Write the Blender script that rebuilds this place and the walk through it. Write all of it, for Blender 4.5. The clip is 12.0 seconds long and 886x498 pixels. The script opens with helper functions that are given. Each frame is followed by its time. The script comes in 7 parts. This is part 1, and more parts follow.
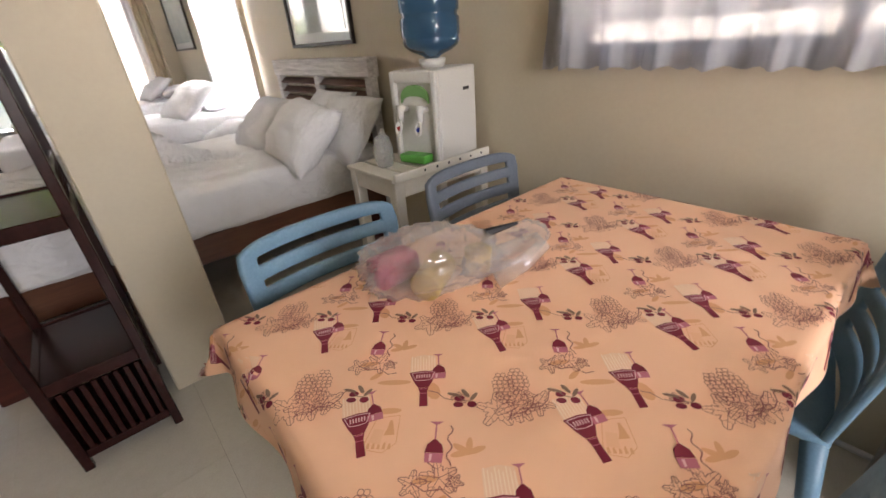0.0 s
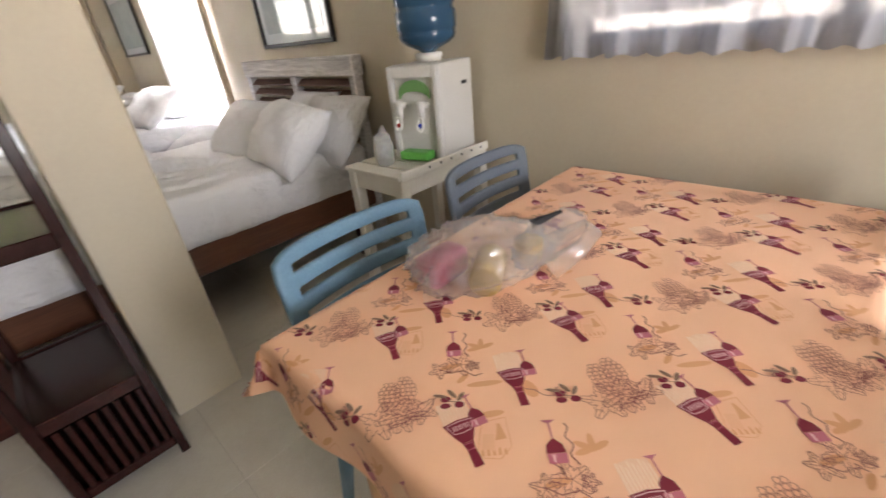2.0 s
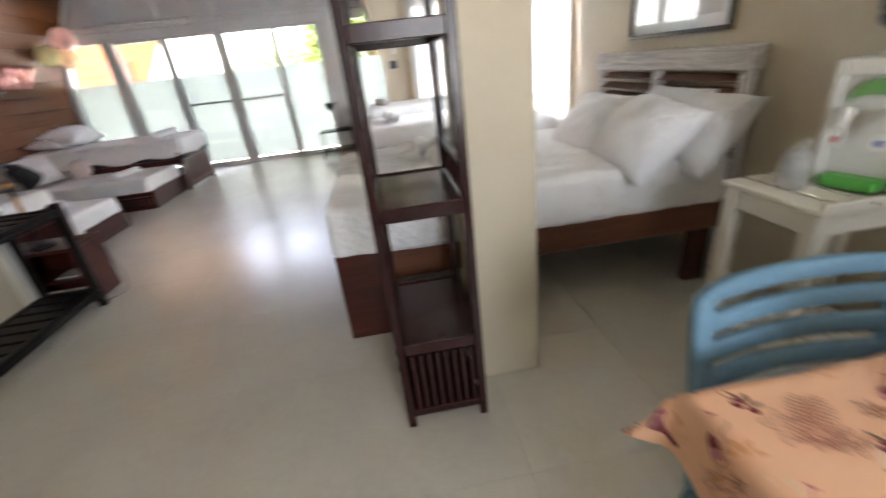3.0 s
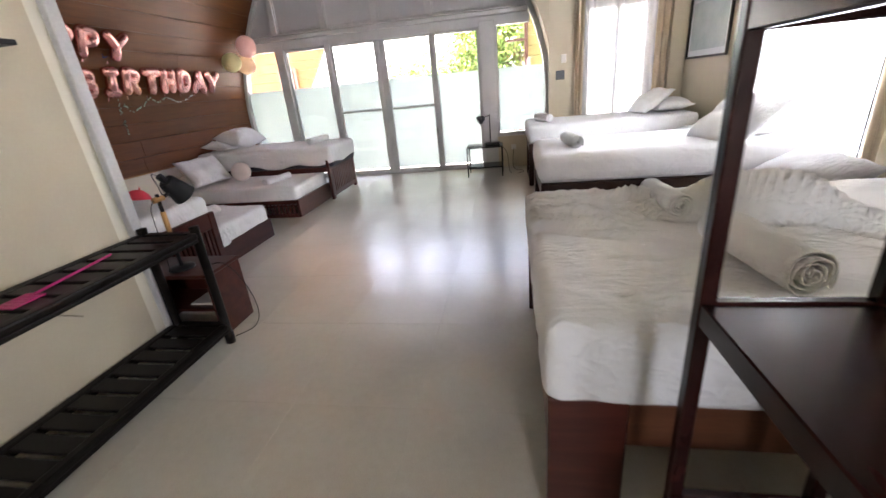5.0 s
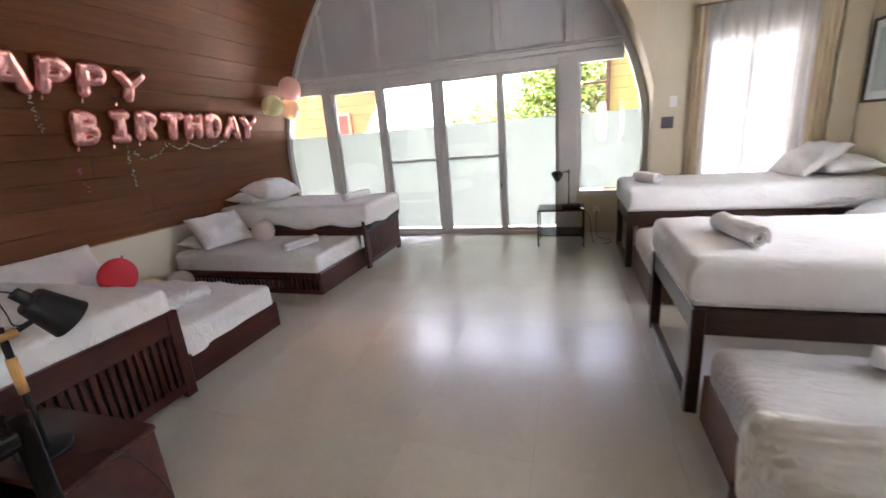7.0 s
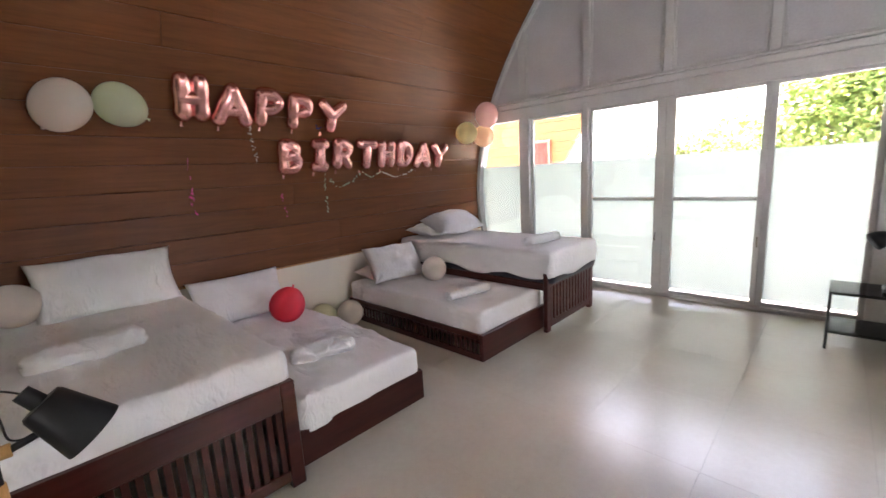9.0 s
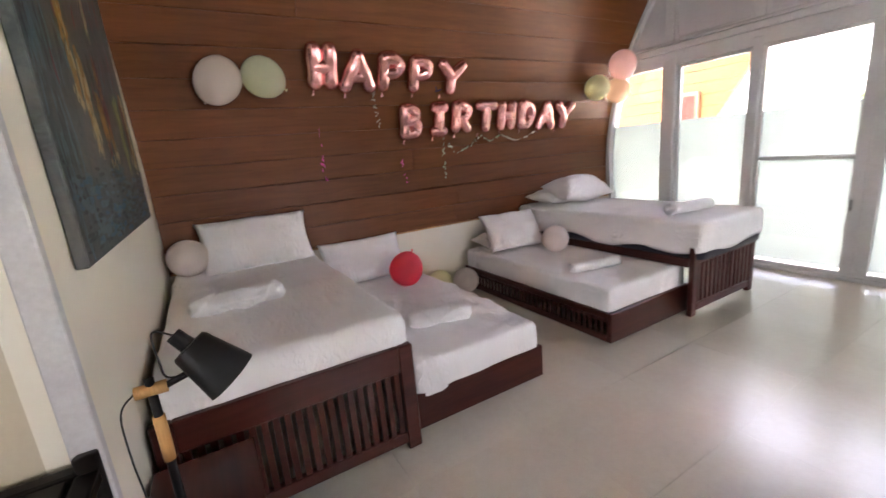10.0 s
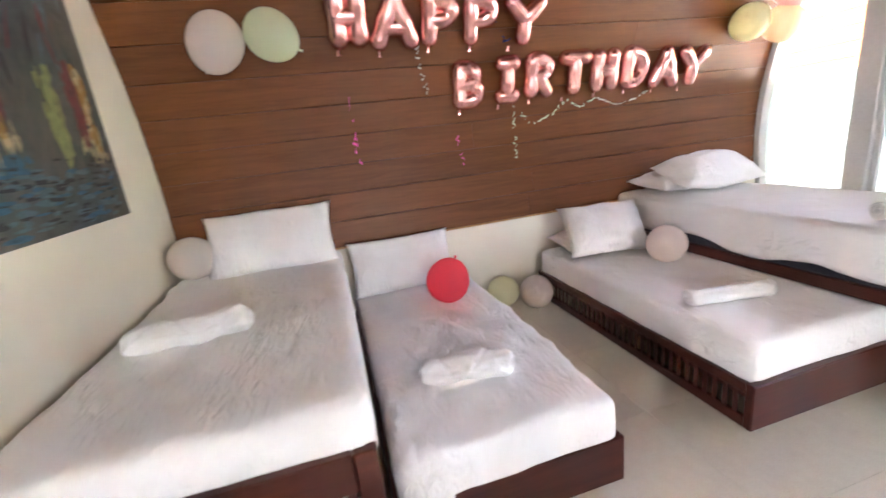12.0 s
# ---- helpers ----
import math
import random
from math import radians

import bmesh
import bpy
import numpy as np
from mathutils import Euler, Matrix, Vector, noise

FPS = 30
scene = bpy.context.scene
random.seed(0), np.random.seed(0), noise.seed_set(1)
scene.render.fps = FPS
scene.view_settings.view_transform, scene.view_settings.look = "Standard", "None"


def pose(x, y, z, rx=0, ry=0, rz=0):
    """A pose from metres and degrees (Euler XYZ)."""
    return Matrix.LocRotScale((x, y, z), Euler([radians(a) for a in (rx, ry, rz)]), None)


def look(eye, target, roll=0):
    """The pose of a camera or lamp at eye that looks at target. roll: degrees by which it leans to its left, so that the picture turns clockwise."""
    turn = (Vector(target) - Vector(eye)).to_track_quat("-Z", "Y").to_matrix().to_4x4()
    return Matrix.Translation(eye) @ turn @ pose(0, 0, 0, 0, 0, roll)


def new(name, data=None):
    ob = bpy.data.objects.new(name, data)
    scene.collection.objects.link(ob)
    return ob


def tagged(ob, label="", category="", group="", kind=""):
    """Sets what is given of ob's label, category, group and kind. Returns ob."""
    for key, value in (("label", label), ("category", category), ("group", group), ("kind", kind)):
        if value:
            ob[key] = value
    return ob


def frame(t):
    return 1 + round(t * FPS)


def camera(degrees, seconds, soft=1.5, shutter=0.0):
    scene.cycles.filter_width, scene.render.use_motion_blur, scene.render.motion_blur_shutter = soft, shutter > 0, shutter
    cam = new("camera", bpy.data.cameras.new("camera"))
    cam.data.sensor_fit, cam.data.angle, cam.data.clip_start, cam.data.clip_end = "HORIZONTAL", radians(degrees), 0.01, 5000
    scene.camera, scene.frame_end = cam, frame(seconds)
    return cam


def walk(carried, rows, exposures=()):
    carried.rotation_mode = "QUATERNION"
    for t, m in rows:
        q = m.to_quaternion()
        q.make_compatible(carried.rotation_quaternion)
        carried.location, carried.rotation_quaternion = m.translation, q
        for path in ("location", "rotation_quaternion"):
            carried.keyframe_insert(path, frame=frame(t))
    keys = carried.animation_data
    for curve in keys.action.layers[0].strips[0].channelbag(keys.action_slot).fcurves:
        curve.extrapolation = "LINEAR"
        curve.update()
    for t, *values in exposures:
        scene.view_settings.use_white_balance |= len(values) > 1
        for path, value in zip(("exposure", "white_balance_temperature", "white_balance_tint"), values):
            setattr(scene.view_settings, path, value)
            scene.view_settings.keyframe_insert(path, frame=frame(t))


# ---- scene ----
cam = camera(94.8, 12.0, shutter=0.35)
PATH = [
    (0, (-0.267, 1.221, 1.305), (0.865, 2.588, 0.383), -4.5),
    (0.5, (-0.308, 1.296, 1.283), (0.959, 2.482, 0.289), -4.6),
    (1, (-0.323, 1.319, 1.282), (1.043, 2.394, 0.293), -5.1),
    (1.5, (-0.339, 1.332, 1.283), (1.028, 2.428, 0.319), -5.3),
    (2, (-0.378, 1.368, 1.292), (0.866, 2.626, 0.359), -5.8),
    (2.5, (-0.47, 1.456, 1.304), (0.416, 3.002, 0.396), -6.1),
    (3, (-0.586, 1.631, 1.309), (-0.407, 3.441, 0.477), -6.6),
    (3.5, (-0.666, 1.825, 1.279), (-1.194, 3.587, 0.494), -6.0),
    (5.3, (-1.124, 2.738, 1.342), (-1.419, 4.585, 0.634), -5.8),
    (5.5, (-1.191, 2.861, 1.336), (-1.458, 4.722, 0.653), -6.1),
    (6, (-1.263, 3.212, 1.374), (-1.507, 5.093, 0.742), -6.2),
    (6.5, (-1.288, 3.583, 1.376), (-1.666, 5.459, 0.796), -5.5),
    (7, (-1.334, 3.887, 1.385), (-1.925, 5.723, 0.855), -4.6),
    (7.5, (-1.431, 4.154, 1.441), (-2.289, 5.905, 0.996), -4.2),
    (9.3, (-1.736, 4.779, 1.454), (-3.206, 6.089, 1.103), -3.3),
    (9.5, (-1.743, 4.782, 1.443), (-3.282, 6.009, 1.088), -3.5),
    (10, (-1.882, 4.815, 1.392), (-3.579, 5.77, 0.937), -5.0),
    (10.5, (-2.018, 5.014, 1.365), (-3.829, 5.68, 0.84), -5.6),
    (11, (-2.121, 5.221, 1.371), (-3.996, 5.645, 0.82), -6.2),
    (11.5, (-2.314, 5.331, 1.337), (-4.22, 5.602, 0.794), -6.6),
    (12, (-2.505, 5.515, 1.361), (-4.375, 5.995, 0.838), -6.6),
]
walk(cam, [(t, look(eye, target, roll)) for t, eye, target, roll in PATH],
     [(0, 4.4, 6800, 20), (1.5, 4.7, 6750, 20), (2.3, 4.5, 6600, 16), (3, 4.65, 6350, 14), (3.6, 4.8, 6350, 15), (5.5, 4.58, 6400, 17), (7.5, 4.45, 6500, 18), (9.5, 4.75, 6550, 19), (10.5, 5.05, 6600, 20), (11.5, 5.62, 6500, 17), (12, 5.67, 6450, 16)])

# world, sun, exposure
world = bpy.data.worlds.new("sky")
scene.world = world
world.use_nodes = True
wn = world.node_tree
sky = wn.nodes.new("ShaderNodeTexSky")
sky.sky_type, sky.sun_disc = "NISHITA", False
sky.sun_elevation, sky.sun_rotation = radians(66.3), radians(274)
sky.dust_density, sky.air_density, sky.ozone_density = 10.0, 0.7, 0.0
wn.nodes["Background"].inputs["Strength"].default_value = 0.15
wn.links.new(sky.outputs["Color"], wn.nodes["Background"].inputs["Color"])
sun = new("sun", bpy.data.lights.new("sun", "SUN"))
sun.data.energy, sun.data.angle, sun.data.color = 4.6, radians(0.5), (1.0, 0.95, 0.87)
sun.matrix_world = look((-7, 0.5, 16), (0, 0, 0))


def window_light(name, x, y, z, rz, w, h, power):
    """An area lamp standing in for sky light in a window's opening; curtained except in the south."""
    ob = new(name, bpy.data.lights.new(name, "AREA"))
    ob.data.shape, ob.data.size, ob.data.size_y, ob.data.energy = "RECTANGLE", w, h, power
    ob.data.color = (0.95, 0.98, 1.0)
    ob.matrix_world = pose(x, y, z, 90, 0, rz)
    return ob


# ---- materials ----
def material(name, base, rough=0.6, metal=0.0, spec=0.5):
    m = bpy.data.materials.new(name)
    m.use_nodes = True
    b = m.node_tree.nodes["Principled BSDF"]
    b.inputs["Base Color"].default_value = (*base, 1)
    b.inputs["Roughness"].default_value = rough
    b.inputs["Metallic"].default_value = metal
    b.inputs["Specular IOR Level"].default_value = spec
    return m, m.node_tree, b


def coords(nt, scale=(1, 1, 1)):
    c = nt.nodes.new("ShaderNodeTexCoord")
    mp = nt.nodes.new("ShaderNodeMapping")
    mp.inputs["Scale"].default_value = scale
    nt.links.new(c.outputs["Object"], mp.inputs["Vector"])
    return mp.outputs["Vector"]


def noise_tex(nt, vec, scale, detail=4.0, rough=0.55, distortion=0.0):
    n = nt.nodes.new("ShaderNodeTexNoise")
    n.inputs["Scale"].default_value, n.inputs["Detail"].default_value = scale, detail
    n.inputs["Roughness"].default_value, n.inputs["Distortion"].default_value = rough, distortion
    nt.links.new(vec, n.inputs["Vector"])
    return n.outputs["Fac"]


def ramp(nt, fac, *stops):
    r = nt.nodes.new("ShaderNodeValToRGB")
    while len(r.color_ramp.elements) < len(stops):
        r.color_ramp.elements.new(0.5)
    for e, (p, c) in zip(r.color_ramp.elements, stops):
        e.position, e.color = p, (*c, 1)
    nt.links.new(fac, r.inputs["Fac"])
    return r.outputs["Color"]


def mix(nt, fac, a, b, mode="MIX"):
    n = nt.nodes.new("ShaderNodeMix")
    n.data_type, n.blend_type = "RGBA", mode
    for sock, v in ((n.inputs[0], fac), (n.inputs[6], a), (n.inputs[7], b)):
        if isinstance(v, (int, float)):
            sock.default_value = v
        elif isinstance(v, tuple):
            sock.default_value = (*v, 1)
        else:
            nt.links.new(v, sock)
    return n.outputs[2]


def bump(nt, b, height, strength, distance=0.01):
    n = nt.nodes.new("ShaderNodeBump")
    n.inputs["Strength"].default_value, n.inputs["Distance"].default_value = strength, distance
    nt.links.new(height, n.inputs["Height"])
    nt.links.new(n.outputs["Normal"], b.inputs["Normal"])


def rough_from(nt, b, fac, lo, hi):
    r = nt.nodes.new("ShaderNodeMapRange")
    r.inputs["To Min"].default_value, r.inputs["To Max"].default_value = lo, hi
    nt.links.new(fac, r.inputs["Value"])
    nt.links.new(r.outputs["Result"], b.inputs["Roughness"])


def mottled(name, a, b_, rough=(0.5, 0.7), scale=6.0, fine=90.0, relief=0.15, spec=0.4, grain=0.25):
    m, nt, b = material(name, a, spec=spec)
    v = coords(nt)
    big, small = noise_tex(nt, v, scale), noise_tex(nt, v, fine, 3)
    col = ramp(nt, big, (0.3, a), (0.7, b_))
    col = mix(nt, grain, col, ramp(nt, small, (0.3, (0.35, 0.35, 0.35)), (0.7, (0.65, 0.65, 0.65))), "OVERLAY")
    nt.links.new(col, b.inputs["Base Color"])
    rough_from(nt, b, big, *rough)
    bump(nt, b, small, relief, 0.004)
    return m


def wood(name, dark, light, rough=(0.3, 0.5), axis="x", relief=0.1, coat=0.0, streak=14.0, fine=0.3):
    m, nt, b = material(name, dark)
    sc = {"x": (0.7, 9, 9), "y": (9, 0.7, 9), "z": (9, 9, 0.7)}[axis]
    v = coords(nt, sc)
    info = nt.nodes.new("ShaderNodeObjectInfo")
    add = nt.nodes.new("ShaderNodeVectorMath")
    add.operation = "ADD"
    sh = nt.nodes.new("ShaderNodeVectorMath")
    sh.operation = "SCALE"
    sh.inputs[0].default_value = (13, 29, 17)
    nt.links.new(info.outputs["Random"], sh.inputs["Scale"])
    nt.links.new(v, add.inputs[0])
    nt.links.new(sh.outputs[0], add.inputs[1])
    g = noise_tex(nt, add.outputs[0], streak / 4, 6, 0.65, 0.6)
    f = noise_tex(nt, add.outputs[0], streak * 2, 3, 0.6)
    col = ramp(nt, g, (0.3, dark), (0.72, light))
    col = mix(nt, fine, col, ramp(nt, f, (0.3, (0.3, 0.3, 0.3)), (0.7, (0.7, 0.7, 0.7))), "OVERLAY")
    tone = ramp(nt, info.outputs["Random"], (0.0, (0.42, 0.42, 0.42)), (1.0, (0.58, 0.58, 0.58)))
    col = mix(nt, 0.5, col, tone, "OVERLAY")
    nt.links.new(col, b.inputs["Base Color"])
    rough_from(nt, b, g, *rough)
    b.inputs["Coat Weight"].default_value, b.inputs["Coat Roughness"].default_value = coat, 0.15
    bump(nt, b, f, relief, 0.002)
    return m


def cloth(name, base, rough=0.9, weave=900.0, crease=0.35, sheen=0.2, scale=5.0, crinkle=0.0):
    m, nt, b = material(name, base, rough, spec=0.25)
    v = coords(nt)
    big = noise_tex(nt, v, scale, 5, 0.5, 0.6)
    w = noise_tex(nt, v, weave, 2)
    col = ramp(nt, big, (0.25, tuple(c * 0.93 for c in base)), (0.75, base))
    nt.links.new(col, b.inputs["Base Color"])
    b.inputs["Sheen Weight"].default_value = sheen
    h = nt.nodes.new("ShaderNodeMath")
    h.operation = "MULTIPLY_ADD"
    h.inputs[1].default_value = 0.06
    nt.links.new(w, h.inputs[0])
    nt.links.new(big, h.inputs[2])
    top = h.outputs[0]
    if crinkle:
        # sharp little ridges, gathered in patches
        rg = None
        for turn_, sc_ in ((0.6, scale * 2.6), (-0.5, scale * 4.4)):
            st = coords(nt, (0.6, 1.5, 1.0))
            st.node.inputs["Rotation"].default_value = (0, 0, turn_)
            raw = noise_tex(nt, st, sc_, 1.5, 0.5, 0.5)
            off = nt.nodes.new("ShaderNodeMath")
            off.operation = "SUBTRACT"
            off.inputs[1].default_value = 0.5
            nt.links.new(raw, off.inputs[0])
            fold = nt.nodes.new("ShaderNodeMath")
            fold.operation = "ABSOLUTE"
            nt.links.new(off.outputs[0], fold.inputs[0])
            if rg is None:
                rg = fold
            else:
                sm = nt.nodes.new("ShaderNodeMath")
                sm.operation = "MULTIPLY_ADD"
                sm.inputs[1].default_value = 0.6
                nt.links.new(fold.outputs[0], sm.inputs[0])
                nt.links.new(rg.outputs[0], sm.inputs[2])
                rg = sm
        where = noise_tex(nt, v, 2.3, 2)
        lim = nt.nodes.new("ShaderNodeMapRange")
        lim.inputs["From Min"].default_value, lim.inputs["From Max"].default_value = 0.46, 0.64
        lim.inputs["To Min"].default_value, lim.inputs["To Max"].default_value = -0.2 * crinkle, -crinkle
        nt.links.new(where, lim.inputs["Value"])
        k = nt.nodes.new("ShaderNodeMath")
        k.operation = "MULTIPLY_ADD"
        nt.links.new(rg.outputs[0], k.inputs[0])
        nt.links.new(lim.outputs["Result"], k.inputs[1])
        nt.links.new(top, k.inputs[2])
        top = k.outputs[0]
    bump(nt, b, top, crease, 0.03)
    return m


def see_through(name, color, clear, shine=False):
    """Sheer or frosted sheets: part passes straight, part is scattered through."""
    m = bpy.data.materials.new(name)
    m.use_nodes = True
    nt = m.node_tree
    out = nt.nodes["Material Output"]
    nt.nodes.remove(nt.nodes["Principled BSDF"])
    tr = nt.nodes.new("ShaderNodeBsdfTransparent")
    tl = nt.nodes.new("ShaderNodeBsdfTranslucent")
    df = nt.nodes.new("ShaderNodeBsdfDiffuse")
    for n in (tl, df):
        n.inputs["Color"].default_value = (*color, 1)
    a, c = nt.nodes.new("ShaderNodeMixShader"), nt.nodes.new("ShaderNodeMixShader")
    a.inputs[0].default_value = 0.35
    nt.links.new(tl.outputs[0], a.inputs[1])
    nt.links.new(df.outputs[0], a.inputs[2])
    c.inputs[0].default_value = 1 - clear
    nt.links.new(tr.outputs[0], c.inputs[1])
    nt.links.new(a.outputs[0], c.inputs[2])
    nt.links.new(c.outputs[0], out.inputs["Surface"])
    if shine:
        gl, g = nt.nodes.new("ShaderNodeBsdfGlossy"), nt.nodes.new("ShaderNodeMixShader")
        g.inputs[0].default_value = 0.13
        gl.inputs["Roughness"].default_value = 0.1
        nt.links.new(c.outputs[0], g.inputs[1])
        nt.links.new(gl.outputs[0], g.inputs[2])
        nt.links.new(g.outputs[0], out.inputs["Surface"])
    return m, nt, c


M = {}
M["wall"] = mottled("painted_wall", (0.56, 0.49, 0.36), (0.61, 0.54, 0.405), (0.45, 0.6), 1.6, 60, 0.03, 0.4, 0.07)
M["wall_white"] = mottled("pale_wall", (0.79, 0.745, 0.63), (0.84, 0.80, 0.685), (0.5, 0.65), 1.4, 60, 0.03, 0.4, 0.07)
M["ceiling"] = mottled("ceiling_paint", (0.62, 0.58, 0.5), (0.68, 0.64, 0.56), (0.7, 0.8), 1.5, 50, 0.05)
M["white_trim"] = mottled("white_gloss_paint", (0.53, 0.53, 0.53), (0.59, 0.59, 0.59), (0.3, 0.42), 3, 70, 0.04)
M["panel"] = mottled("white_panel_paint", (0.50, 0.50, 0.515), (0.56, 0.56, 0.575), (0.45, 0.6), 2, 60, 0.04)
M["plank"] = wood("stained_plank", (0.124, 0.038, 0.0085), (0.190, 0.062, 0.0150), (0.40, 0.52), "y", 0.03, 0.0, 10, 0.14)
M["mahogany"] = wood("mahogany_paint", (0.040, 0.0085, 0.0060), (0.078, 0.018, 0.012), (0.25, 0.4), "y", 0.015, 0.25, 8, 0.1)
M["mahogany_x"] = wood("mahogany_paint_long", (0.040, 0.0085, 0.0060), (0.080, 0.019, 0.012), (0.25, 0.4), "x", 0.015, 0.25, 8, 0.1)
M["bed_dark"] = wood("dark_brown_frame", (0.028, 0.012, 0.009), (0.052, 0.023, 0.016), (0.25, 0.42), "x", 0.015, 0.2, 8, 0.1)
M["bed_brown"] = wood("brown_rail", (0.10, 0.036, 0.017), (0.17, 0.065, 0.03), (0.3, 0.45), "x", 0.06, 0.2)
M["black_wood"] = wood("black_lacquer_wood", (0.006, 0.0045, 0.004), (0.013, 0.0095, 0.008), (0.34, 0.48), "y", 0.01, 0.0, 8, 0.08)
M["shelf_wood"] = wood("dark_shelf_wood", (0.019, 0.0052, 0.0045), (0.034, 0.0095, 0.0078), (0.2, 0.3), "y", 0.008, 0.0, 6, 0.06)
M["whitewash"] = wood("whitewashed_wood", (0.42, 0.40, 0.38), (0.78, 0.76, 0.73), (0.5, 0.7), "y", 0.3, 0.0, 22)
M["slat_red"] = wood("reddish_slat", (0.10, 0.045, 0.03), (0.24, 0.12, 0.08), (0.4, 0.55), "y", 0.1)
M["table_wood"] = wood("oak_leg", (0.36, 0.19, 0.075), (0.52, 0.30, 0.13), (0.35, 0.5), "z", 0.08)
M["white_wood"] = mottled("white_painted_wood", (0.72, 0.69, 0.60), (0.79, 0.76, 0.68), (0.4, 0.55), 4, 80, 0.06)
M["sheet"] = cloth("white_bedsheet", (0.88, 0.88, 0.89), 0.85, 700, 0.42, scale=4.8, crinkle=2.5)
M["sheet_rumpled"] = cloth("rumpled_off_white_sheet", (0.88, 0.875, 0.87), 0.88, 700, 0.5, scale=5.2, crinkle=2.8)
# grey ticking; also window-side trundle bedding, its shade put into the colour
M["shaded_sheet_and_ticking"] = cloth("shade_grey_sheet_and_ticking", (0.66, 0.66, 0.68), 0.88, 700, 0.4, crinkle=3.2)
M["pillow"] = cloth("white_pillowcase", (0.86, 0.86, 0.87), 0.85, 700, 0.5, scale=6, crinkle=1.6)
M["towel"] = cloth("white_towel", (0.86, 0.86, 0.86), 0.97, 420, 0.6, 0.5, 12, crinkle=0.8)
M["chair"] = mottled("blue_grey_plastic", (0.125, 0.235, 0.32), (0.14, 0.255, 0.34), (0.35, 0.45), 3, 140, 0.04)
M["chair_grey"] = mottled("slate_grey_plastic", (0.125, 0.15, 0.18), (0.14, 0.168, 0.20), (0.35, 0.45), 3, 140, 0.04)
M["steel"] = mottled("brushed_steel", (0.5, 0.49, 0.48), (0.6, 0.59, 0.58), (0.2, 0.34), 4, 160, 0.05)
M["steel"].node_tree.nodes["Principled BSDF"].inputs["Metallic"].default_value = 0.9
M["chrome"] = material("chrome", (0.75, 0.75, 0.76), 0.1, 1.0)[0]
M["black_metal"] = mottled("black_powder_coat", (0.012, 0.012, 0.013), (0.02, 0.02, 0.021), (0.38, 0.5), 5, 200, 0.05)
M["black_plastic"] = mottled("black_plastic", (0.012, 0.012, 0.012), (0.022, 0.022, 0.022), (0.3, 0.45), 5, 200, 0.03)
M["lamp_wood"] = wood("pale_turned_wood", (0.44, 0.22, 0.07), (0.6, 0.35, 0.13), (0.4, 0.5), "z", 0.05)
M["appliance"] = mottled("white_appliance_plastic", (0.66, 0.645, 0.60), (0.70, 0.685, 0.64), (0.28, 0.36), 2, 120, 0.02)
M["plank"].node_tree.nodes["Principled BSDF"].inputs["Specular IOR Level"].default_value = 0.3
M["black_wood"].node_tree.nodes["Principled BSDF"].inputs["Specular IOR Level"].default_value = 0.15
for _k in ("shelf_wood", "black_metal", "black_plastic", "mahogany", "mahogany_x", "bed_dark"):
    M[_k].node_tree.nodes["Principled BSDF"].inputs["Specular IOR Level"].default_value = 0.28
M["green_pale"] = material("pale_green_plastic", (0.17, 0.36, 0.12), 0.35)[0]
M["green"] = material("green_plastic", (0.10, 0.42, 0.07), 0.35)[0]
M["red_dot"] = material("red_plastic", (0.5, 0.03, 0.02), 0.35)[0]
M["blue_dot"] = material("blue_plastic", (0.03, 0.06, 0.4), 0.35)[0]
M["magenta"] = material("magenta_plastic", (0.55, 0.015, 0.2), 0.35)[0]
M["purple_mat"] = cloth("purple_mat", (0.09, 0.05, 0.12), 0.95, 500, 0.5, 0.3)
M["grey_plate"] = material("grey_switch_plate", (0.07, 0.075, 0.085), 0.4)[0]
M["white_plastic"] = material("white_plastic", (0.72, 0.7, 0.66), 0.4)[0]
M["dark_strip"] = mottled("dark_threshold", (0.05, 0.045, 0.035), (0.08, 0.07, 0.055), (0.5, 0.6))
M["frame_black"] = mottled("dark_picture_frame", (0.02, 0.017, 0.015), (0.04, 0.034, 0.03), (0.3, 0.4), 6, 90)
M["mat_board"] = mottled("pale_mat_board", (0.66, 0.72, 0.74), (0.72, 0.77, 0.79), (0.7, 0.8))
_b = M["mat_board"].node_tree.nodes["Principled BSDF"]
_b.inputs["Coat Weight"].default_value, _b.inputs["Coat Roughness"].default_value = 1.0, 0.03
M["print_art"] = mottled("pale_blue_grey_print", (0.40, 0.48, 0.50), (0.50, 0.57, 0.585), (0.6, 0.7), 5, 60, 0.02)
_b = M["print_art"].node_tree.nodes["Principled BSDF"]
_b.inputs["Coat Weight"].default_value, _b.inputs["Coat Roughness"].default_value = 1.0, 0.03
M["cord"] = material("black_cord", (0.01, 0.01, 0.01), 0.5)[0]
M["led"] = material("green_indicator", (0.1, 0.8, 0.4), 0.4)[0]
_b = M["led"].node_tree.nodes["Principled BSDF"]
_b.inputs["Emission Color"].default_value, _b.inputs["Emission Strength"].default_value = (0.1, 1, 0.5, 1), 3.0
M["curtain"], _nt, _ = see_through("sheer_curtain", (0.70, 0.70, 0.71), 0.10)
M["end_curtain"] = see_through("sheer_end_curtain", (0.46, 0.47, 0.47), 0.12)[0]
M["beige_curtain"] = cloth("beige_curtain", (0.56, 0.46, 0.32), 0.9, 500, 0.3)
M["lace"], _nt, _c = see_through("lace_curtain", (0.21, 0.21, 0.215), 0.16)
_v = _nt.nodes.new("ShaderNodeTexVoronoi")
_v.inputs["Scale"].default_value = 26
_nt.links.new(coords(_nt), _v.inputs["Vector"])
_r = _nt.nodes.new("ShaderNodeMapRange")
_r.inputs["From Max"].default_value = 0.7
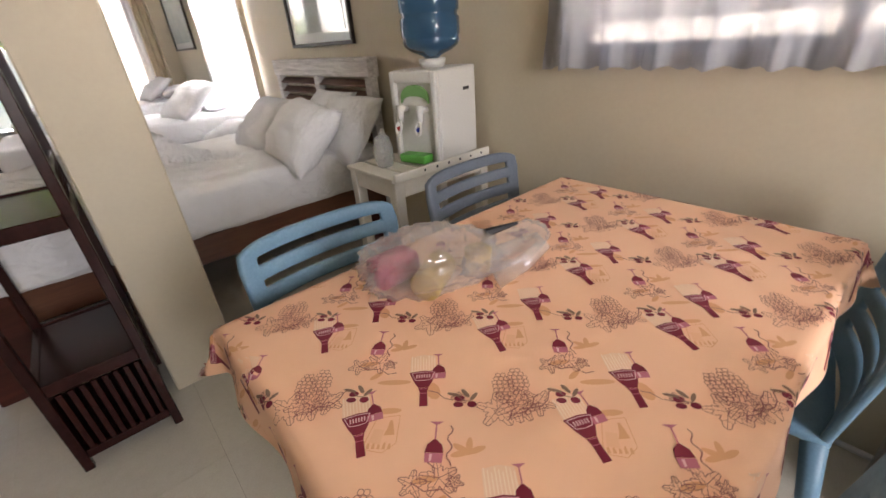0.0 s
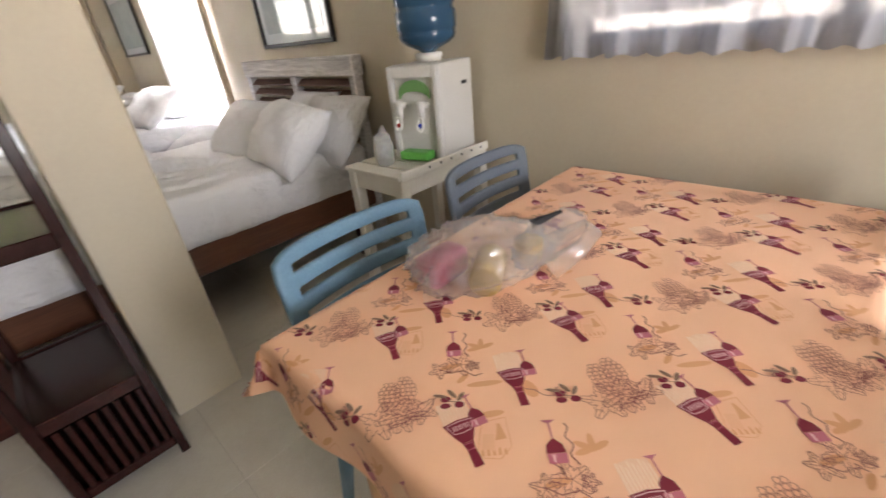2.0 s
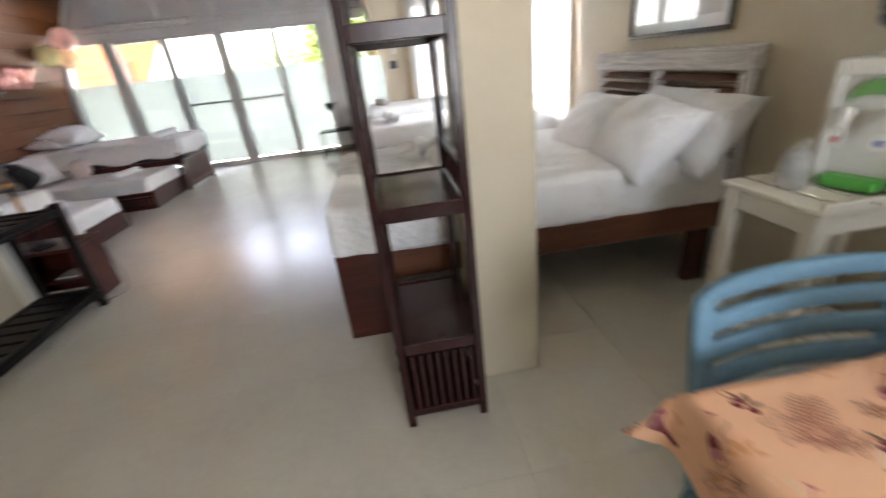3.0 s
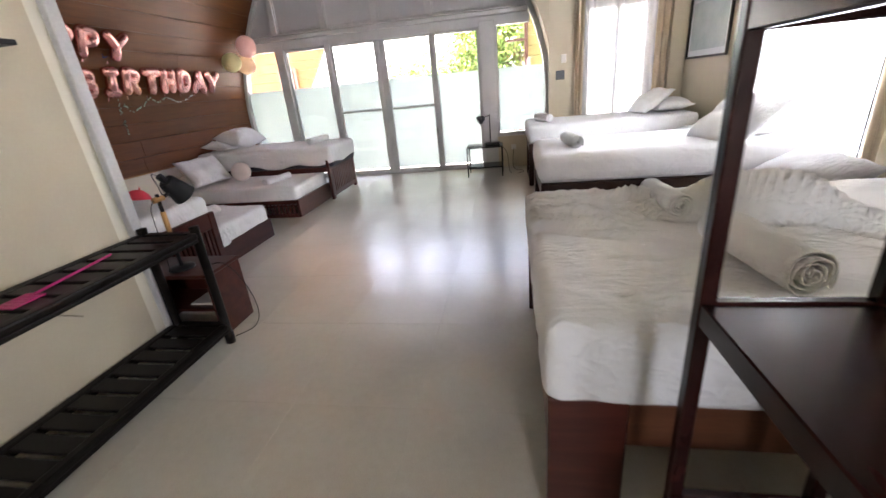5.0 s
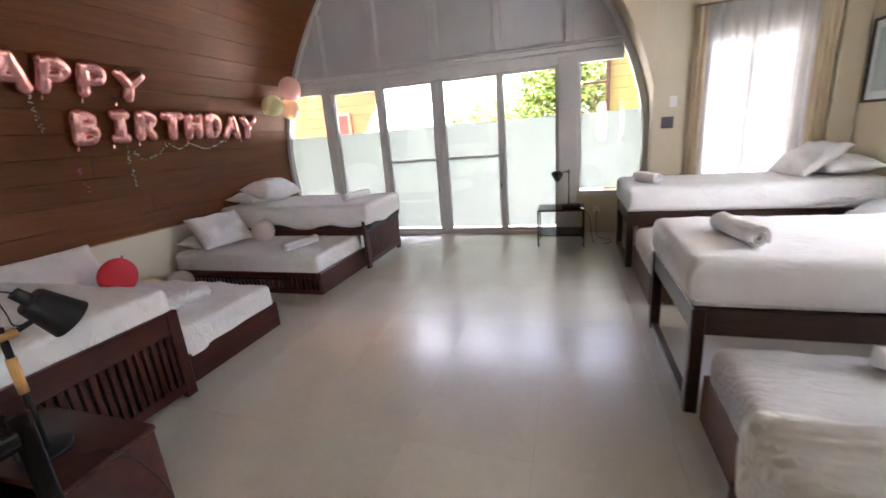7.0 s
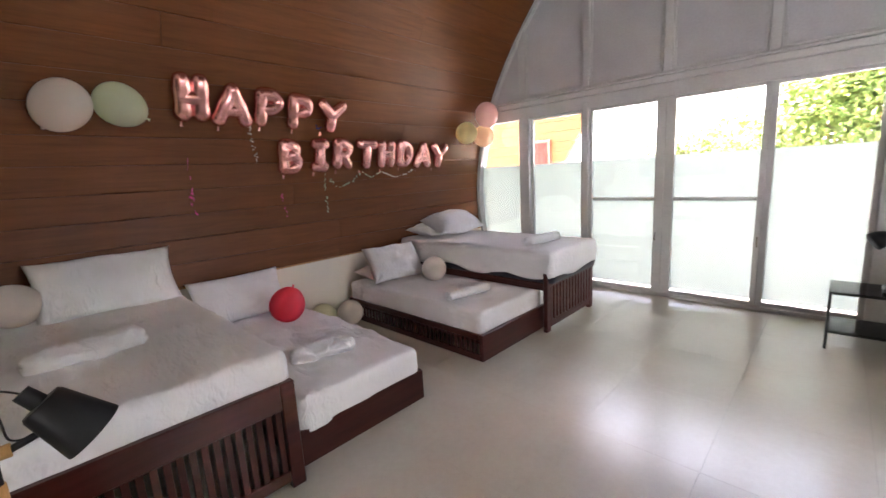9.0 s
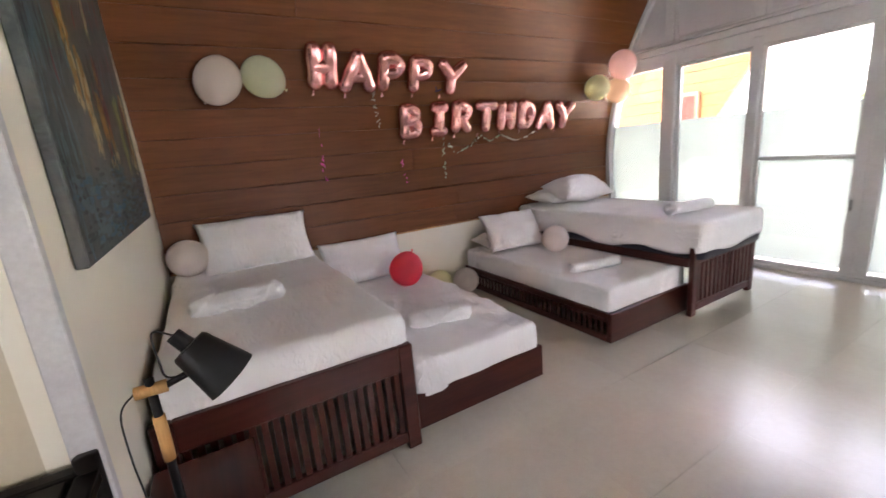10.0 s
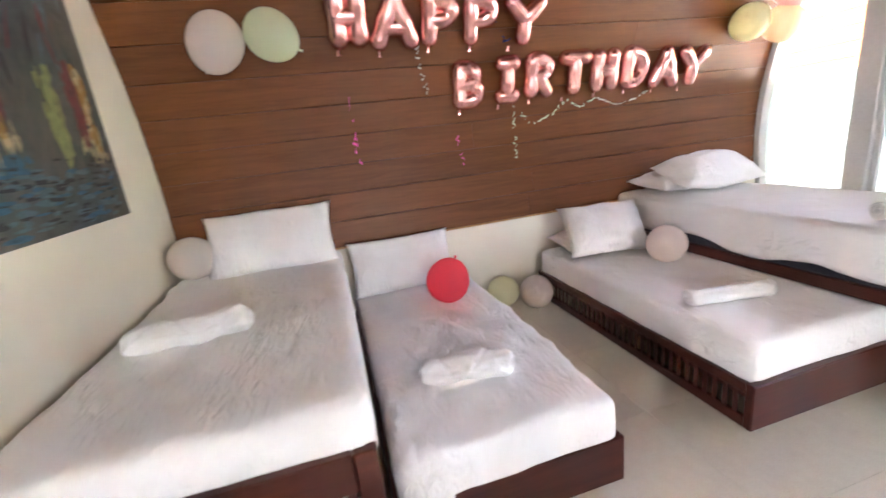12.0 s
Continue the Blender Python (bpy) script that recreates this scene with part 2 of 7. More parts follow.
_r.inputs["To Min"].default_value, _r.inputs["To Max"].default_value = 0.995, 0.95
_nt.links.new(_v.outputs["Distance"], _r.inputs["Value"])
_nt.links.new(_r.outputs["Result"], _c.inputs[0])
for _k, _t in (("lace", 0.15), ("curtain", 0.52), ("end_curtain", 0.34)):
    for _n in M[_k].node_tree.nodes:
        if _n.type == "BSDF_TRANSLUCENT":
            _n.inputs["Color"].default_value = (_t, _t, _t * 1.02, 1)
        elif _n.type == "BSDF_DIFFUSE":
            _n.inputs["Color"].default_value = (0.82, 0.82, 0.83, 1)
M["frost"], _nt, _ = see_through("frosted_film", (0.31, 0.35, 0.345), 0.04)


def glass(name, tint, refl=0.06, rough=0.02):
    m = bpy.data.materials.new(name)
    m.use_nodes = True
    nt = m.node_tree
    nt.nodes.remove(nt.nodes["Principled BSDF"])
    tr, gl = nt.nodes.new("ShaderNodeBsdfTransparent"), nt.nodes.new("ShaderNodeBsdfGlossy")
    tr.inputs["Color"].default_value = (*tint, 1)
    gl.inputs["Roughness"].default_value = rough
    fr = nt.nodes.new("ShaderNodeFresnel")
    fr.inputs["IOR"].default_value = 1.45
    mx = nt.nodes.new("ShaderNodeMixShader")
    nt.links.new(fr.outputs[0], mx.inputs[0])
    nt.links.new(tr.outputs[0], mx.inputs[1])
    nt.links.new(gl.outputs[0], mx.inputs[2])
    nt.links.new(mx.outputs[0], nt.nodes["Material Output"].inputs["Surface"])
    return m


M["glass"] = glass("window_glass", (0.97, 0.98, 0.98))
M["smoked"] = glass("smoked_glass", (0.35, 0.36, 0.36))
M["bottle"] = glass("blue_bottle_plastic", (0.22, 0.42, 0.62), rough=0.1)
M["water"] = material("blue_water_bottle_wall", (0.045, 0.13, 0.23), 0.12)[0]
_b = M["water"].node_tree.nodes["Principled BSDF"]
_b.inputs["Transmission Weight"].default_value = 0.35
_m, _nt, _b = material("rose_foil", (0.92, 0.47, 0.45), 0.27, 1.0)
_n = noise_tex(_nt, coords(_nt), 22, 2, 0.5, 1.5)
bump(_nt, _b, _n, 0.12, 0.004)
M["foil"] = _m


def rubber(name, base, through=0.45):
    m, nt, b = material(name, base, 0.22)
    n = noise_tex(nt, coords(nt), 7, 3)
    nt.links.new(ramp(nt, n, (0.2, tuple(c * 0.93 for c in base)), (0.8, base)), b.inputs["Base Color"])
    tl = nt.nodes.new("ShaderNodeBsdfTranslucent")
    tl.inputs["Color"].default_value = (*base, 1)
    mx = nt.nodes.new("ShaderNodeMixShader")
    mx.inputs[0].default_value = 0.6
    nt.links.new(b.outputs[0], mx.inputs[1])
    nt.links.new(tl.outputs[0], mx.inputs[2])
    nt.links.new(mx.outputs[0], nt.nodes["Material Output"].inputs["Surface"])
    return m


M["b_white"] = rubber("pale_pink_white_balloon", (0.93, 0.86, 0.82))
M["b_mint"] = rubber("mint_balloon", (0.84, 0.90, 0.72))
M["b_pink"] = rubber("pink_balloon", (0.95, 0.72, 0.71))
M["b_yellow"] = rubber("yellow_balloon", (0.93, 0.90, 0.64))
M["b_peach"] = rubber("peach_balloon", (0.95, 0.77, 0.60))
M["b_red"] = rubber("red_balloon", (0.97, 0.14, 0.19))
M["r_white"] = material("silver_ribbon", (0.85, 0.87, 0.84), 0.25, 0.1)[0]
M["r_green"] = material("pale_green_ribbon", (0.66, 0.84, 0.66), 0.25, 0.05)[0]
M["r_blue"] = material("blue_ribbon", (0.05, 0.10, 0.35), 0.25, 0.5)[0]
M["r_pink"] = material("pink_ribbon", (0.88, 0.10, 0.42), 0.3, 0.0)[0]

# floor: warm grey matt-gloss sheet tiles with faint clouding
_m, _nt, _b = material("vinyl_floor_tile", (0.4, 0.37, 0.3), 0.3, spec=0.5)
_v = _nt.nodes.new("ShaderNodeNewGeometry").outputs["Position"]
_big, _fine, _speck = noise_tex(_nt, _v, 2.2, 4), noise_tex(_nt, _v, 170, 3), noise_tex(_nt, _v, 26, 5)
_c = ramp(_nt, _big, (0.3, (0.56, 0.525, 0.44)), (0.7, (0.62, 0.585, 0.50)))
_c = mix(_nt, 0.22, _c, ramp(_nt, _fine, (0.35, (0.36, 0.36, 0.36)), (0.65, (0.62, 0.62, 0.62))), "OVERLAY")
_c = mix(_nt, 0.18, _c, ramp(_nt, _speck, (0.3, (0.38, 0.38, 0.38)), (0.7, (0.6, 0.6, 0.6))), "OVERLAY")
_o = _nt.nodes.new("ShaderNodeObjectInfo")
_c = mix(_nt, 0.25, _c, ramp(_nt, _o.outputs["Random"], (0, (0.46, 0.46, 0.46)), (1, (0.54, 0.54, 0.54))), "OVERLAY")
_nt.links.new(_c, _b.inputs["Base Color"])
rough_from(_nt, _b, _speck, 0.25, 0.37)
_b.inputs["Coat Weight"].default_value, _b.inputs["Coat Roughness"].default_value = 0.8, 0.23
bump(_nt, _b, _big, 0.06, 0.02)
M["floor"] = _m
M["joint"] = material("floor_joint", (0.30, 0.27, 0.21), 0.6)[0]

# the painting: dark layered oils with upright strokes
_m, _nt, _b = material("oil_painting", (0.1, 0.1, 0.1), 0.45)
_n1 = noise_tex(_nt, coords(_nt, (4, 4, 1.6)), 1.6, 8, 0.7, 0.8)
_n2 = noise_tex(_nt, coords(_nt), 2.2, 5, 0.6)
_n3 = noise_tex(_nt, coords(_nt, (5, 5, 13)), 2.4, 6, 0.7, 0.8)
_c = ramp(_nt, _n1, (0.30, (0.035, 0.042, 0.042)), (0.44, (0.075, 0.086, 0.084)), (0.56, (0.12, 0.112, 0.098)), (0.70, (0.19, 0.165, 0.13)))
_c = mix(_nt, ramp(_nt, _n2, (0.42, (0, 0, 0)), (0.6, (0.8, 0.8, 0.8))), _c, ramp(_nt, _n3, (0.35, (0.03, 0.042, 0.045)), (0.55, (0.075, 0.10, 0.105)), (0.72, (0.13, 0.17, 0.175))))
_nt.links.new(_c, _b.inputs["Base Color"])
bump(_nt, _b, _n3, 0.5, 0.004)
M["painting"] = _m
M["paint_strokes"] = []
for _name, _col in (("ochre", (0.36, 0.19, 0.035)), ("cream", (0.5, 0.42, 0.24)), ("crimson", (0.15, 0.032, 0.035)), ("blue", (0.035, 0.11, 0.17)), ("leaf", (0.24, 0.26, 0.10)), ("teal", (0.085, 0.14, 0.155)), ("dark", (0.022, 0.024, 0.025))):
    M["paint_strokes"].append(mottled("oil_" + _name, tuple(c * 0.9 for c in _col), tuple(min(1, c * 1.5) for c in _col), (0.35, 0.5), 30, 120, 0.5))


# ---- mesh helpers ----
def box(bm, lo, hi, bev=0.0, seg=1):
    x0, y0, z0 = lo
    x1, y1, z1 = hi
    v = [bm.verts.new(p) for p in ((x0, y0, z0), (x1, y0, z0), (x1, y1, z0), (x0, y1, z0), (x0, y0, z1), (x1, y0, z1), (x1, y1, z1), (x0, y1, z1))]
    f = [bm.faces.new([v[i] for i in q]) for q in ((3, 2, 1, 0), (4, 5, 6, 7), (0, 1, 5, 4), (1, 2, 6, 5), (2, 3, 7, 6), (3, 0, 4, 7))]
    if bev:
        es = {e for q in f for e in q.edges}
        bmesh.ops.bevel(bm, geom=list(es), offset=bev, segments=seg, profile=0.6, affect="EDGES")
    return bm


def tube(bm, pts, r, n=10, caps=True, flat=1.0, up=None):
    """A round bar along pts; r is one radius or one for each point; flat squeezes it along up."""
    pts = [Vector(p) for p in pts]
    rs = r if isinstance(r, (list, tuple)) else [r] * len(pts)
    rings, side = [], None
    for i, p in enumerate(pts):
        d = (pts[min(i + 1, len(pts) - 1)] - pts[max(i - 1, 0)]).normalized()
        if up is not None:
            a = Vector(up)
            s = d.cross(a).normalized()
        else:
            if side is None:
                side = d.orthogonal().normalized()
            s = (side - d * side.dot(d)).normalized()
            side = s
        a = s.cross(d).normalized()
        rings.append([bm.verts.new(p + rs[i] * (math.cos(t) * s + flat * math.sin(t) * a)) for t in [2 * math.pi * k / n for k in range(n)]])
    for q, w in zip(rings, rings[1:]):
        for k in range(n):
            bm.faces.new((q[k], q[(k + 1) % n], w[(k + 1) % n], w[k]))
    if caps:
        bm.faces.new(rings[0][::-1])
        bm.faces.new(rings[-1])
    return bm


def lathe(bm, prof, n=24, at=(0, 0, 0)):
    """Turns (radius, height) pairs round the z axis."""
    rings = []
    for r, z in prof:
        rings.append([bm.verts.new((at[0] + r * math.cos(2 * math.pi * k / n), at[1] + r * math.sin(2 * math.pi * k / n), at[2] + z)) for k in range(n)])
    for q, w in zip(rings, rings[1:]):
        for k in range(n):
            bm.faces.new((q[k], q[(k + 1) % n], w[(k + 1) % n], w[k]))
    bm.faces.new(rings[0][::-1])
    bm.faces.new(rings[-1])
    return bm


def mesh_of(name, bm, mat, smooth=False):
    bmesh.ops.recalc_face_normals(bm, faces=bm.faces)
    me = bpy.data.meshes.new(name)
    bm.to_mesh(me)
    bm.free()
    if mat:
        me.materials.append(mat)
    if smooth:
        for p in me.polygons:
            p.use_smooth = True
    return me


def part(name, bm, mat, parent, label="", smooth=False):
    ob = new(name, mesh_of(name, bm, mat, smooth))
    ob.parent = parent
    if label:
        tagged(ob, label)
    return ob


def thing(name, label, category, group="", at=None):
    ob = new(name)
    ob.empty_display_size = 0.1
    if at is not None:
        ob.matrix_world = at
    return tagged(ob, label, category, group)


def solid(name, bm, mat, label, category, group="", at=None, smooth=False, kind=""):
    ob = new(name, mesh_of(name, bm, mat, smooth))
    if at is not None:
        ob.matrix_world = at
    return tagged(ob, label, category, group, kind)


def structure(name, bm, mat, label="", smooth=False):
    ob = new(name, mesh_of(name, bm, mat, smooth))
    return tagged(ob, label, "", "", "structure")


def nb():
    return bmesh.new()


def soft_box(lo, hi, r, step, wave=0.006, seed=0.0, fold=None):
    """A mattress-like block: rounded edges, uneven faces. fold(p, n) may push a point along its normal."""
    bm = nb()
    size = [hi[i] - lo[i] for i in range(3)]
    n = [max(3, int(round(size[i] / step))) for i in range(3)]
    n[2] = max(4, int(size[2] / step))
    cache = {}

    def vert(ix, iy, iz):
        key = (ix, iy, iz)
        if key not in cache:
            p = Vector((lo[0] + size[0] * ix / n[0], lo[1] + size[1] * iy / n[1], lo[2] + size[2] * iz / n[2]))
            q = Vector([min(max(p[i], lo[i] + r), hi[i] - r) for i in range(3)])
            d = p - q
            nn = d.normalized() if d.length > 1e-6 else Vector((0, 0, 1))
            if d.length > 1e-6:
                p = q + nn * r
            w = noise.noise(Vector((p.x * 4 + seed, p.y * 4, p.z * 4))) + 0.6 * noise.noise(Vector((p.x * 11, p.y * 11 + seed, p.z * 11)))
            push = wave * w
            if fold:
                push += fold(p, nn)
            cache[key] = bm.verts.new(p + nn * push)
        return cache[key]

    for ax in range(3):
        a, b = [(1, 2), (2, 0), (0, 1)][ax]
        for end in (0, n[ax]):
            for i in range(n[a]):
                for j in range(n[b]):
                    idx = []
                    for di, dj in ((0, 0), (1, 0), (1, 1), (0, 1)):
                        k = [0, 0, 0]
                        k[ax], k[a], k[b] = end, i + di, j + dj
                        idx.append(vert(*k))
                    bm.faces.new(idx if end else idx[::-1])
    return bm


# ---- large structure ----
EAST, NORTH, DOORS, WEST, CEIL = 1.27, 9.03, 9.53, -3.15, 2.8
MID = -3.0


def arch(z):
    """Half width of the vault at height z."""
    return max(0.0, 2.57 - 0.18 * (z - 1.1) ** 2)


def wall_y(name, x0, x1, y0, y1, z1, holes, mat, label):
    """A wall that runs along y between x0 and x1, with openings (ya, yb, za, zb)."""
    bm = nb()
    y = y0
    for a, b, za, zb in sorted(holes):
        box(bm, (x0, y, 0), (x1, a, z1))
        if za > 0:
            box(bm, (x0, a, 0), (x1, b, za))
        box(bm, (x0, a, zb), (x1, b, z1))
        y = b
    box(bm, (x0, y, 0), (x1, y1, z1))
    bmesh.ops.remove_doubles(bm, verts=bm.verts, dist=1e-5)
    return structure(name, bm, mat, label)


def wall_x(name, y0, y1, x0, x1, z1, holes, mat, label):
    bm = nb()
    x = x0
    for a, b, za, zb in sorted(holes):
        box(bm, (x, y0, 0), (a, y1, z1))
        if za > 0:
            box(bm, (a, y0, 0), (b, y1, za))
        box(bm, (a, y0, zb), (b, y1, z1))
        x = b
    box(bm, (x, y0, 0), (x1, y1, z1))
    bmesh.ops.remove_doubles(bm, verts=bm.verts, dist=1e-5)
    return structure(name, bm, mat, label)


wall_y("wall_east", EAST, EAST + 0.15, -0.8, NORTH + 0.15, CEIL, [(0.62, 2.22, 1.19, 2.15), (5.72, 6.98, 0.55, 2.3)], M["wall"], "smooth beige painted wall with two curtained windows")
wall_x("wall_north", NORTH, NORTH + 0.15, -0.47, EAST, CEIL, [(0.02, 0.85, 0.6, 2.18)], M["wall"], "beige painted wall beside the vaulted end")
wall_y("wall_west", WEST - 0.12, WEST, -0.8, 4.35, CEIL, [(1.75, 2.68, 0, 2.1)], M["wall"], "pale beige painted wall behind the slatted bench")
wall_x("wall_south", -0.95, -0.8, WEST - 0.12, EAST + 0.15, CEIL, [(-0.45, 0.5, 0.85, 2.2)], M["wall"], "plain beige wall")
wall_x("wall_painting", 4.35, 4.47, -5.9, WEST, 4.9, [], M["wall_white"], "cream painted wall with a large painting")

bm = nb()
box(bm, (WEST, 4.35, CEIL), (-0.5, 4.47, 4.9))
structure("wall_gable", bm, M["ceiling"], "plain plaster above the ceiling")
# side room behind the opening
bm = nb()
box(bm, (-4.7, 1.45, 0), (-4.6, 2.95, 2.4))
box(bm, (-4.6, 1.45, 0), (WEST - 0.12, 1.55, 2.4))
box(bm, (-4.6, 2.85, 0), (WEST - 0.12, 2.95, 2.4))
box(bm, (-4.7, 1.45, 2.4), (WEST - 0.12, 2.95, 2.5))
structure("wall_side_room", bm, M["wall_white"], "pale wall of a side room")

# ceilings
bm = nb()
box(bm, (-0.5, -0.95, CEIL), (EAST + 0.15, NORTH + 0.15, CEIL + 0.1))
box(bm, (WEST - 0.12, -0.95, CEIL), (-0.5, 4.35, CEIL + 0.1))
structure("ceiling", bm, M["ceiling"], "flat painted ceiling")
bm = nb()
zs = [2.8 + 0.1 * i for i in range(21)]
for a, b in zip(zs, zs[1:]):
    p = [(MID + arch(a), a), (MID + arch(b), b), (MID + arch(b) + 0.06, b + 0.03), (MID + arch(a) + 0.06, a + 0.03)]
    v = [bm.verts.new((x, y, z)) for y in (4.47, DOORS + 0.1) for x, z in p]
    for q in ((0, 1, 5, 4), (1, 2, 6, 5), (2, 3, 7, 6), (3, 0, 4, 7)):
        bm.faces.new([v[i] for i in q])
structure("ceiling_vault", bm, M["plank"], "brown stained boards of the vault")
bm = nb()
box(bm, (MID + arch(2.8) - 0.02, 4.47, 2.78), (-0.47, NORTH + 0.1, 2.98), 0.006)
box(bm, (MID + arch(2.8) - 0.02, NORTH + 0.1, 2.79), (-0.1, DOORS + 0.12, 3.0))
box(bm, (MID + arch(2.8) - 0.03, NORTH - 0.3, 2.68), (-0.472, NORTH + 0.098, 2.778), 0.004)
structure("beam", bm, M["plank"], "brown timber beam where the vault ends")
bm = nb()
for s in (-1, 1):
    v = [bm.verts.new(p) for p in ((MID, 4.3, 5.15), (MID, DOORS + 1.0, 5.15), (MID + s * 3.2, DOORS + 1.0, 2.72), (MID + s * 3.2, 4.3, 2.72))]
    w = [bm.verts.new(q.co + Vector((0, 0, 0.08))) for q in v]
    for i in range(4):
        bm.faces.new((v[i], v[(i + 1) % 4], w[(i + 1) % 4], w[i]))
    bm.faces.new(v)
    bm.faces.new(w[::-1])
# unseen eave, added to block the sun from the south window
box(bm, (WEST - 0.4, -2.3, CEIL + 0.1), (EAST + 0.5, -0.9, CEIL + 0.18))
box(bm, (0.0, -0.9, CEIL + 0.1), (EAST + 0.5, DOORS + 0.6, CEIL + 0.2))
structure("roof", bm, M["bed_brown"], "brown roof over the vault with a short overhang, and an unseen eave added as sunshade")
# the short stretch of vault beside the window end
bm = nb()
zs = [0.14 * i for i in range(21)]
for a, b in zip(zs, zs[1:]):
    p = [(MID + arch(a) + 0.03, a), (MID + arch(b) + 0.03, b), (MID + arch(b) + 0.14, b), (MID + arch(a) + 0.14, a)]
    v = [bm.verts.new((x, y, z)) for y in (NORTH + 0.002, DOORS + 0.1) for x, z in p]
    for q in ((0, 1, 5, 4), (1, 2, 6, 5), (2, 3, 7, 6), (3, 0, 4, 7), (0, 3, 2, 1), (4, 5, 6, 7)):
        bm.faces.new([v[i] for i in q])
structure("wall_reveal", bm, M["wall"], "curved beige reveal beside the end windows")
bm = nb()
zs = [1.3 + 0.0745 * i for i in range(21)]
for a, b in zip(zs, zs[1:]):
    p = [(min(MID + arch(a) + 0.032, -0.474), a), (-0.472, a), (-0.472, b), (min(MID + arch(b) + 0.032, -0.474), b)]
    v = [bm.verts.new((x, y, z)) for y in (NORTH - 0.003, NORTH + 0.15) for x, z in p]
    for q in ((0, 1, 2, 3), (7, 6, 5, 4), (0, 4, 5, 1), (1, 5, 6, 2), (2, 6, 7, 3), (3, 7, 4, 0)):
        bm.faces.new([v[i] for i in q])
structure("wall_spandrel", bm, M["wall"], "beige wall between the curved edge and the ceiling")
bm = nb()
box(bm, (-0.35, NORTH + 0.15, 0), (-0.15, DOORS + 0.1, CEIL))
structure("wall_pier", bm, M["wall"], "beige pier")

# cream plinth below the boards and the outer shell of the boarded side
bm = nb()
box(bm, (MID - 2.75, 4.47, 0), (MID - arch(0.66) + 0.012, DOORS - 0.02, 0.655), 0.004)
structure("wall_plinth", bm, M["wall_white"], "cream painted plinth below the boards")
bm = nb()
box(bm, (MID - arch(0.66) - 0.004, 4.48, 0.6565), (MID - arch(0.66) + 0.014, DOORS - 0.03, 0.668), 0.002)
structure("trim", bm, M["lamp_wood"], "thin orange-brown strip below the boards")
bm = nb()
zs = [0.6 + 0.2 * i for i in range(22)]
for a, b in zip(zs, zs[1:]):
    p = [(MID - arch(a) - 0.03, a), (MID - arch(b) - 0.03, b), (MID - arch(b) - 0.15, b), (MID - arch(a) - 0.15, a)]
    v = [bm.verts.new((x, y, z)) for y in (4.35, DOORS + 0.1) for x, z in p]
    for q in ((0, 1, 5, 4), (1, 2, 6, 5), (2, 3, 7, 6), (3, 0, 4, 7)):
        bm.faces.new([v[i] for i in q])
wall_boarded = structure("wall_boarded", bm, M["mahogany"], "curved wall of brown stained horizontal boards")

# white corner trim where the two west walls meet, door trim at the side opening
bm = nb()
box(bm, (WEST + 0.0005, 4.41, 0), (WEST + 0.042, 4.475, CEIL), 0.004)
structure("trim_corner", bm, M["white_trim"], "white painted corner strip")
bm = nb()
box(bm, (EAST - 0.018, -0.8, 0), (EAST, NORTH, 0.022), 0.006)
structure("baseboard", bm, M["white_trim"], "thin white quarter-round skirting")
bm = nb()
box(bm, (WEST - 0.12, 1.75, 0.002), (WEST + 0.03, 2.68, 0.008))
structure("trim_threshold", bm, M["dark_strip"], "dark threshold strip at the side opening")

# column
bm = nb()
box(bm, (-0.34, 3.035, 0), (-0.074, 3.305, CEIL), 0.006)
structure("column", bm, M["wall"], "square beige painted column")
# pilaster in the far corner
bm = nb()
box(bm, (1.07, 8.93, 0), (EAST, NORTH, CEIL), 0.004)
structure("pilaster", bm, M["wall"], "beige pilaster in the corner")


# ---- glazed end ----
window_end = tagged(new("window_1"), "white framed glazed end with sliding doors and frosted lower glass", "", "", "structure")


def bar(name, lo, hi, mat=None, bev=0.006, label=""):
    bm = nb()
    box(bm, lo, hi, bev)
    return part(name, bm, mat or M["white_trim"], window_end, label)


Y0, Y1 = DOORS, DOORS + 0.08
for x0, x1 in ((-4.84, -4.69), (-3.96, -3.88), (-1.47, -1.24)):
    bar("post", (x0, Y0 - 0.02, 0), (x1, Y1, 2.2))
bar("head_rail", (-5.46, Y0 - 0.012, 2.12), (-0.72, Y1 - 0.01, 2.26))
bar("beam", (-5.4, Y0 - 0.05, 2.26), (-0.74, Y1, 2.33), None, 0.012)
bar("beam", (-5.4, Y0 - 0.07, 2.33), (-0.76, Y1, 2.36), None, 0.008)
bar("sill_rail", (-5.56, Y0 - 0.01, 0), (-1.47, Y1 - 0.012, 0.035), None, 0.004)
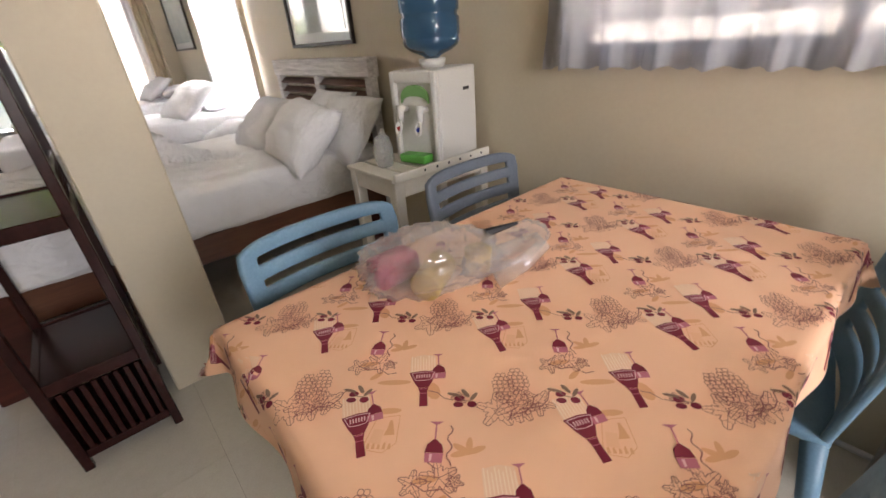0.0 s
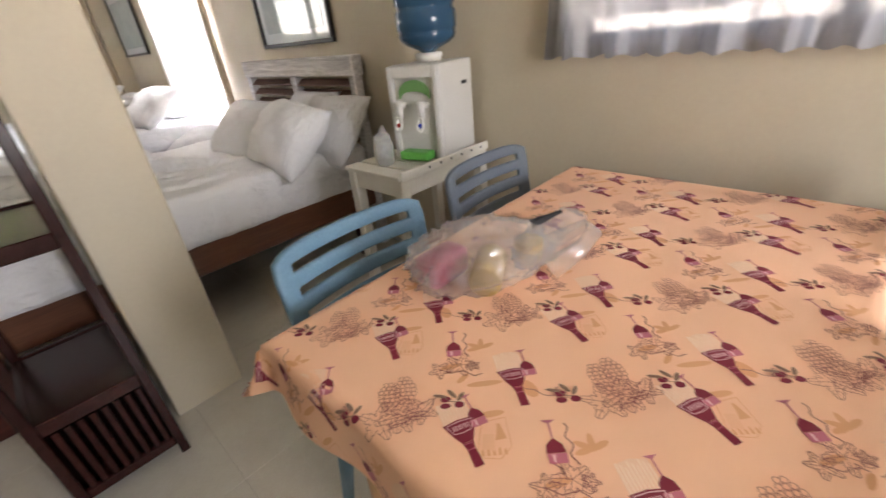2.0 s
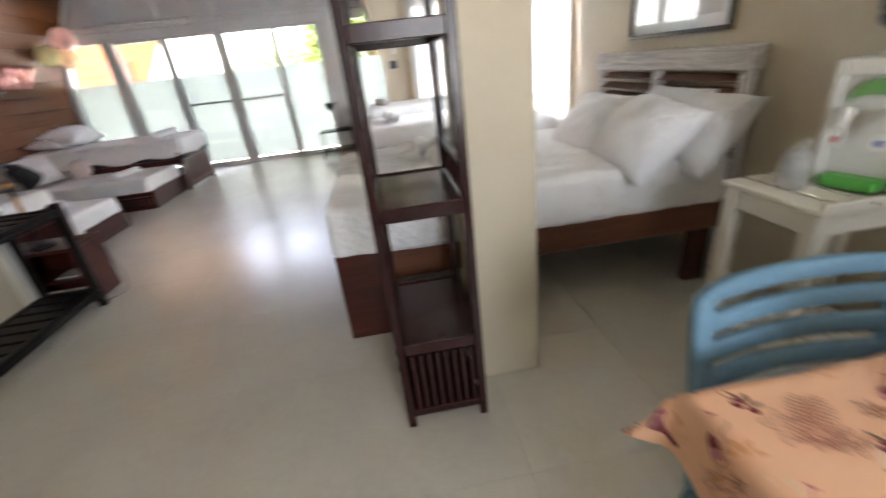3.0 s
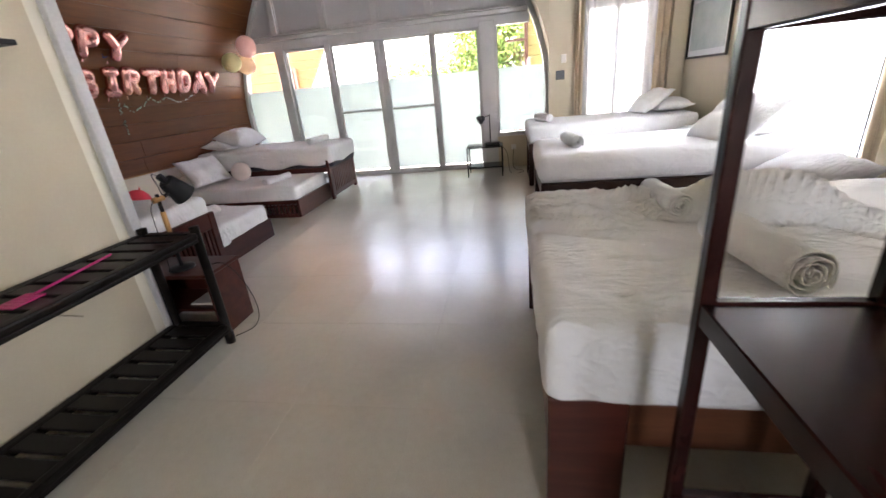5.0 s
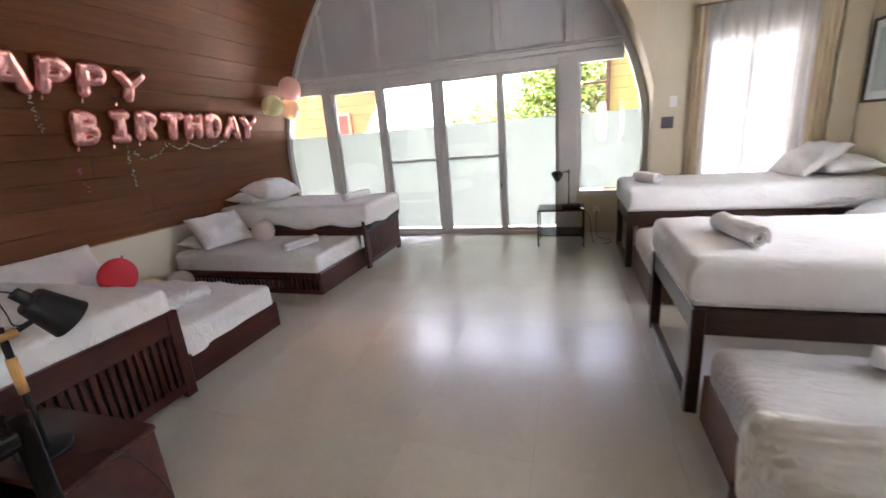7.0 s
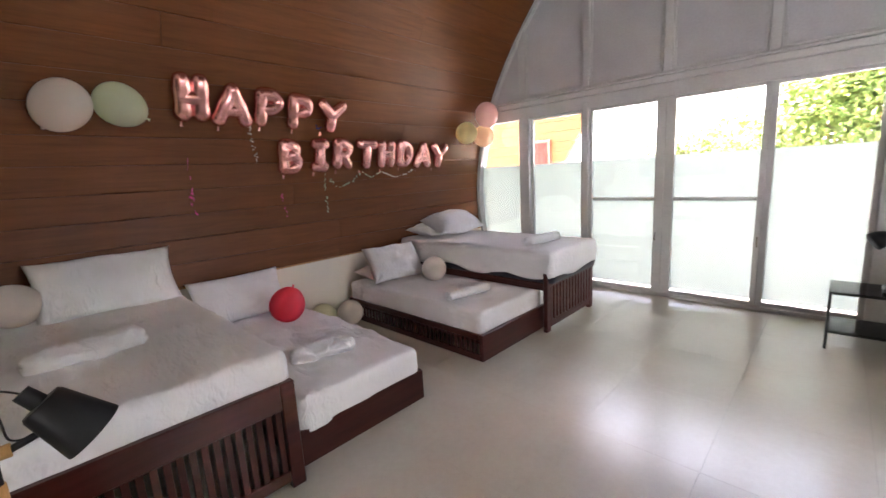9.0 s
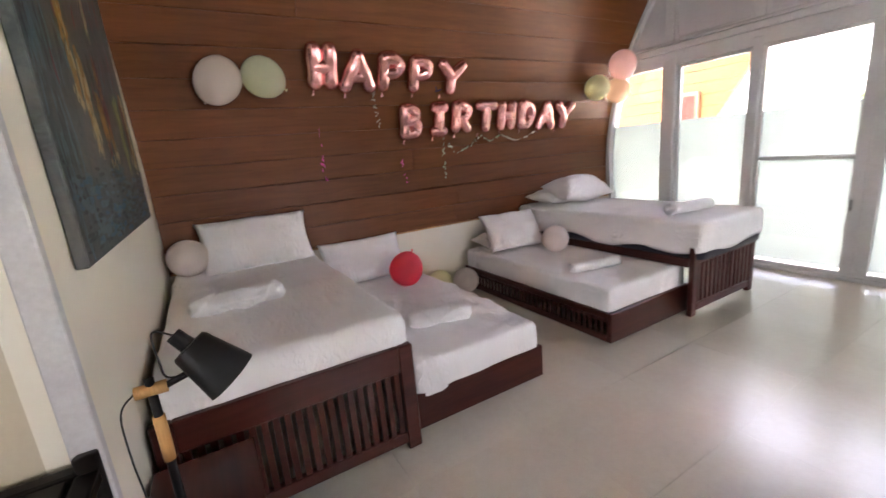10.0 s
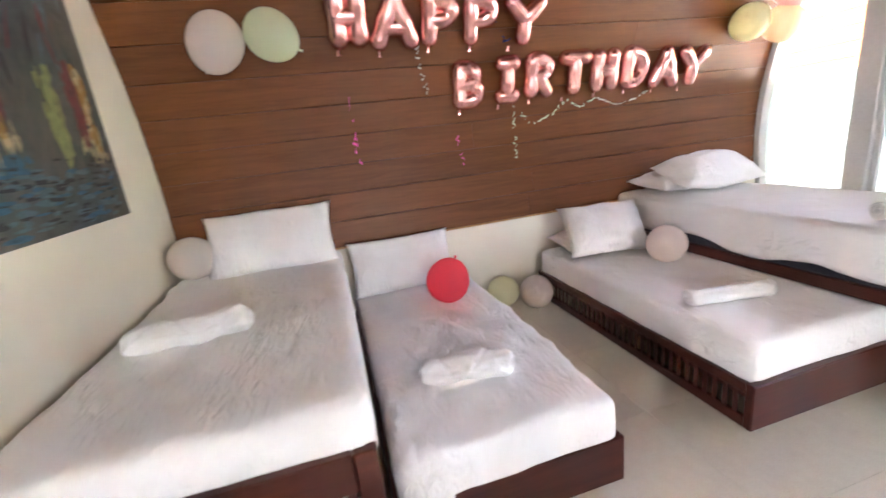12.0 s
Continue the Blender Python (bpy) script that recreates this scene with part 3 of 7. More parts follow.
# sliding sashes: (left, right, stile widths, middle rail, depth)
for x0, x1, s0, s1, mid, dy in ((-4.69, -3.96, 0.035, 0.035, False, 0.03), (-3.88, -3.06, 0.04, 0.09, True, 0.0), (-3.06, -2.21, 0.09, 0.045, True, 0.008), (-2.21, -1.47, 0.05, 0.04, False, 0.03)):
    sash = bar("sash", (x0, Y0 + dy, 0.035), (x0 + s0, Y0 + dy + 0.04, 2.12), None, 0.004, "white painted sliding sash")

    def sub(name, lo, hi, mat=None, label=""):
        bm = nb()
        box(bm, lo, hi, 0.004)
        ob = part(name, bm, mat or M["white_trim"], sash, label)
        return ob
    sub("stile", (x1 - s1, Y0 + dy, 0.035), (x1, Y0 + dy + 0.04, 2.12))
    sub("rail", (x0 + s0, Y0 + dy + 0.002, 0.035), (x1 - s1, Y0 + dy + 0.038, 0.075))
    sub("rail", (x0 + s0, Y0 + dy + 0.002, 2.09), (x1 - s1, Y0 + dy + 0.038, 2.12))
    if mid:
        sub("rail", (x0 + s0, Y0 + dy - 0.004, 1.062), (x1 - s1, Y0 + dy + 0.038, 1.092))
        sub("catch", (x1 - s1 + 0.02, Y0 + dy - 0.035, 0.62), (x1 - s1 + 0.034, Y0 + dy - 0.004, 0.72), M["chrome"], "small metal catch")
    bm = nb()
    box(bm, (x0 + s0 - 0.005, Y0 + dy + 0.016, 0.07), (x1 - s1 + 0.005, Y0 + dy + 0.020, 2.095))
    pane = part("pane", bm, M["glass"], sash, "clear glass pane")
    pane.visible_shadow = False
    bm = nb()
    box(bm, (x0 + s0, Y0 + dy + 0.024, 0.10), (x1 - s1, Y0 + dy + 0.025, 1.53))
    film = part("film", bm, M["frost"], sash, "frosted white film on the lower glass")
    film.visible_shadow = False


def arched(name, x0, x1, z0, z1, side, y0, y1, mat, inset=0.0, parent=None, label=""):
    """A flat piece with one edge following the vault: side -1 is the west edge."""
    bm = nb()
    n = 14
    front, back = [], []
    for k in range(n + 1):
        z = z0 + (z1 - z0) * k / n
        e = MID + side * (arch(z) - inset)
        front.append((e, z))
    inner = x1 if side < 0 else x0
    rows = [[bm.verts.new((e, y, z)), bm.verts.new((inner, y, z))] for y in (y0, y1) for e, z in front]
    a, b = rows[:n + 1], rows[n + 1:]
    for i in range(n):
        bm.faces.new((a[i][0], a[i][1], a[i + 1][1], a[i + 1][0]))
        bm.faces.new((b[i][0], b[i + 1][0], b[i + 1][1], b[i][1]))
        bm.faces.new((a[i][0], a[i + 1][0], b[i + 1][0], b[i][0]))
        bm.faces.new((a[i][1], b[i][1], b[i + 1][1], a[i + 1][1]))
    bm.faces.new((a[0][0], b[0][0], b[0][1], a[0][1]))
    bm.faces.new((a[n][0], a[n][1], b[n][1], b[n][0]))
    return part(name, bm, mat, parent or window_end, label)


for side, x0, x1, zb in ((-1, -5.6, -4.84, 0.05), (1, -1.24, -0.4, 0.56)):
    p = arched("pane", x0, x1, zb, 2.12, side, Y0 + 0.03, Y0 + 0.034, M["glass"], 0.05, None, "clear glass pane with a curved edge")
    p.visible_shadow = False
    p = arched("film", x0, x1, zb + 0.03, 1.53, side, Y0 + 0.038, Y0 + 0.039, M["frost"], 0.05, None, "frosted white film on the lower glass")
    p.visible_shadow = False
bar("sill", (-1.24, Y0 - 0.025, 0.50), (-0.42, Y1, 0.56), None, 0.006)
bar("window_frame", (-1.24, Y0 - 0.005, 0.56), (-1.20, Y1 - 0.02, 2.12), None, 0.004)
bm = nb()
box(bm, (-1.24, Y0 + 0.002, 0), (-0.3, Y1 + 0.02, 0.50))
part("knee_wall", bm, M["wall"], window_end, "beige wall below the side window")
# curved white edge trim on both sides
for side in (-1, 1):
    bm = nb()
    zs = [0.05 + 0.12 * i for i in range(31)]
    for a, b in zip(zs, zs[1:]):
        p = [(MID + side * (arch(a) - 0.05), a), (MID + side * (arch(b) - 0.05), b), (MID + side * (arch(b) + 0.025), b), (MID + side * (arch(a) + 0.025), a)]
        v = [bm.verts.new((x, y, z)) for y in (Y0 - 0.045, Y1) for x, z in p]
        for q in ((0, 1, 5, 4), (1, 2, 6, 5), (2, 3, 7, 6), (3, 0, 4, 7), (0, 3, 2, 1), (4, 5, 6, 7)):
            bm.faces.new([v[i] for i in q])
    bmesh.ops.remove_doubles(bm, verts=bm.verts, dist=1e-5)
    part("arch_trim", bm, M["white_trim"], window_end, "white trim along the curved edge")
# flat panels with mouldings above the beam
bm = nb()
n = 26
rowf, rowb = [], []
for k in range(n + 1):
    z = 2.36 + (4.86 - 2.36) * k / n
    e = arch(z)
    rowf.append((bm.verts.new((MID - e, Y0 + 0.02, z)), bm.verts.new((MID + e, Y0 + 0.02, z))))
    rowb.append((bm.verts.new((MID - e, Y1 + 0.02, z)), bm.verts.new((MID + e, Y1 + 0.02, z))))
for i in range(n):
    bm.faces.new((rowf[i][0], rowf[i][1], rowf[i + 1][1], rowf[i + 1][0]))
    bm.faces.new((rowb[i][0], rowb[i + 1][0], rowb[i + 1][1], rowb[i][1]))
part("gable_panel", bm, M["panel"], window_end, "flat white panels above the doors")
for x in (-4.77, -3.92, -3.06, -2.21, -1.35):
    top = 2.36
    while arch(top) > abs(x - MID) + 0.02 and top < 4.8:
        top += 0.02
    bar("batten", (x - 0.045, Y0 - 0.02, 2.36), (x + 0.045, Y0 + 0.018, top - 0.02), None, 0.008)
    for s in (-1, 1):
        bar("moulding", (x + s * 0.058 - 0.012, Y0 - 0.002, 2.375), (x + s * 0.058 + 0.012, Y0 + 0.018, top - 0.06), None, 0.004)
for x0, x1 in ((-4.7, -3.99), (-3.85, -3.13), (-2.99, -2.28), (-2.14, -1.42)):
    bar("moulding", (x0, Y0 - 0.002, 2.372), (x1, Y0 + 0.018, 2.396), None, 0.004)


# ---- other windows and curtains ----
def curtain(name, p0, p1, z0, z1, depth, waves, mat, label, hem=0.0, seed=0, flare=0.0, category="curtain", ruffle=0.0):
    bm = nb()
    p0, p1 = Vector((*p0, 0)), Vector((*p1, 0))
    d = p1 - p0
    nrm = Vector((-d.y, d.x, 0)).normalized()
    nu, nv = int(waves * 12), 16
    grid = []
    for j in range(nv + 1):
        v = j / nv
        z = z0 + (z1 - z0) * v
        row = []
        for i in range(nu + 1):
            u = i / nu
            ph = u * waves * 2 * math.pi
            off = depth * (0.65 * math.sin(ph + 1.7 * noise.noise(Vector((u * 6 + seed, v * 1.5, 0)))) + 0.5 * noise.noise(Vector((u * waves * 1.3, v * 2.0 + seed, 3))))
            off *= 0.35 + 0.65 * (1 - v) ** 0.5 if flare else 1.0
            zz = z
            if j < 2 and ruffle:
                off += ruffle * math.sin(ph * 3.1)
                zz += ruffle * 0.5 * math.sin(ph * 1.9)
            row.append(bm.verts.new(p0 + d * u + nrm * off + Vector((0, 0, zz))))
        grid.append(row)
    for j in range(nv):
        for i in range(nu):
            bm.faces.new((grid[j][i], grid[j][i + 1], grid[j + 1][i + 1], grid[j + 1][i]))
    return solid(name, bm, mat, label, category, smooth=True)


def rod(p0, p1, r, label):
    ob = thing("curtain_rod", label, "curtain rod")
    bm = nb()
    tube(bm, [p0, p1], r, 12)
    part("bar", bm, M["steel"], ob, smooth=True)
    for p in (p0, p1):
        bm = nb()
        bmesh.ops.create_uvsphere(bm, u_segments=12, v_segments=8, radius=r * 1.9, matrix=Matrix.Translation(p))
        part("finial", bm, M["steel"], ob, smooth=True)
    return ob


curtain("curtain", (EAST - 0.06, 0.55), (EAST - 0.06, 2.29), 1.165, 2.2, 0.045, 11, M["lace"], "white lace kitchen curtain with a scalloped hem", seed=3, ruffle=0.012)
rod((EAST - 0.06, 0.5, 2.21), (EAST - 0.06, 2.34, 2.21), 0.008, "thin metal rod of the kitchen curtain")
curtain("curtain", (EAST - 0.09, 5.62), (EAST - 0.09, 7.08), 0.42, 2.42, 0.045, 9, M["curtain"], "white sheer curtain over the window between the beds", seed=8)
rod((EAST - 0.09, 5.5, 2.43), (EAST - 0.09, 7.2, 2.43), 0.012, "metal rod of the sheer curtain")
curtain("curtain", (-0.02, NORTH - 0.09), (0.88, NORTH - 0.09), 0.42, 2.42, 0.04, 7, M["end_curtain"], "white sheer curtain over the end window", seed=15)
rod((-0.12, NORTH - 0.09, 2.43), (1.0, NORTH - 0.09, 2.43), 0.012, "metal rod of the sheer curtain")
for x0, x1, s in ((-0.13, -0.03, 2), (0.89, 1.05, 5)):
    curtain("drape", (x0, NORTH - 0.07), (x1, NORTH - 0.07), 0.3, 2.42, 0.03, 2, M["beige_curtain"], "narrow beige drape beside the sheer curtain", seed=s)
for y0, y1, s in ((5.5, 5.62, 4), (7.08, 7.2, 7)):
    curtain("drape", (EAST - 0.07, y0), (EAST - 0.07, y1), 0.3, 2.42, 0.03, 2, M["beige_curtain"], "narrow beige drape beside the sheer curtain", seed=s)


def side_window(name, axis, at, a, b, z0, z1, label):
    w = tagged(new(name), label, "", "", "structure")

    def piece(nm, u0, u1, za, zb, d0, d1, mat):
        bm = nb()
        lo, hi = ((at + d0, u0, za), (at + d1, u1, zb)) if axis == "x" else ((u0, at + d0, za), (u1, at + d1, zb))
        box(bm, lo, hi, 0.004 if nm != "pane" else 0)
        return part(nm, bm, mat, w)
    piece("window_frame", a, a + 0.05, z0, z1, 0.06, 0.11, M["white_trim"])
    piece("window_frame", b - 0.05, b, z0, z1, 0.06, 0.11, M["white_trim"])
    piece("window_frame", a + 0.05, b - 0.05, z0, z0 + 0.05, 0.06, 0.11, M["white_trim"])
    piece("window_frame", a + 0.05, b - 0.05, z1 - 0.05, z1, 0.06, 0.11, M["white_trim"])
    c = (a + b) / 2
    piece("mullion", c - 0.025, c + 0.025, z0 + 0.05, z1 - 0.05, 0.065, 0.105, M["white_trim"])
    for u0, u1 in ((a + 0.05, c - 0.025), (c + 0.025, b - 0.05)):
        piece("pane", u0, u1, z0 + 0.05, z1 - 0.05, 0.084, 0.088, M["glass"]).visible_shadow = False


side_window("window_2", "x", EAST, 0.62, 2.22, 1.19, 2.15, "kitchen window behind a lace curtain")
side_window("window_3", "x", EAST, 5.72, 6.98, 0.55, 2.3, "window behind a sheer curtain")
side_window("window_4", "y", NORTH, 0.02, 0.85, 0.6, 2.18, "window behind a sheer curtain")
# this window is never in view; it and its lamp are added as fill
side_window("window_added_south", "y", -0.95, -0.45, 0.5, 0.85, 2.2, "unseen window added behind the dining corner to let in fill light")
window_light("window_light_south", 0.02, -0.93, 1.52, 0, 0.85, 1.25, 3.0)
window_light("window_light_kitchen", EAST + 0.14, 1.42, 1.66, 90, 1.5, 0.9, 0.3)
window_light("window_light_beds", EAST + 0.14, 6.35, 1.42, 90, 1.2, 1.7, 17)
window_light("window_light_end", 0.435, NORTH + 0.14, 1.39, 180, 0.78, 1.5, 0.25)

# ---- outside ----
M["ground"] = mottled("pale_concrete", (0.32, 0.31, 0.28), (0.42, 0.41, 0.37), (0.7, 0.9), 0.8, 30, 0.2)
M["ochre"] = wood("ochre_boards", (0.115, 0.045, 0.006), (0.155, 0.064, 0.010), (0.5, 0.7), "x", 0.1)
M["lime_board"] = wood("yellow_green_boards", (0.11, 0.093, 0.02), (0.15, 0.127, 0.034), (0.5, 0.7), "x", 0.1)
M["leaf"] = mottled("leaves", (0.075, 0.125, 0.02), (0.15, 0.21, 0.04), (0.4, 0.6), 2.0, 40, 0.1)
_b = M["leaf"].node_tree.nodes["Principled BSDF"]
_b.inputs["Transmission Weight"].default_value = 0.0
_b.inputs["Subsurface Weight"].default_value = 0.2
M["bark"] = mottled("bark", (0.08, 0.06, 0.04), (0.13, 0.10, 0.07), (0.8, 0.95), 8, 60, 0.6)
bm = nb()
v = [bm.verts.new(p) for p in ((-2500, -2500, -0.2), (2500, -2500, -0.2), (2500, 2500, -0.2), (-2500, 2500, -0.2))]
bm.faces.new(v)
structure("ground", bm, M["ground"], "pale concrete ground outside")
bm = nb()
box(bm, (-7, DOORS + 0.02, -0.19), (1.5, 12.2, -0.04), 0.01)
structure("pavement", bm, M["ground"], "pale concrete terrace outside the doors")
cabin = thing("cabin", "neighbouring cabin clad in ochre boards with a small red window", "cabin")
for i in range(22):
    z = 0.0 + 0.2 * i

    def edge(h):
        return -6.7 + 0.6 * h if h < 3 else -4.9 - 0.5 * (h - 3)
    bm = nb()
    v = [bm.verts.new((x, y, zz)) for y in (12.5, 12.62) for x, zz in ((-11, z), (edge(z), z), (edge(z + 0.195), z + 0.195), (-11, z + 0.195))]
    for q in ((0, 1, 2, 3), (7, 6, 5, 4), (0, 4, 5, 1), (1, 5, 6, 2), (2, 6, 7, 3), (3, 7, 4, 0)):
        bm.faces.new([v[k] for k in q])
    part("board", bm, M["ochre"], cabin)
bm = nb()
box(bm, (-11, 12.64, -0.2), (-7.2, 13.2, 4.6))
part("wall", bm, M["ochre"], cabin)
bm = nb()
box(bm, (-6.48, 12.44, 1.5), (-6.02, 12.51, 2.06), 0.01)
w = part("window", bm, M["slat_red"], cabin, "red-brown window frame")
bm = nb()
box(bm, (-6.42, 12.43, 1.56), (-6.08, 12.438, 2.0))
part("shutter", bm, M["mahogany"], w, "red-brown shutter")
cabin2 = thing("cabin", "yellow cabin side with dark posts beyond the side window", "cabin")
for i in range(16):
    bm = nb()
    box(bm, (-0.62, 12.5, -0.2 + 0.2 * i), (0.4, 12.6, -0.006 + 0.2 * i), 0.004)
    part("board", bm, M["lime_board"], cabin2)
for lo, hi in (((-0.70, 12.42, -0.2), (-0.62, 12.5, 4)), ((-1.1, 12.43, 2.1), (-0.70, 12.47, 2.15)), ((-1.1, 12.43, 2.62), (-0.70, 12.47, 2.68))):
    bm = nb()
    box(bm, lo, hi, 0.004)
    part("post", bm, M["bed_dark"], cabin2)


def tree(x, y, h, spread, n, seed, low):
    rnd = random.Random(seed)
    t = thing("tree", "leafy green tree beyond the terrace", "tree", "trees outside")
    bm = nb()
    limbs = []
    pts = [Vector((x, y, -0.2)), Vector((x + 0.1, y, h * 0.35)), Vector((x - 0.05, y + 0.1, h * 0.7)), Vector((x, y, h))]
    tube(bm, pts, [0.16, 0.12, 0.07, 0.02], 8)
    for k in range(9):
        a = rnd.uniform(0, 6.28)
        s = pts[1].lerp(pts[2], rnd.random())
        e = s + Vector((math.cos(a) * spread * rnd.uniform(0.5, 0.9), math.sin(a) * spread * 0.6, rnd.uniform(0.2, h * 0.4)))
        tube(bm, [s, s.lerp(e, 0.5) + Vector((0, 0, 0.15)), e], [0.05, 0.03, 0.012], 6)
        limbs.append((s, e))
    part("trunk", bm, M["bark"], t, smooth=True)
    verts, faces = [], []
    for k in range(n // 40):
        s, e = rnd.choice(limbs)
        c = s.lerp(e, rnd.uniform(0.3, 1.15)) + Vector([rnd.gauss(0, spread * 0.2) for _ in range(3)])
        if c.z < low:
            c.z = low + rnd.random() * 0.5
        for _ in range(40):
            p = c + Vector([rnd.gauss(0, 0.2) for _ in range(3)])
            q = Euler((rnd.uniform(-1, 1), rnd.uniform(-1, 1), rnd.uniform(0, 6.28))).to_matrix()
            l, wd = rnd.uniform(0.07, 0.15), rnd.uniform(0.03, 0.05)
            b = len(verts)
            verts += [p + q @ Vector(o) for o in ((0, 0, 0), (l * 0.5, wd, 0.01), (l, 0, -0.02), (l * 0.5, -wd, 0.01))]
            faces.append((b, b + 1, b + 2, b + 3))
    me = bpy.data.meshes.new("crown")
    me.from_pydata([tuple(p) for p in verts], [], faces)
    me.materials.append(M["leaf"])
    ob = new("crown", me)
    ob.parent = t


# added emissive wall: its glow hides the sky texture's dark band at the horizon
M["horizon_glow"] = material("glowing_horizon_sheet", (0.75, 0.78, 0.76), 0.9)[0]
_b = M["horizon_glow"].node_tree.nodes["Principled BSDF"]
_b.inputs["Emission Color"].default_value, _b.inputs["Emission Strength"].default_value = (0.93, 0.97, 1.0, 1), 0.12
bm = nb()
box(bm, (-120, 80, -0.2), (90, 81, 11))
structure("backdrop", bm, M["horizon_glow"], "glowing pale sheet added to cover the sky's dark horizon")
tree(-2.4, 16.5, 3.6, 1.5, 9000, 4, 1.0)
tree(-0.8, 16.0, 3.8, 1.4, 8000, 9, 1.0)
tree(-4.4, 17.5, 2.2, 1.3, 4500, 14, 0.6)


# ---- beds ----
def foot_panel(bed, x, y0, y1, z0, z1, n, mat, margin=0.07):
    """A slatted foot board in the plane x, 4 cm thick, on two stiles that reach the floor."""
    t = 0.04
    for a, b in ((y0, y0 + margin), (y1 - margin, y1)):
        bm = nb()
        box(bm, (x, a, 0), (x + t, b, z1), 0.005)
        part("post", bm, mat, bed)
    bm = nb()
    box(bm, (x + 0.002, y0 + margin, z1 - 0.13), (x + t - 0.002, y1 - margin, z1), 0.004)
    part("top_rail", bm, mat, bed)
    bm = nb()
    box(bm, (x + 0.002, y0 + margin, 0.04), (x + t - 0.002, y1 - margin, 0.10), 0.004)
    part("bottom_rail", bm, mat, bed)
    w = (y1 - y0 - 2 * margin) / n
    sl = nb()
    box(sl, (-0.013, -w * 0.31, 0), (0.013, w * 0.31, z1 - 0.23), 0.002)
    me = mesh_of("slat", sl, mat)
    for i in range(n):
        s = new("slat", me)
        s.parent = bed
        s.location = (x + t / 2, y0 + margin + (i + 0.5) * w, 0.10)


def side_slats(bed, x0, x1, y, z0, z1, n, mat):
    me = None
    for i in range(n):
        if me is None:
            b = nb()
            box(b, (-0.012, 0, z0), (0.012, 0.008, z1), 0.002)
            me = mesh_of("slat", b, mat)
        s = new("slat", me)
        s.parent = bed
        s.location = (x0 + (i + 0.5) * (x1 - x0) / n, y, 0)


def creases(seed, amount=0.012, ax=1.0, ay=0.5):
    """Random soft creases for a sheet."""
    def fold(p, q):
        n1 = noise.noise(Vector((p.x * 2.1 + seed, p.y * 2.1, seed)))
        a, b = ax * p.x - ay * p.y, ay * p.x + ax * p.y
        r1 = 1 - 2 * abs(noise.noise(Vector((a * 2.6 + seed, b * 8 + 2.4 * n1, seed))))
        r2 = 1 - 2 * abs(noise.noise(Vector((a * 9 + 2 * n1, b * 3.0 + seed, seed + 4))))
        patch = max(0.0, min(1.0, 0.55 + 1.6 * noise.noise(Vector((p.x * 1.5, p.y * 1.5 + seed, 9.0)))))
        k = amount * (patch * max(0, r1) + 0.7 * patch * max(0, r2)) + 0.4 * amount * n1
        return k if q.z > 0.5 else 0.5 * k
    return fold


def mattress(lo, hi, label, r=0.05, step=0.035, wave=0.006, seed=0.0, fold=None, mat=None, group="mattresses"):
    t = thing("mattress", label, "mattress", group)
    bm = nb()
    box(bm, (lo[0] + 0.02, lo[1] + 0.02, lo[2]), (hi[0] - 0.02, hi[1] - 0.02, lo[2] + 0.06), 0.01)
    part("mattress_body", bm, M["shaded_sheet_and_ticking"], t, "grey-white mattress ticking")
    part("sheet", soft_box((lo[0], lo[1], lo[2] + 0.006), hi, r, step, wave, seed, fold), mat or M["sheet"], t, smooth=True)
    return t


def rails(bed, x0, x1, y0, y1, z0, z1, mat):
    for a in (y0, y1 - 0.03):
        bm = nb()
        box(bm, (x0, a, z0), (x1, a + 0.03, z1), 0.004)
        part("side_rail", bm, mat, bed)
    bm = nb()
    box(bm, (x0, y0 + 0.03, z1 - 0.04), (x1, y1 - 0.03, z1 - 0.02))
    part("base_board", bm, mat, bed)


def two_part_mattress(lo, hi, fold):
    """A dark mattress whose white sheet ends in an uneven hem above its lower edge."""
    t = thing("mattress", "dark mattress under a loose white sheet with uneven hem", "mattress", "mattresses")
    part("mattress_body", soft_box((lo[0] + 0.01, lo[1] + 0.01, lo[2]), (hi[0] - 0.01, hi[1] - 0.01, hi[2] - 0.02), 0.04, 0.06, 0.0), M["navy"], t, "dark navy mattress side", True)
    bm = soft_box((lo[0], lo[1], lo[2] + 0.015), hi, 0.055, 0.026, 0.005, 2.0, fold)
    for v in bm.verts:
        f = (hi[2] - v.co.z) / (hi[2] - lo[2])
        if f > 0.35:
            v.co.z += (f - 0.35) * (0.05 + 0.10 * noise.noise(Vector((v.co.x * 2.6, v.co.y * 2.6, 1.0))))
    part("sheet", bm, M["sheet"], t, "white sheet with an uneven hem", True)
    return t


M["navy"] = cloth("dark_navy_ticking", (0.03, 0.03, 0.045), 0.9, 500, 0.2)

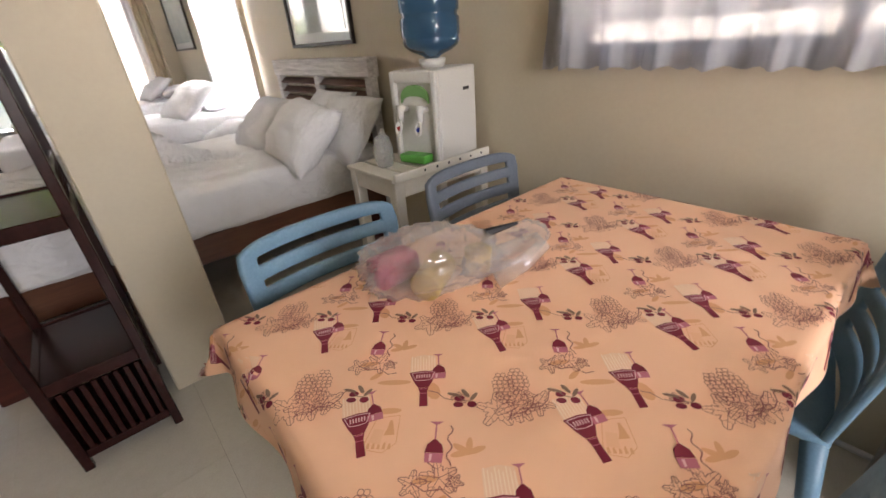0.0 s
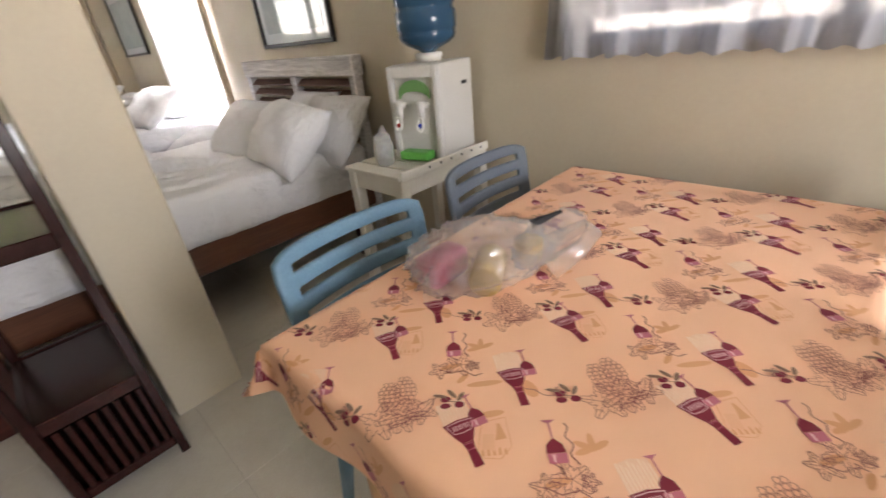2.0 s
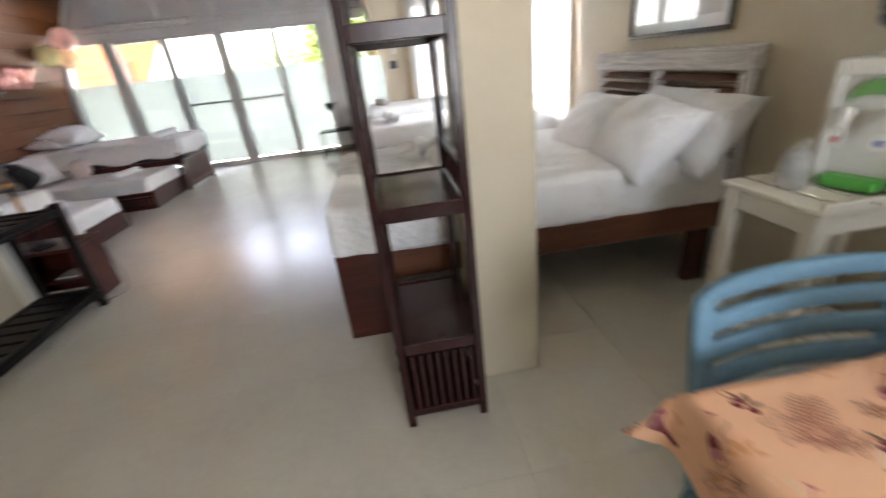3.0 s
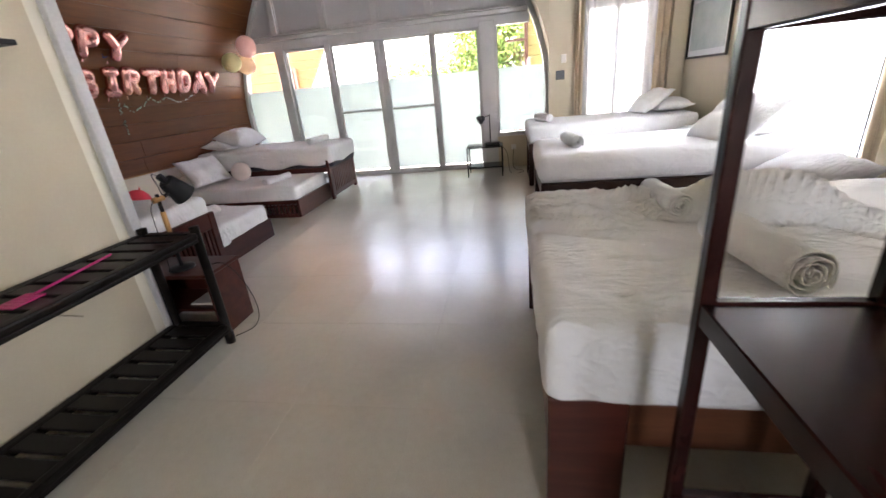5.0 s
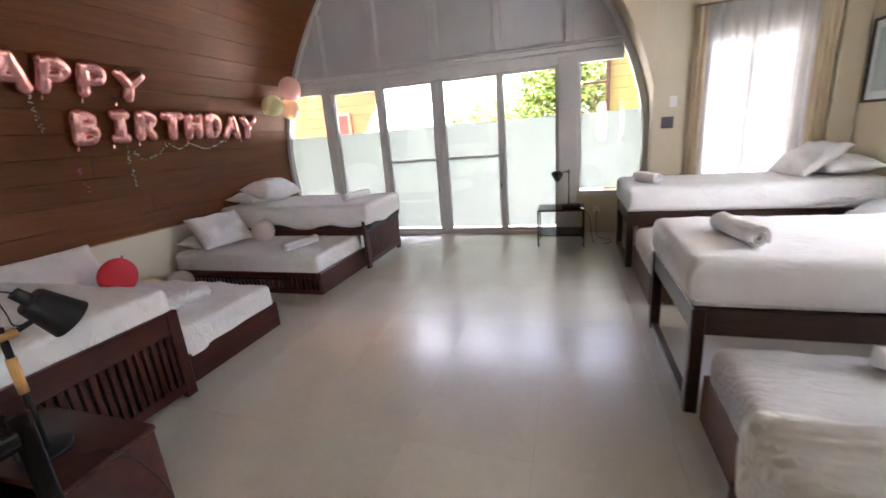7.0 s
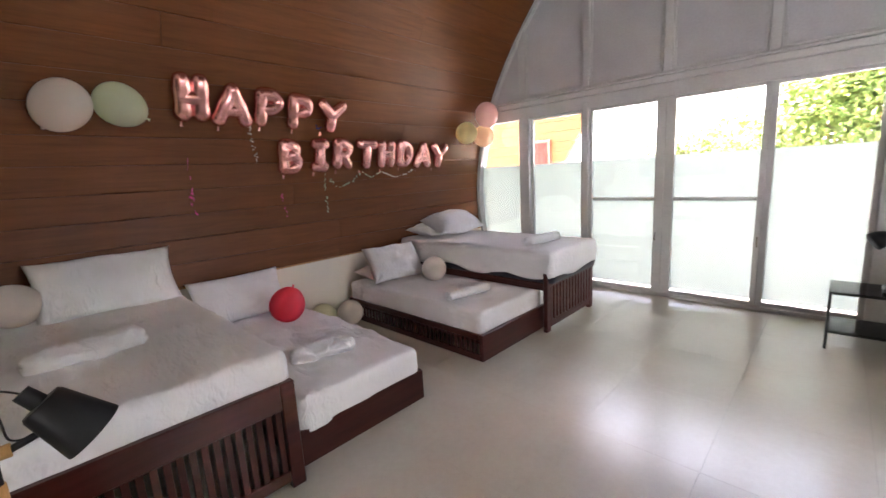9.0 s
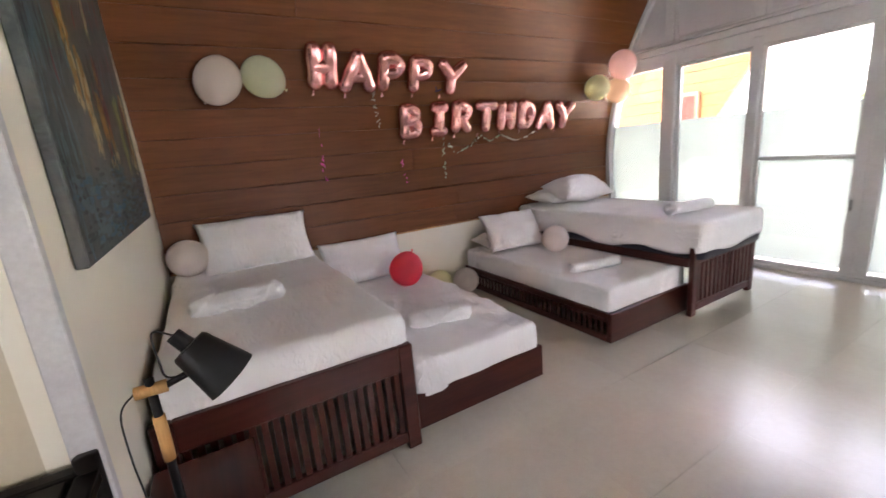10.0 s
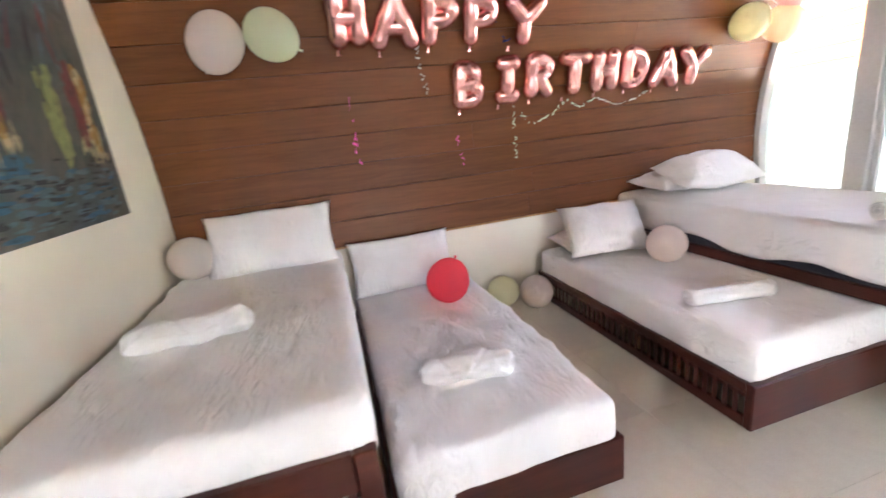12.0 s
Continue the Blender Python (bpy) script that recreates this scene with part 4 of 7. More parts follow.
# the two daybeds on the boarded side
for y0, y1, zt, zm, ty0, ty1, tz, tm, n, nm in ((4.49, 5.515, 0.545, 0.68, 5.535, 6.42, 0.20, 0.36, 20, "beside the cream wall"), (7.86, 8.80, 0.55, 0.742, 7.055, 8.00, 0.22, 0.385, 13, "beside the glazed end")):
    bed = thing("daybed", "dark red wooden daybed with slatted foot " + nm, "bed", "daybeds on the boarded side")
    foot_panel(bed, -3.54, y0, y1, 0, zt, n, M["mahogany"])
    rails(bed, -5.50, -3.54, y0, y1, 0.30 if y0 < 5 else 0.392, 0.43 if y0 < 5 else 0.46, M["mahogany_x"])
    for a in (y0, y1 - 0.06):
        bm = nb()
        box(bm, (-5.52, a, 0), (-5.46, a + 0.06, 0.45), 0.004)
        part("post", bm, M["mahogany"], bed)
    tr = thing("trundle_bed", "low dark red trundle bed pulled out from under the daybed", "bed", "trundle beds on the boarded side")
    bm = nb()
    box(bm, (-3.64, ty0, 0.0), (-3.60, ty1, tz), 0.005)
    part("front_panel", bm, M["mahogany"], tr)
    face = ty0 if ty0 < y0 else ty1
    for a in (ty0, ty1 - 0.03):
        bm = nb()
        outer = abs(a - face) < 0.1
        box(bm, (-5.42, a, tz - 0.05), (-3.64, a + 0.03, tz - 0.003), 0.004)
        box(bm, (-5.42, a, 0.0), (-3.64, a + 0.03, 0.05), 0.004)
        if not outer:
            box(bm, (-5.42, a + 0.005, 0.05), (-3.64, a + 0.025, tz - 0.05))
        part("side_rail", bm, M["mahogany_x"], tr)
        if outer:
            side_slats(tr, -5.4, -3.66, a + 0.008, 0.05, tz - 0.05, 34, M["mahogany_x"])
    bm = nb()
    box(bm, (-5.40, ty0 + 0.03, tz - 0.09), (-3.64, ty1 - 0.03, tz - 0.07))
    part("base_board", bm, M["mahogany_x"], tr)
    rum = creases(y0, 0.012 if y0 < 5 else 0.006)
    mattress((-5.48, y0 + 0.015, 0.445), (-3.53 if y0 < 5 else -3.44, y1 + 0.005, zm), "thick mattress in a white sheet on the daybed", 0.055, 0.024, 0.006, y0, rum) if y0 < 5 else two_part_mattress((-5.48, y0 + 0.005, 0.445), (-3.44, y1 - 0.015, zm), rum)
    mattress((-5.42, ty0 + 0.025, tz - 0.07), (-3.607 if y0 < 5 else -3.63, ty1 - 0.015, tm), "mattress in a white sheet on the trundle bed", 0.045, 0.024, 0.006, ty0, creases(ty0 + 3, 0.014 if y0 < 5 else 0.006, 0.8, -0.6))

# two open framed pull-out beds on the window side
for y0, y1, zt, zm, ty0, ty1, nm in ((5.823, 6.78, 0.56, 0.78, 4.99, 5.79, "beside the double bed"), (8.06, 8.95, 0.56, 0.79, 7.13, 8.03, "beside the end window")):
    bed = thing("raised_bed", "dark brown bed frame on open legs " + nm, "bed", "raised beds on the window side")
    for x in (-0.80, 1.14):
        for a in (y0, y1 - 0.06):
            bm = nb()
            box(bm, (x, a, 0), (x + 0.06, a + 0.06, zt - 0.01), 0.006)
            part("leg", bm, M["bed_dark"], bed)
        bm = nb()
        box(bm, (x + 0.01, y0 + 0.06, 0.0), (x + 0.05, y1 - 0.06, 0.05), 0.004)
        part("floor_rail", bm, M["bed_dark"], bed)
        bm = nb()
        box(bm, (x + 0.005, y0 + 0.06, zt - 0.13), (x + 0.055, y1 - 0.06, zt - 0.01), 0.004)
        part("end_rail", bm, M["bed_dark"], bed)
    rails(bed, -0.74, 1.14, y0 + 0.005, y1 - 0.005, zt - 0.14, zt - 0.012, M["bed_dark"])
    mattress((-0.82, y0 - 0.005, zt - 0.005), (1.2, y1 - 0.01, zm), "thick mattress in a smooth white fitted sheet", 0.06, 0.035, 0.005, y0 + 2, creases(y0, 0.006, 0.9, 0.3))
    tr = thing("trundle_bed", "low brown trundle bed pulled out on the floor", "bed", "trundle beds on the window side")
    bm = nb()
    box(bm, (-0.74, ty0, 0.0), (-0.70, ty1, 0.24), 0.005)
    part("front_panel", bm, M["bed_brown"], tr)
    for a in (ty0, ty1 - 0.03):
        bm = nb()
        box(bm, (-0.70, a, 0.03), (1.15, a + 0.03, 0.235), 0.004)
        part("side_rail", bm, M["bed_brown"], tr)
    bm = nb()
    box(bm, (-0.70, ty0 + 0.03, 0.12), (1.15, ty1 - 0.03, 0.14))
    part("base_board", bm, M["bed_brown"], tr)
    mattress((-0.73, ty0 + 0.01, 0.14), (1.16, ty1 - 0.01, 0.41), "sheeted mattress on the trundle bed, greyed as if in shade", 0.06, 0.03, 0.008, ty0 + 5, creases(ty0, 0.014, 0.6, 0.7), M["shaded_sheet_and_ticking"])


# the double bed with its rumpled sheet: ridges gathered at the foot, fanning out
FOLDS = []
_r = random.Random(21)
for _k in range(14):
    _y, _l = 4.80 - 0.040 * _k + _r.uniform(-0.012, 0.012), _r.uniform(0.28, 0.62)
    FOLDS.append((-0.95, _y, -0.95 + _l, _y - _l * (0.10 + 0.026 * _k) + _r.uniform(-0.02, 0.02), _r.uniform(0.010, 0.018), _r.uniform(0.011, 0.018)))
for _k in range(9):
    _x, _y, _l = -0.62 + 0.05 * _k, 4.60 - 0.035 * _k + _r.uniform(-0.03, 0.03), _r.uniform(0.35, 0.75)
    FOLDS.append((_x, _y, _x + _l, _y - _l * _r.uniform(0.35, 0.55), _r.uniform(0.016, 0.030), _r.uniform(0.013, 0.022)))
for _k in range(10):
    _x, _y, _l = _r.uniform(-0.8, 0.2), _r.uniform(3.65, 4.2), _r.uniform(0.12, 0.3)
    FOLDS.append((_x, _y, _x + _l, _y + _l * _r.uniform(-0.6, 0.4), _r.uniform(0.004, 0.009), _r.uniform(0.010, 0.018)))


def rumple(p, q):
    side = 0.006 * noise.noise(Vector((p.x * 11, p.y * 11, p.z * 2.5)))
    up = max(0.0, min(1.0, (q.z - 0.15) / 0.5))
    if up == 0.0:
        return side
    n1 = noise.noise(Vector((p.x * 2.4, p.y * 2.4, 1.0)))
    x = p.x + 0.03 * noise.noise(Vector((p.x * 5, p.y * 5, 3.0)))
    y = p.y + 0.05 * noise.noise(Vector((p.x * 4, p.y * 4, 8.0)))
    k = 0.0
    for x0, y0, x1, y1, h, wd in FOLDS:
        dx, dy = x1 - x0, y1 - y0
        ln = math.hypot(dx, dy)
        t = ((x - x0) * dx + (y - y0) * dy) / (ln * ln)
        if -0.15 < t < 1.15:
            d = ((x - x0) * dy - (y - y0) * dx) / ln
            taper = max(0.0, min(1.0, (t + 0.15) / 0.3)) * max(0.0, min(1.0, (1.15 - t) / 0.45))
            k += h * taper * (math.exp(-(d / wd) ** 2) - 0.4 * math.exp(-((d - 1.8 * wd) / (1.3 * wd)) ** 2))
    small = noise.noise(Vector((p.x * 16 + n1 * 3, p.y * 12, 5)))
    return side + up * (2.6 * k + 0.003 * small + 0.006 * n1 - side)


dbl = thing("double_bed", "brown wooden double bed with a whitewashed louvred headboard", "bed")
for y in (3.50, 4.83):
    bm = nb()
    box(bm, (-0.94, y, 0), (-0.72, y + 0.06, 0.49), 0.006)
    part("leg", bm, M["mahogany_x"], dbl)
    bm = nb()
    box(bm, (-0.72, y + 0.01, 0.32), (1.16, y + 0.045, 0.475), 0.005)
    part("side_rail", bm, M["bed_brown"], dbl)
    bm = nb()
    box(bm, (0.98, y + 0.01, 0), (1.10, y + 0.055, 0.32), 0.005)
    part("leg", bm, M["mahogany_x"], dbl)
bm = nb()
box(bm, (-0.94, 3.56, 0.32), (-0.90, 4.83, 0.475), 0.005)
part("foot_rail", bm, M["bed_brown"], dbl)
bm = nb()
box(bm, (-0.90, 3.545, 0.42), (1.16, 4.84, 0.44))
part("base_board", bm, M["bed_brown"], dbl)
head = nb()
box(head, (1.17, 3.53, 0), (1.23, 3.59, 1.20), 0.004)
box(head, (1.17, 4.94, 0), (1.23, 5.0, 1.20), 0.004)
box(head, (1.172, 4.23, 0.5), (1.228, 4.30, 1.12), 0.004)
box(head, (1.178, 3.59, 0.3), (1.222, 4.94, 0.55), 0.004)
part("head_frame", head, M["whitewash"], dbl, "worn whitewashed headboard frame")
bm = nb()
box(bm, (1.16, 3.52, 1.115), (1.24, 5.01, 1.23), 0.006)
part("top_rail", bm, M["whitewash"], dbl, "whitewashed worn top rail")
for a, b in ((3.59, 4.23), (4.30, 4.94)):
    for k in range(8):
        bm = nb()
        box(bm, (-0.03, a + 0.002, -0.006), (0.03, b - 0.002, 0.006), 0.003)
        s = part("louvre", bm, M["slat_red"], dbl)
        s.matrix_local = pose(1.2, 0, 0.60 + 0.068 * k, 0, -38, 0)
mattress((-0.95, 3.495, 0.455), (1.15, 4.865, 0.735), "thick mattress in a rumpled off-white sheet on the double bed", 0.05, 0.0125, 0.006, 1.5, rumple, M["sheet_rumpled"])


def pillow_mesh(w, d, h, seed, crump=0.026):
    bm = nb()
    n = 22
    top, bot = {}, {}
    for i in range(n + 1):
        for j in range(n + 1):
            u, v = 2 * i / n - 1, 2 * j / n - 1
            k = max(0.0, (1 - abs(u) ** 2.6)) ** 0.55 * max(0.0, (1 - abs(v) ** 2.6)) ** 0.55
            pin = 1 - 0.07 * (1 - u * u) * 0 - 0.06 * (1 - abs(v) ** 2) * abs(u) ** 6
            piv = 1 - 0.07 * (1 - abs(u) ** 2) * abs(v) ** 6
            x, y = u * w / 2 * pin, v * d / 2 * piv
            c = crump * (noise.noise(Vector((x * 7 + seed, y * 7, seed))) + 0.7 * (0.5 - abs(noise.noise(Vector((x * 13, y * 13 + seed, 2))))))
            e = 1.0 if k > 0 else 0.0
            top[i, j] = bm.verts.new((x, y, h * 0.58 * k + c * e))
            bot[i, j] = top[i, j] if k <= 0 else bm.verts.new((x, y, -h * 0.42 * k + c * 0.5))
    for i in range(n):
        for j in range(n):
            bm.faces.new((top[i, j], top[i + 1, j], top[i + 1, j + 1], top[i, j + 1]))
            q = (bot[i, j + 1], bot[i + 1, j + 1], bot[i + 1, j], bot[i, j])
            if len(set(q)) == 4 and set(q) != {top[i, j], top[i + 1, j], top[i + 1, j + 1], top[i, j + 1]}:
                bm.faces.new(q)
    return bm


def pillow(x, y, z, rx, ry, rz, label, w=0.62, d=0.42, h=0.16, seed=1.0, mat=None):
    return solid("pillow", pillow_mesh(w, d, h, seed), mat or M["pillow"], label, "pillow", "bed pillows", pose(x, y, z, rx, ry, rz), True)


# rx tilts the pillow up on its long edge; rz turns it
pillow(-5.30, 5.10, 0.845, 0, 60, 0, "white pillow leaning against the boarded wall", 0.44, 0.80, 0.17, 1.1)
pillow(-5.27, 5.92, 0.545, 0, 62, 0, "white pillow leaning on the trundle bed", 0.40, 0.74, 0.14, 2.3)
pillow(-5.22, 8.22, 0.815, 0, 6, 4, "white pillow lying on the daybed", 0.40, 0.62, 0.13, 3.2)
pillow(-5.02, 8.32, 0.885, 0, 16, -3, "white pillow resting on another pillow", 0.42, 0.68, 0.24, 4.4)
pillow(-5.27, 7.46, 0.45, 0, 8, 0, "white pillow lying on the trundle bed", 0.36, 0.60, 0.13, 5.1)
pillow(-5.05, 7.42, 0.585, 0, 50, -10, "white pillow propped up on another pillow", 0.42, 0.62, 0.15, 6.2)
pillow(0.98, 6.30, 0.85, 0, -8, 0, "white pillow lying at the head of the raised bed", 0.42, 0.66, 0.14, 7.3)
pillow(0.66, 6.08, 0.92, 0, -36, 12, "white pillow propped up on the raised bed", 0.50, 0.60, 0.17, 8.1)
pillow(0.98, 8.50, 0.86, 0, -6, 0, "white pillow lying at the head of the raised bed", 0.42, 0.62, 0.14, 9.3)
pillow(0.76, 8.52, 0.93, 0, -36, 6, "white pillow propped up on the raised bed", 0.44, 0.58, 0.14, 10.4)
pillow(0.72, 5.45, 0.545, 0, -26, 3, "pillow on the trundle bed, greyed as if in shade", 0.70, 0.62, 0.24, 11.5, M["shaded_sheet_and_ticking"])
pillow(0.85, 7.55, 0.54, 0, -28, 3, "pillow on the trundle bed, greyed as if in shade", 0.48, 0.62, 0.20, 12.5, M["shaded_sheet_and_ticking"])
pillow(0.74, 4.20, 0.835, 0, -44, 6, "white pillow leaning on the headboard", 0.46, 0.60, 0.20, 13.1)
pillow(1.05, 3.98, 0.85, 0, -54, -2, "crumpled white pillow against the headboard", 0.44, 0.56, 0.14, 15.2)
pillow(1.00, 3.63, 0.83, 0, -52, 2, "grey-white pillow leaning on the headboard", 0.46, 0.54, 0.19, 14.7)
pillow(0.72, 3.64, 0.84, 4, -46, -8, "plump white pillow propped on the pillows behind it", 0.44, 0.60, 0.25, 16.9)


def towel_roll(x, y, z, length, r, rz, label, flat=1.0, seed=0.0, loose=0.0):
    """A towel rolled up: a spiral sheet, seen at both ends."""
    bm = nb()
    turns, n, m = 3.6, 86, 12
    rows = []
    for i in range(m + 1):
        u = i / m - 0.5
        row = []
        for k in range(n + 1):
            f = k / n
            a = f * turns * 2 * math.pi
            rr = 0.012 + (r - 0.012) * f
            rr *= 1 + 0.10 * noise.noise(Vector((math.cos(a) * 1.5 + seed, math.sin(a) * 1.5, u * 5)))
            rr += loose * f * noise.noise(Vector((a * 0.8, u * 9, seed)))
            end = 0.012 * noise.noise(Vector((a * 0.4, seed, u * 3))) + (0.01 * (1 - f) if u > 0 else -0.01 * (1 - f))
            row.append(bm.verts.new((u * length + end, rr * math.cos(a), rr * flat * math.sin(a))))
        rows.append(row)
    for p, q in zip(rows, rows[1:]):
        for k in range(n):
            bm.faces.new((p[k], p[k + 1], q[k + 1], q[k]))
    ob = solid("rolled_towel", bm, M["towel"], label, "towel", "rolled towels", pose(x, y, z + r * flat, 0, 0, rz), True)
    mod = ob.modifiers.new("thickness", "SOLIDIFY")
    mod.thickness, mod.offset = 0.006, 0
    return ob


towel_roll(-0.36, 4.46, 0.75, 0.33, 0.048, 94, "white towel rolled up on the rumpled sheet", 1, 1.0)
towel_roll(-0.30, 3.84, 0.738, 0.42, 0.068, 96, "white towel rolled up on the rumpled sheet", 1, 2.0)
towel_roll(-0.53, 6.20, 0.78, 0.36, 0.052, 98, "white towel rolled up on the raised bed", 1, 3.0)
towel_roll(-0.60, 8.36, 0.79, 0.30, 0.052, 118, "white towel rolled up on the raised bed", 1, 4.0)
towel_roll(-0.11, 5.56, 0.42, 0.30, 0.045, -40, "grey-white towel rolled up on the trundle bed", 0.9, 5.0)


def towel_bundle(x, y, z, length, r, flat, rz, seed):
    """A towel folded into a plump bundle, its layers wrapped on the slant."""
    bm = nb()
    n, m = 72, 56
    rows = []
    for i in range(m + 1):
        u = i / m * 2 - 1
        cap = (1 - abs(u) ** 7) ** 0.42 if abs(u) < 1 else 0.02
        row = []
        for k in range(n):
            a = 2 * math.pi * k / n
            w1 = (a / (2 * math.pi) + 0.75 * u + seed) % 1.0
            w2 = (-a / (2 * math.pi) + 0.9 * u + 0.3 + seed) % 1.0
            rr = 0.86 + 0.15 * w1 * (1 - max(0.0, w1 - 0.94) / 0.06) + 0.11 * w2 * (1 - max(0.0, w2 - 0.93) / 0.07)
            rr += 0.07 * noise.noise(Vector((math.cos(a) * 1.6 + seed, math.sin(a) * 1.6, u * 3)))
            c, s = math.cos(a), math.sin(a)
            row.append(bm.verts.new((u * length / 2 + 0.012 * noise.noise(Vector((c, s, seed + u))), rr * cap * r * c, max(rr * cap * r * flat * s, -r * flat * 0.86))))
        rows.append(row)
    for p, q in zip(rows, rows[1:]):
        for k in range(n):
            j = (k + 1) % n
            bm.faces.new((p[k], p[j], q[j], q[k]))
    bm.faces.new(rows[0][::-1])
    bm.faces.new(rows[-1])
    return solid("folded_towel", bm, M["towel"], "plump white towel folded on the slant into a bundle", "towel", "folded towels", pose(x, y, z + r * flat * 0.84, 0, 0, rz), True)


towel_bundle(-4.28, 4.87, 0.668, 0.48, 0.085, 0.72, 96, 0.1)
towel_bundle(-4.01, 5.95, 0.358, 0.42, 0.078, 0.72, 78, 0.5)
towel_roll(-3.74, 8.19, 0.755, 0.44, 0.052, 82, "white towel rolled up on the daybed", 0.9, 8.0)
towel_roll(-4.02, 7.40, 0.385, 0.44, 0.05, 78, "white towel rolled up on the trundle bed", 0.85, 9.0)


# ---- dining corner ----
TX0, TX1, TY0, TY1, TZ = -0.185, 1.02, 1.235, 2.045, 0.81
table = thing("dining_table", "rectangular dining table with round tapered wooden legs", "table")
bm = nb()
box(bm, (TX0 + 0.01, TY0 + 0.01, TZ - 0.035), (TX1 - 0.01, TY1 - 0.01, TZ - 0.006), 0.006)
part("tabletop", bm, M["table_wood"], table)
for x, y in ((TX0 + 0.1, TY0 + 0.1), (TX1 - 0.1, TY0 + 0.1), (TX0 + 0.1, TY1 - 0.1), (TX1 - 0.1, TY1 - 0.1)):
    bm = nb()
    tube(bm, [(x, y, TZ - 0.036), (x - 0.02 * (1 if x < 0.4 else -1), y - 0.02 * (1 if y < 1.6 else -1), 0)], [0.03, 0.019], 14)
    part("leg", bm, M["table_wood"], table, smooth=True)

DROP = 0.135


def drape(u, v):
    """Where the cloth's point (u, v), in metres on the flat cloth, hangs."""
    r = 0.018
    x, y, z = u, v, TZ
    dx = max(TX0 - u, u - TX1, 0.0)
    dy = max(TY0 - v, v - TY1, 0.0)
    sx = -1 if u < TX0 else 1
    sy = -1 if v < TY0 else 1
    out = min(dx, dy) * 0.3
    wob = 0.012 * math.sin(v * 21 + u * 3) if dx > dy else 0.012 * math.sin(u * 19 + v * 2)
    if dx > 0:
        k = min(dx / r, 1.57)
        x = (TX0 if sx < 0 else TX1) + sx * (r * math.sin(k) + max(0, dx - 1.57 * r) * 0.10 + out + wob * min(1, dx / 0.15))
    if dy > 0:
        k = min(dy / r, 1.57)
        y = (TY0 if sy < 0 else TY1) + sy * (r * math.sin(k) + max(0, dy - 1.57 * r) * 0.10 + out + wob * min(1, dy / 0.15))
    d = max(dx, dy) + 0.12 * min(dx, dy)
    if d > 0:
        k = min(d / r, 1.57)
        z = TZ - r * (1 - math.cos(k)) - max(0, d - 1.57 * r) * 0.985
    else:
        z += 0.0025 * noise.noise(Vector((u * 5, v * 5, 0)))
    return Vector((x, y, z))


def drape_normal(u, v):
    a, b, c = drape(u, v), drape(u + 0.004, v), drape(u, v + 0.004)
    return (b - a).cross(c - a).normalized()


tablecloth = thing("tablecloth", "peach tablecloth printed with wine bottles, glasses and grapes", "tablecloth")
bm = nb()
us = [TX0 - DROP + (TX1 - TX0 + 2 * DROP) * i / 110 for i in range(111)]
vs = [TY0 - DROP + (TY1 - TY0 + 2 * DROP) * i / 84 for i in range(85)]
grid = [[bm.verts.new(drape(u, v)) for v in vs] for u in us]
for i in range(110):
    for j in range(84):
        bm.faces.new((grid[i][j], grid[i + 1][j], grid[i + 1][j + 1], grid[i][j + 1]))
M["peach"] = cloth("peach_cloth", (0.93, 0.55, 0.34), 0.6, 800, 0.25, 0.1, 2.5)
part("fabric", bm, M["peach"], tablecloth, smooth=True)


def chair(x, y, rz, mat, label):
    c = thing("dining_chair", label, "chair", "chairs round the table", pose(x, y, 0, 0, 0, rz))
    # local frame: sitter looks along +y, back rest at y = 0
    bm = nb()
    W, top = 0.228, 0.905

    def back(u, h):
        """A point of the curved back: u across, h up from 0.46."""
        f = (h - 0.46) / (top - 0.46)
        yy = -0.02 - 0.06 * f + 0.05 * (1 - (u / W) ** 2) * -1 * 0.7
        return Vector((u * (1 - 0.05 * (1 - f)), yy + 0.03, h))
    nu, levels = 20, [0.46, 0.535, 0.557, 0.597, 0.619, 0.659, 0.681, 0.721, 0.743, 0.783, 0.805, 0.843, 0.866, 0.886, top]
    gaps = {1, 3, 5, 7, 9, 11}
    cols = [-W + 2 * W * i / nu for i in range(nu + 1)]
    pts = [[bm.verts.new(back(u * (1 - 0.035 * max(0, j - 11) / 3), h - 0.022 * (abs(u) / W) ** 7 * max(0, j - 11) / 3)) for u in cols] for j, h in enumerate(levels)]
    for j in range(len(levels) - 1):
        for i in range(nu):
            if j in gaps and 2 <= i < nu - 2:
                continue
            bm.faces.new((pts[j][i], pts[j][i + 1], pts[j + 1][i + 1], pts[j + 1][i]))
    ob = part("backrest", bm, mat, c, smooth=True)
    m = ob.modifiers.new("thickness", "SOLIDIFY")
    m.thickness, m.offset = 0.022, 0
    m = ob.modifiers.new("round", "BEVEL")
    m.width, m.segments, m.limit_method, m.angle_limit = 0.007, 2, "ANGLE", radians(50)
    ob = part("seat", soft_box((-0.215, -0.01, 0.435), (0.215, 0.41, 0.468), 0.015, 0.03, 0.0), mat, c, smooth=True)
    for sx in (-1, 1):
        for a, b in (((sx * 0.19, 0.37, 0.445), (sx * 0.215, 0.42, 0)), ((sx * 0.195, 0.02, 0.445), (sx * 0.22, -0.06, 0))):
            bm = nb()
            tube(bm, [a, b], [0.026, 0.016], 10)
            part("leg", bm, mat, c, smooth=True)
    return c


chair(0.124, 2.13, 180, M["chair"], "blue-grey plastic chair with a slotted back tucked under the table")
chair(0.735, 2.175, 180, M["chair_grey"], "slate grey plastic chair with a slotted back beside the water stand")
chair(0.925, 1.17, 8, M["chair"], "blue-grey plastic chair with a slotted back beside the steel bin")
chair(0.215, 1.14, -3, M["chair"], "blue-grey plastic chair with a slotted back at the table's open end")

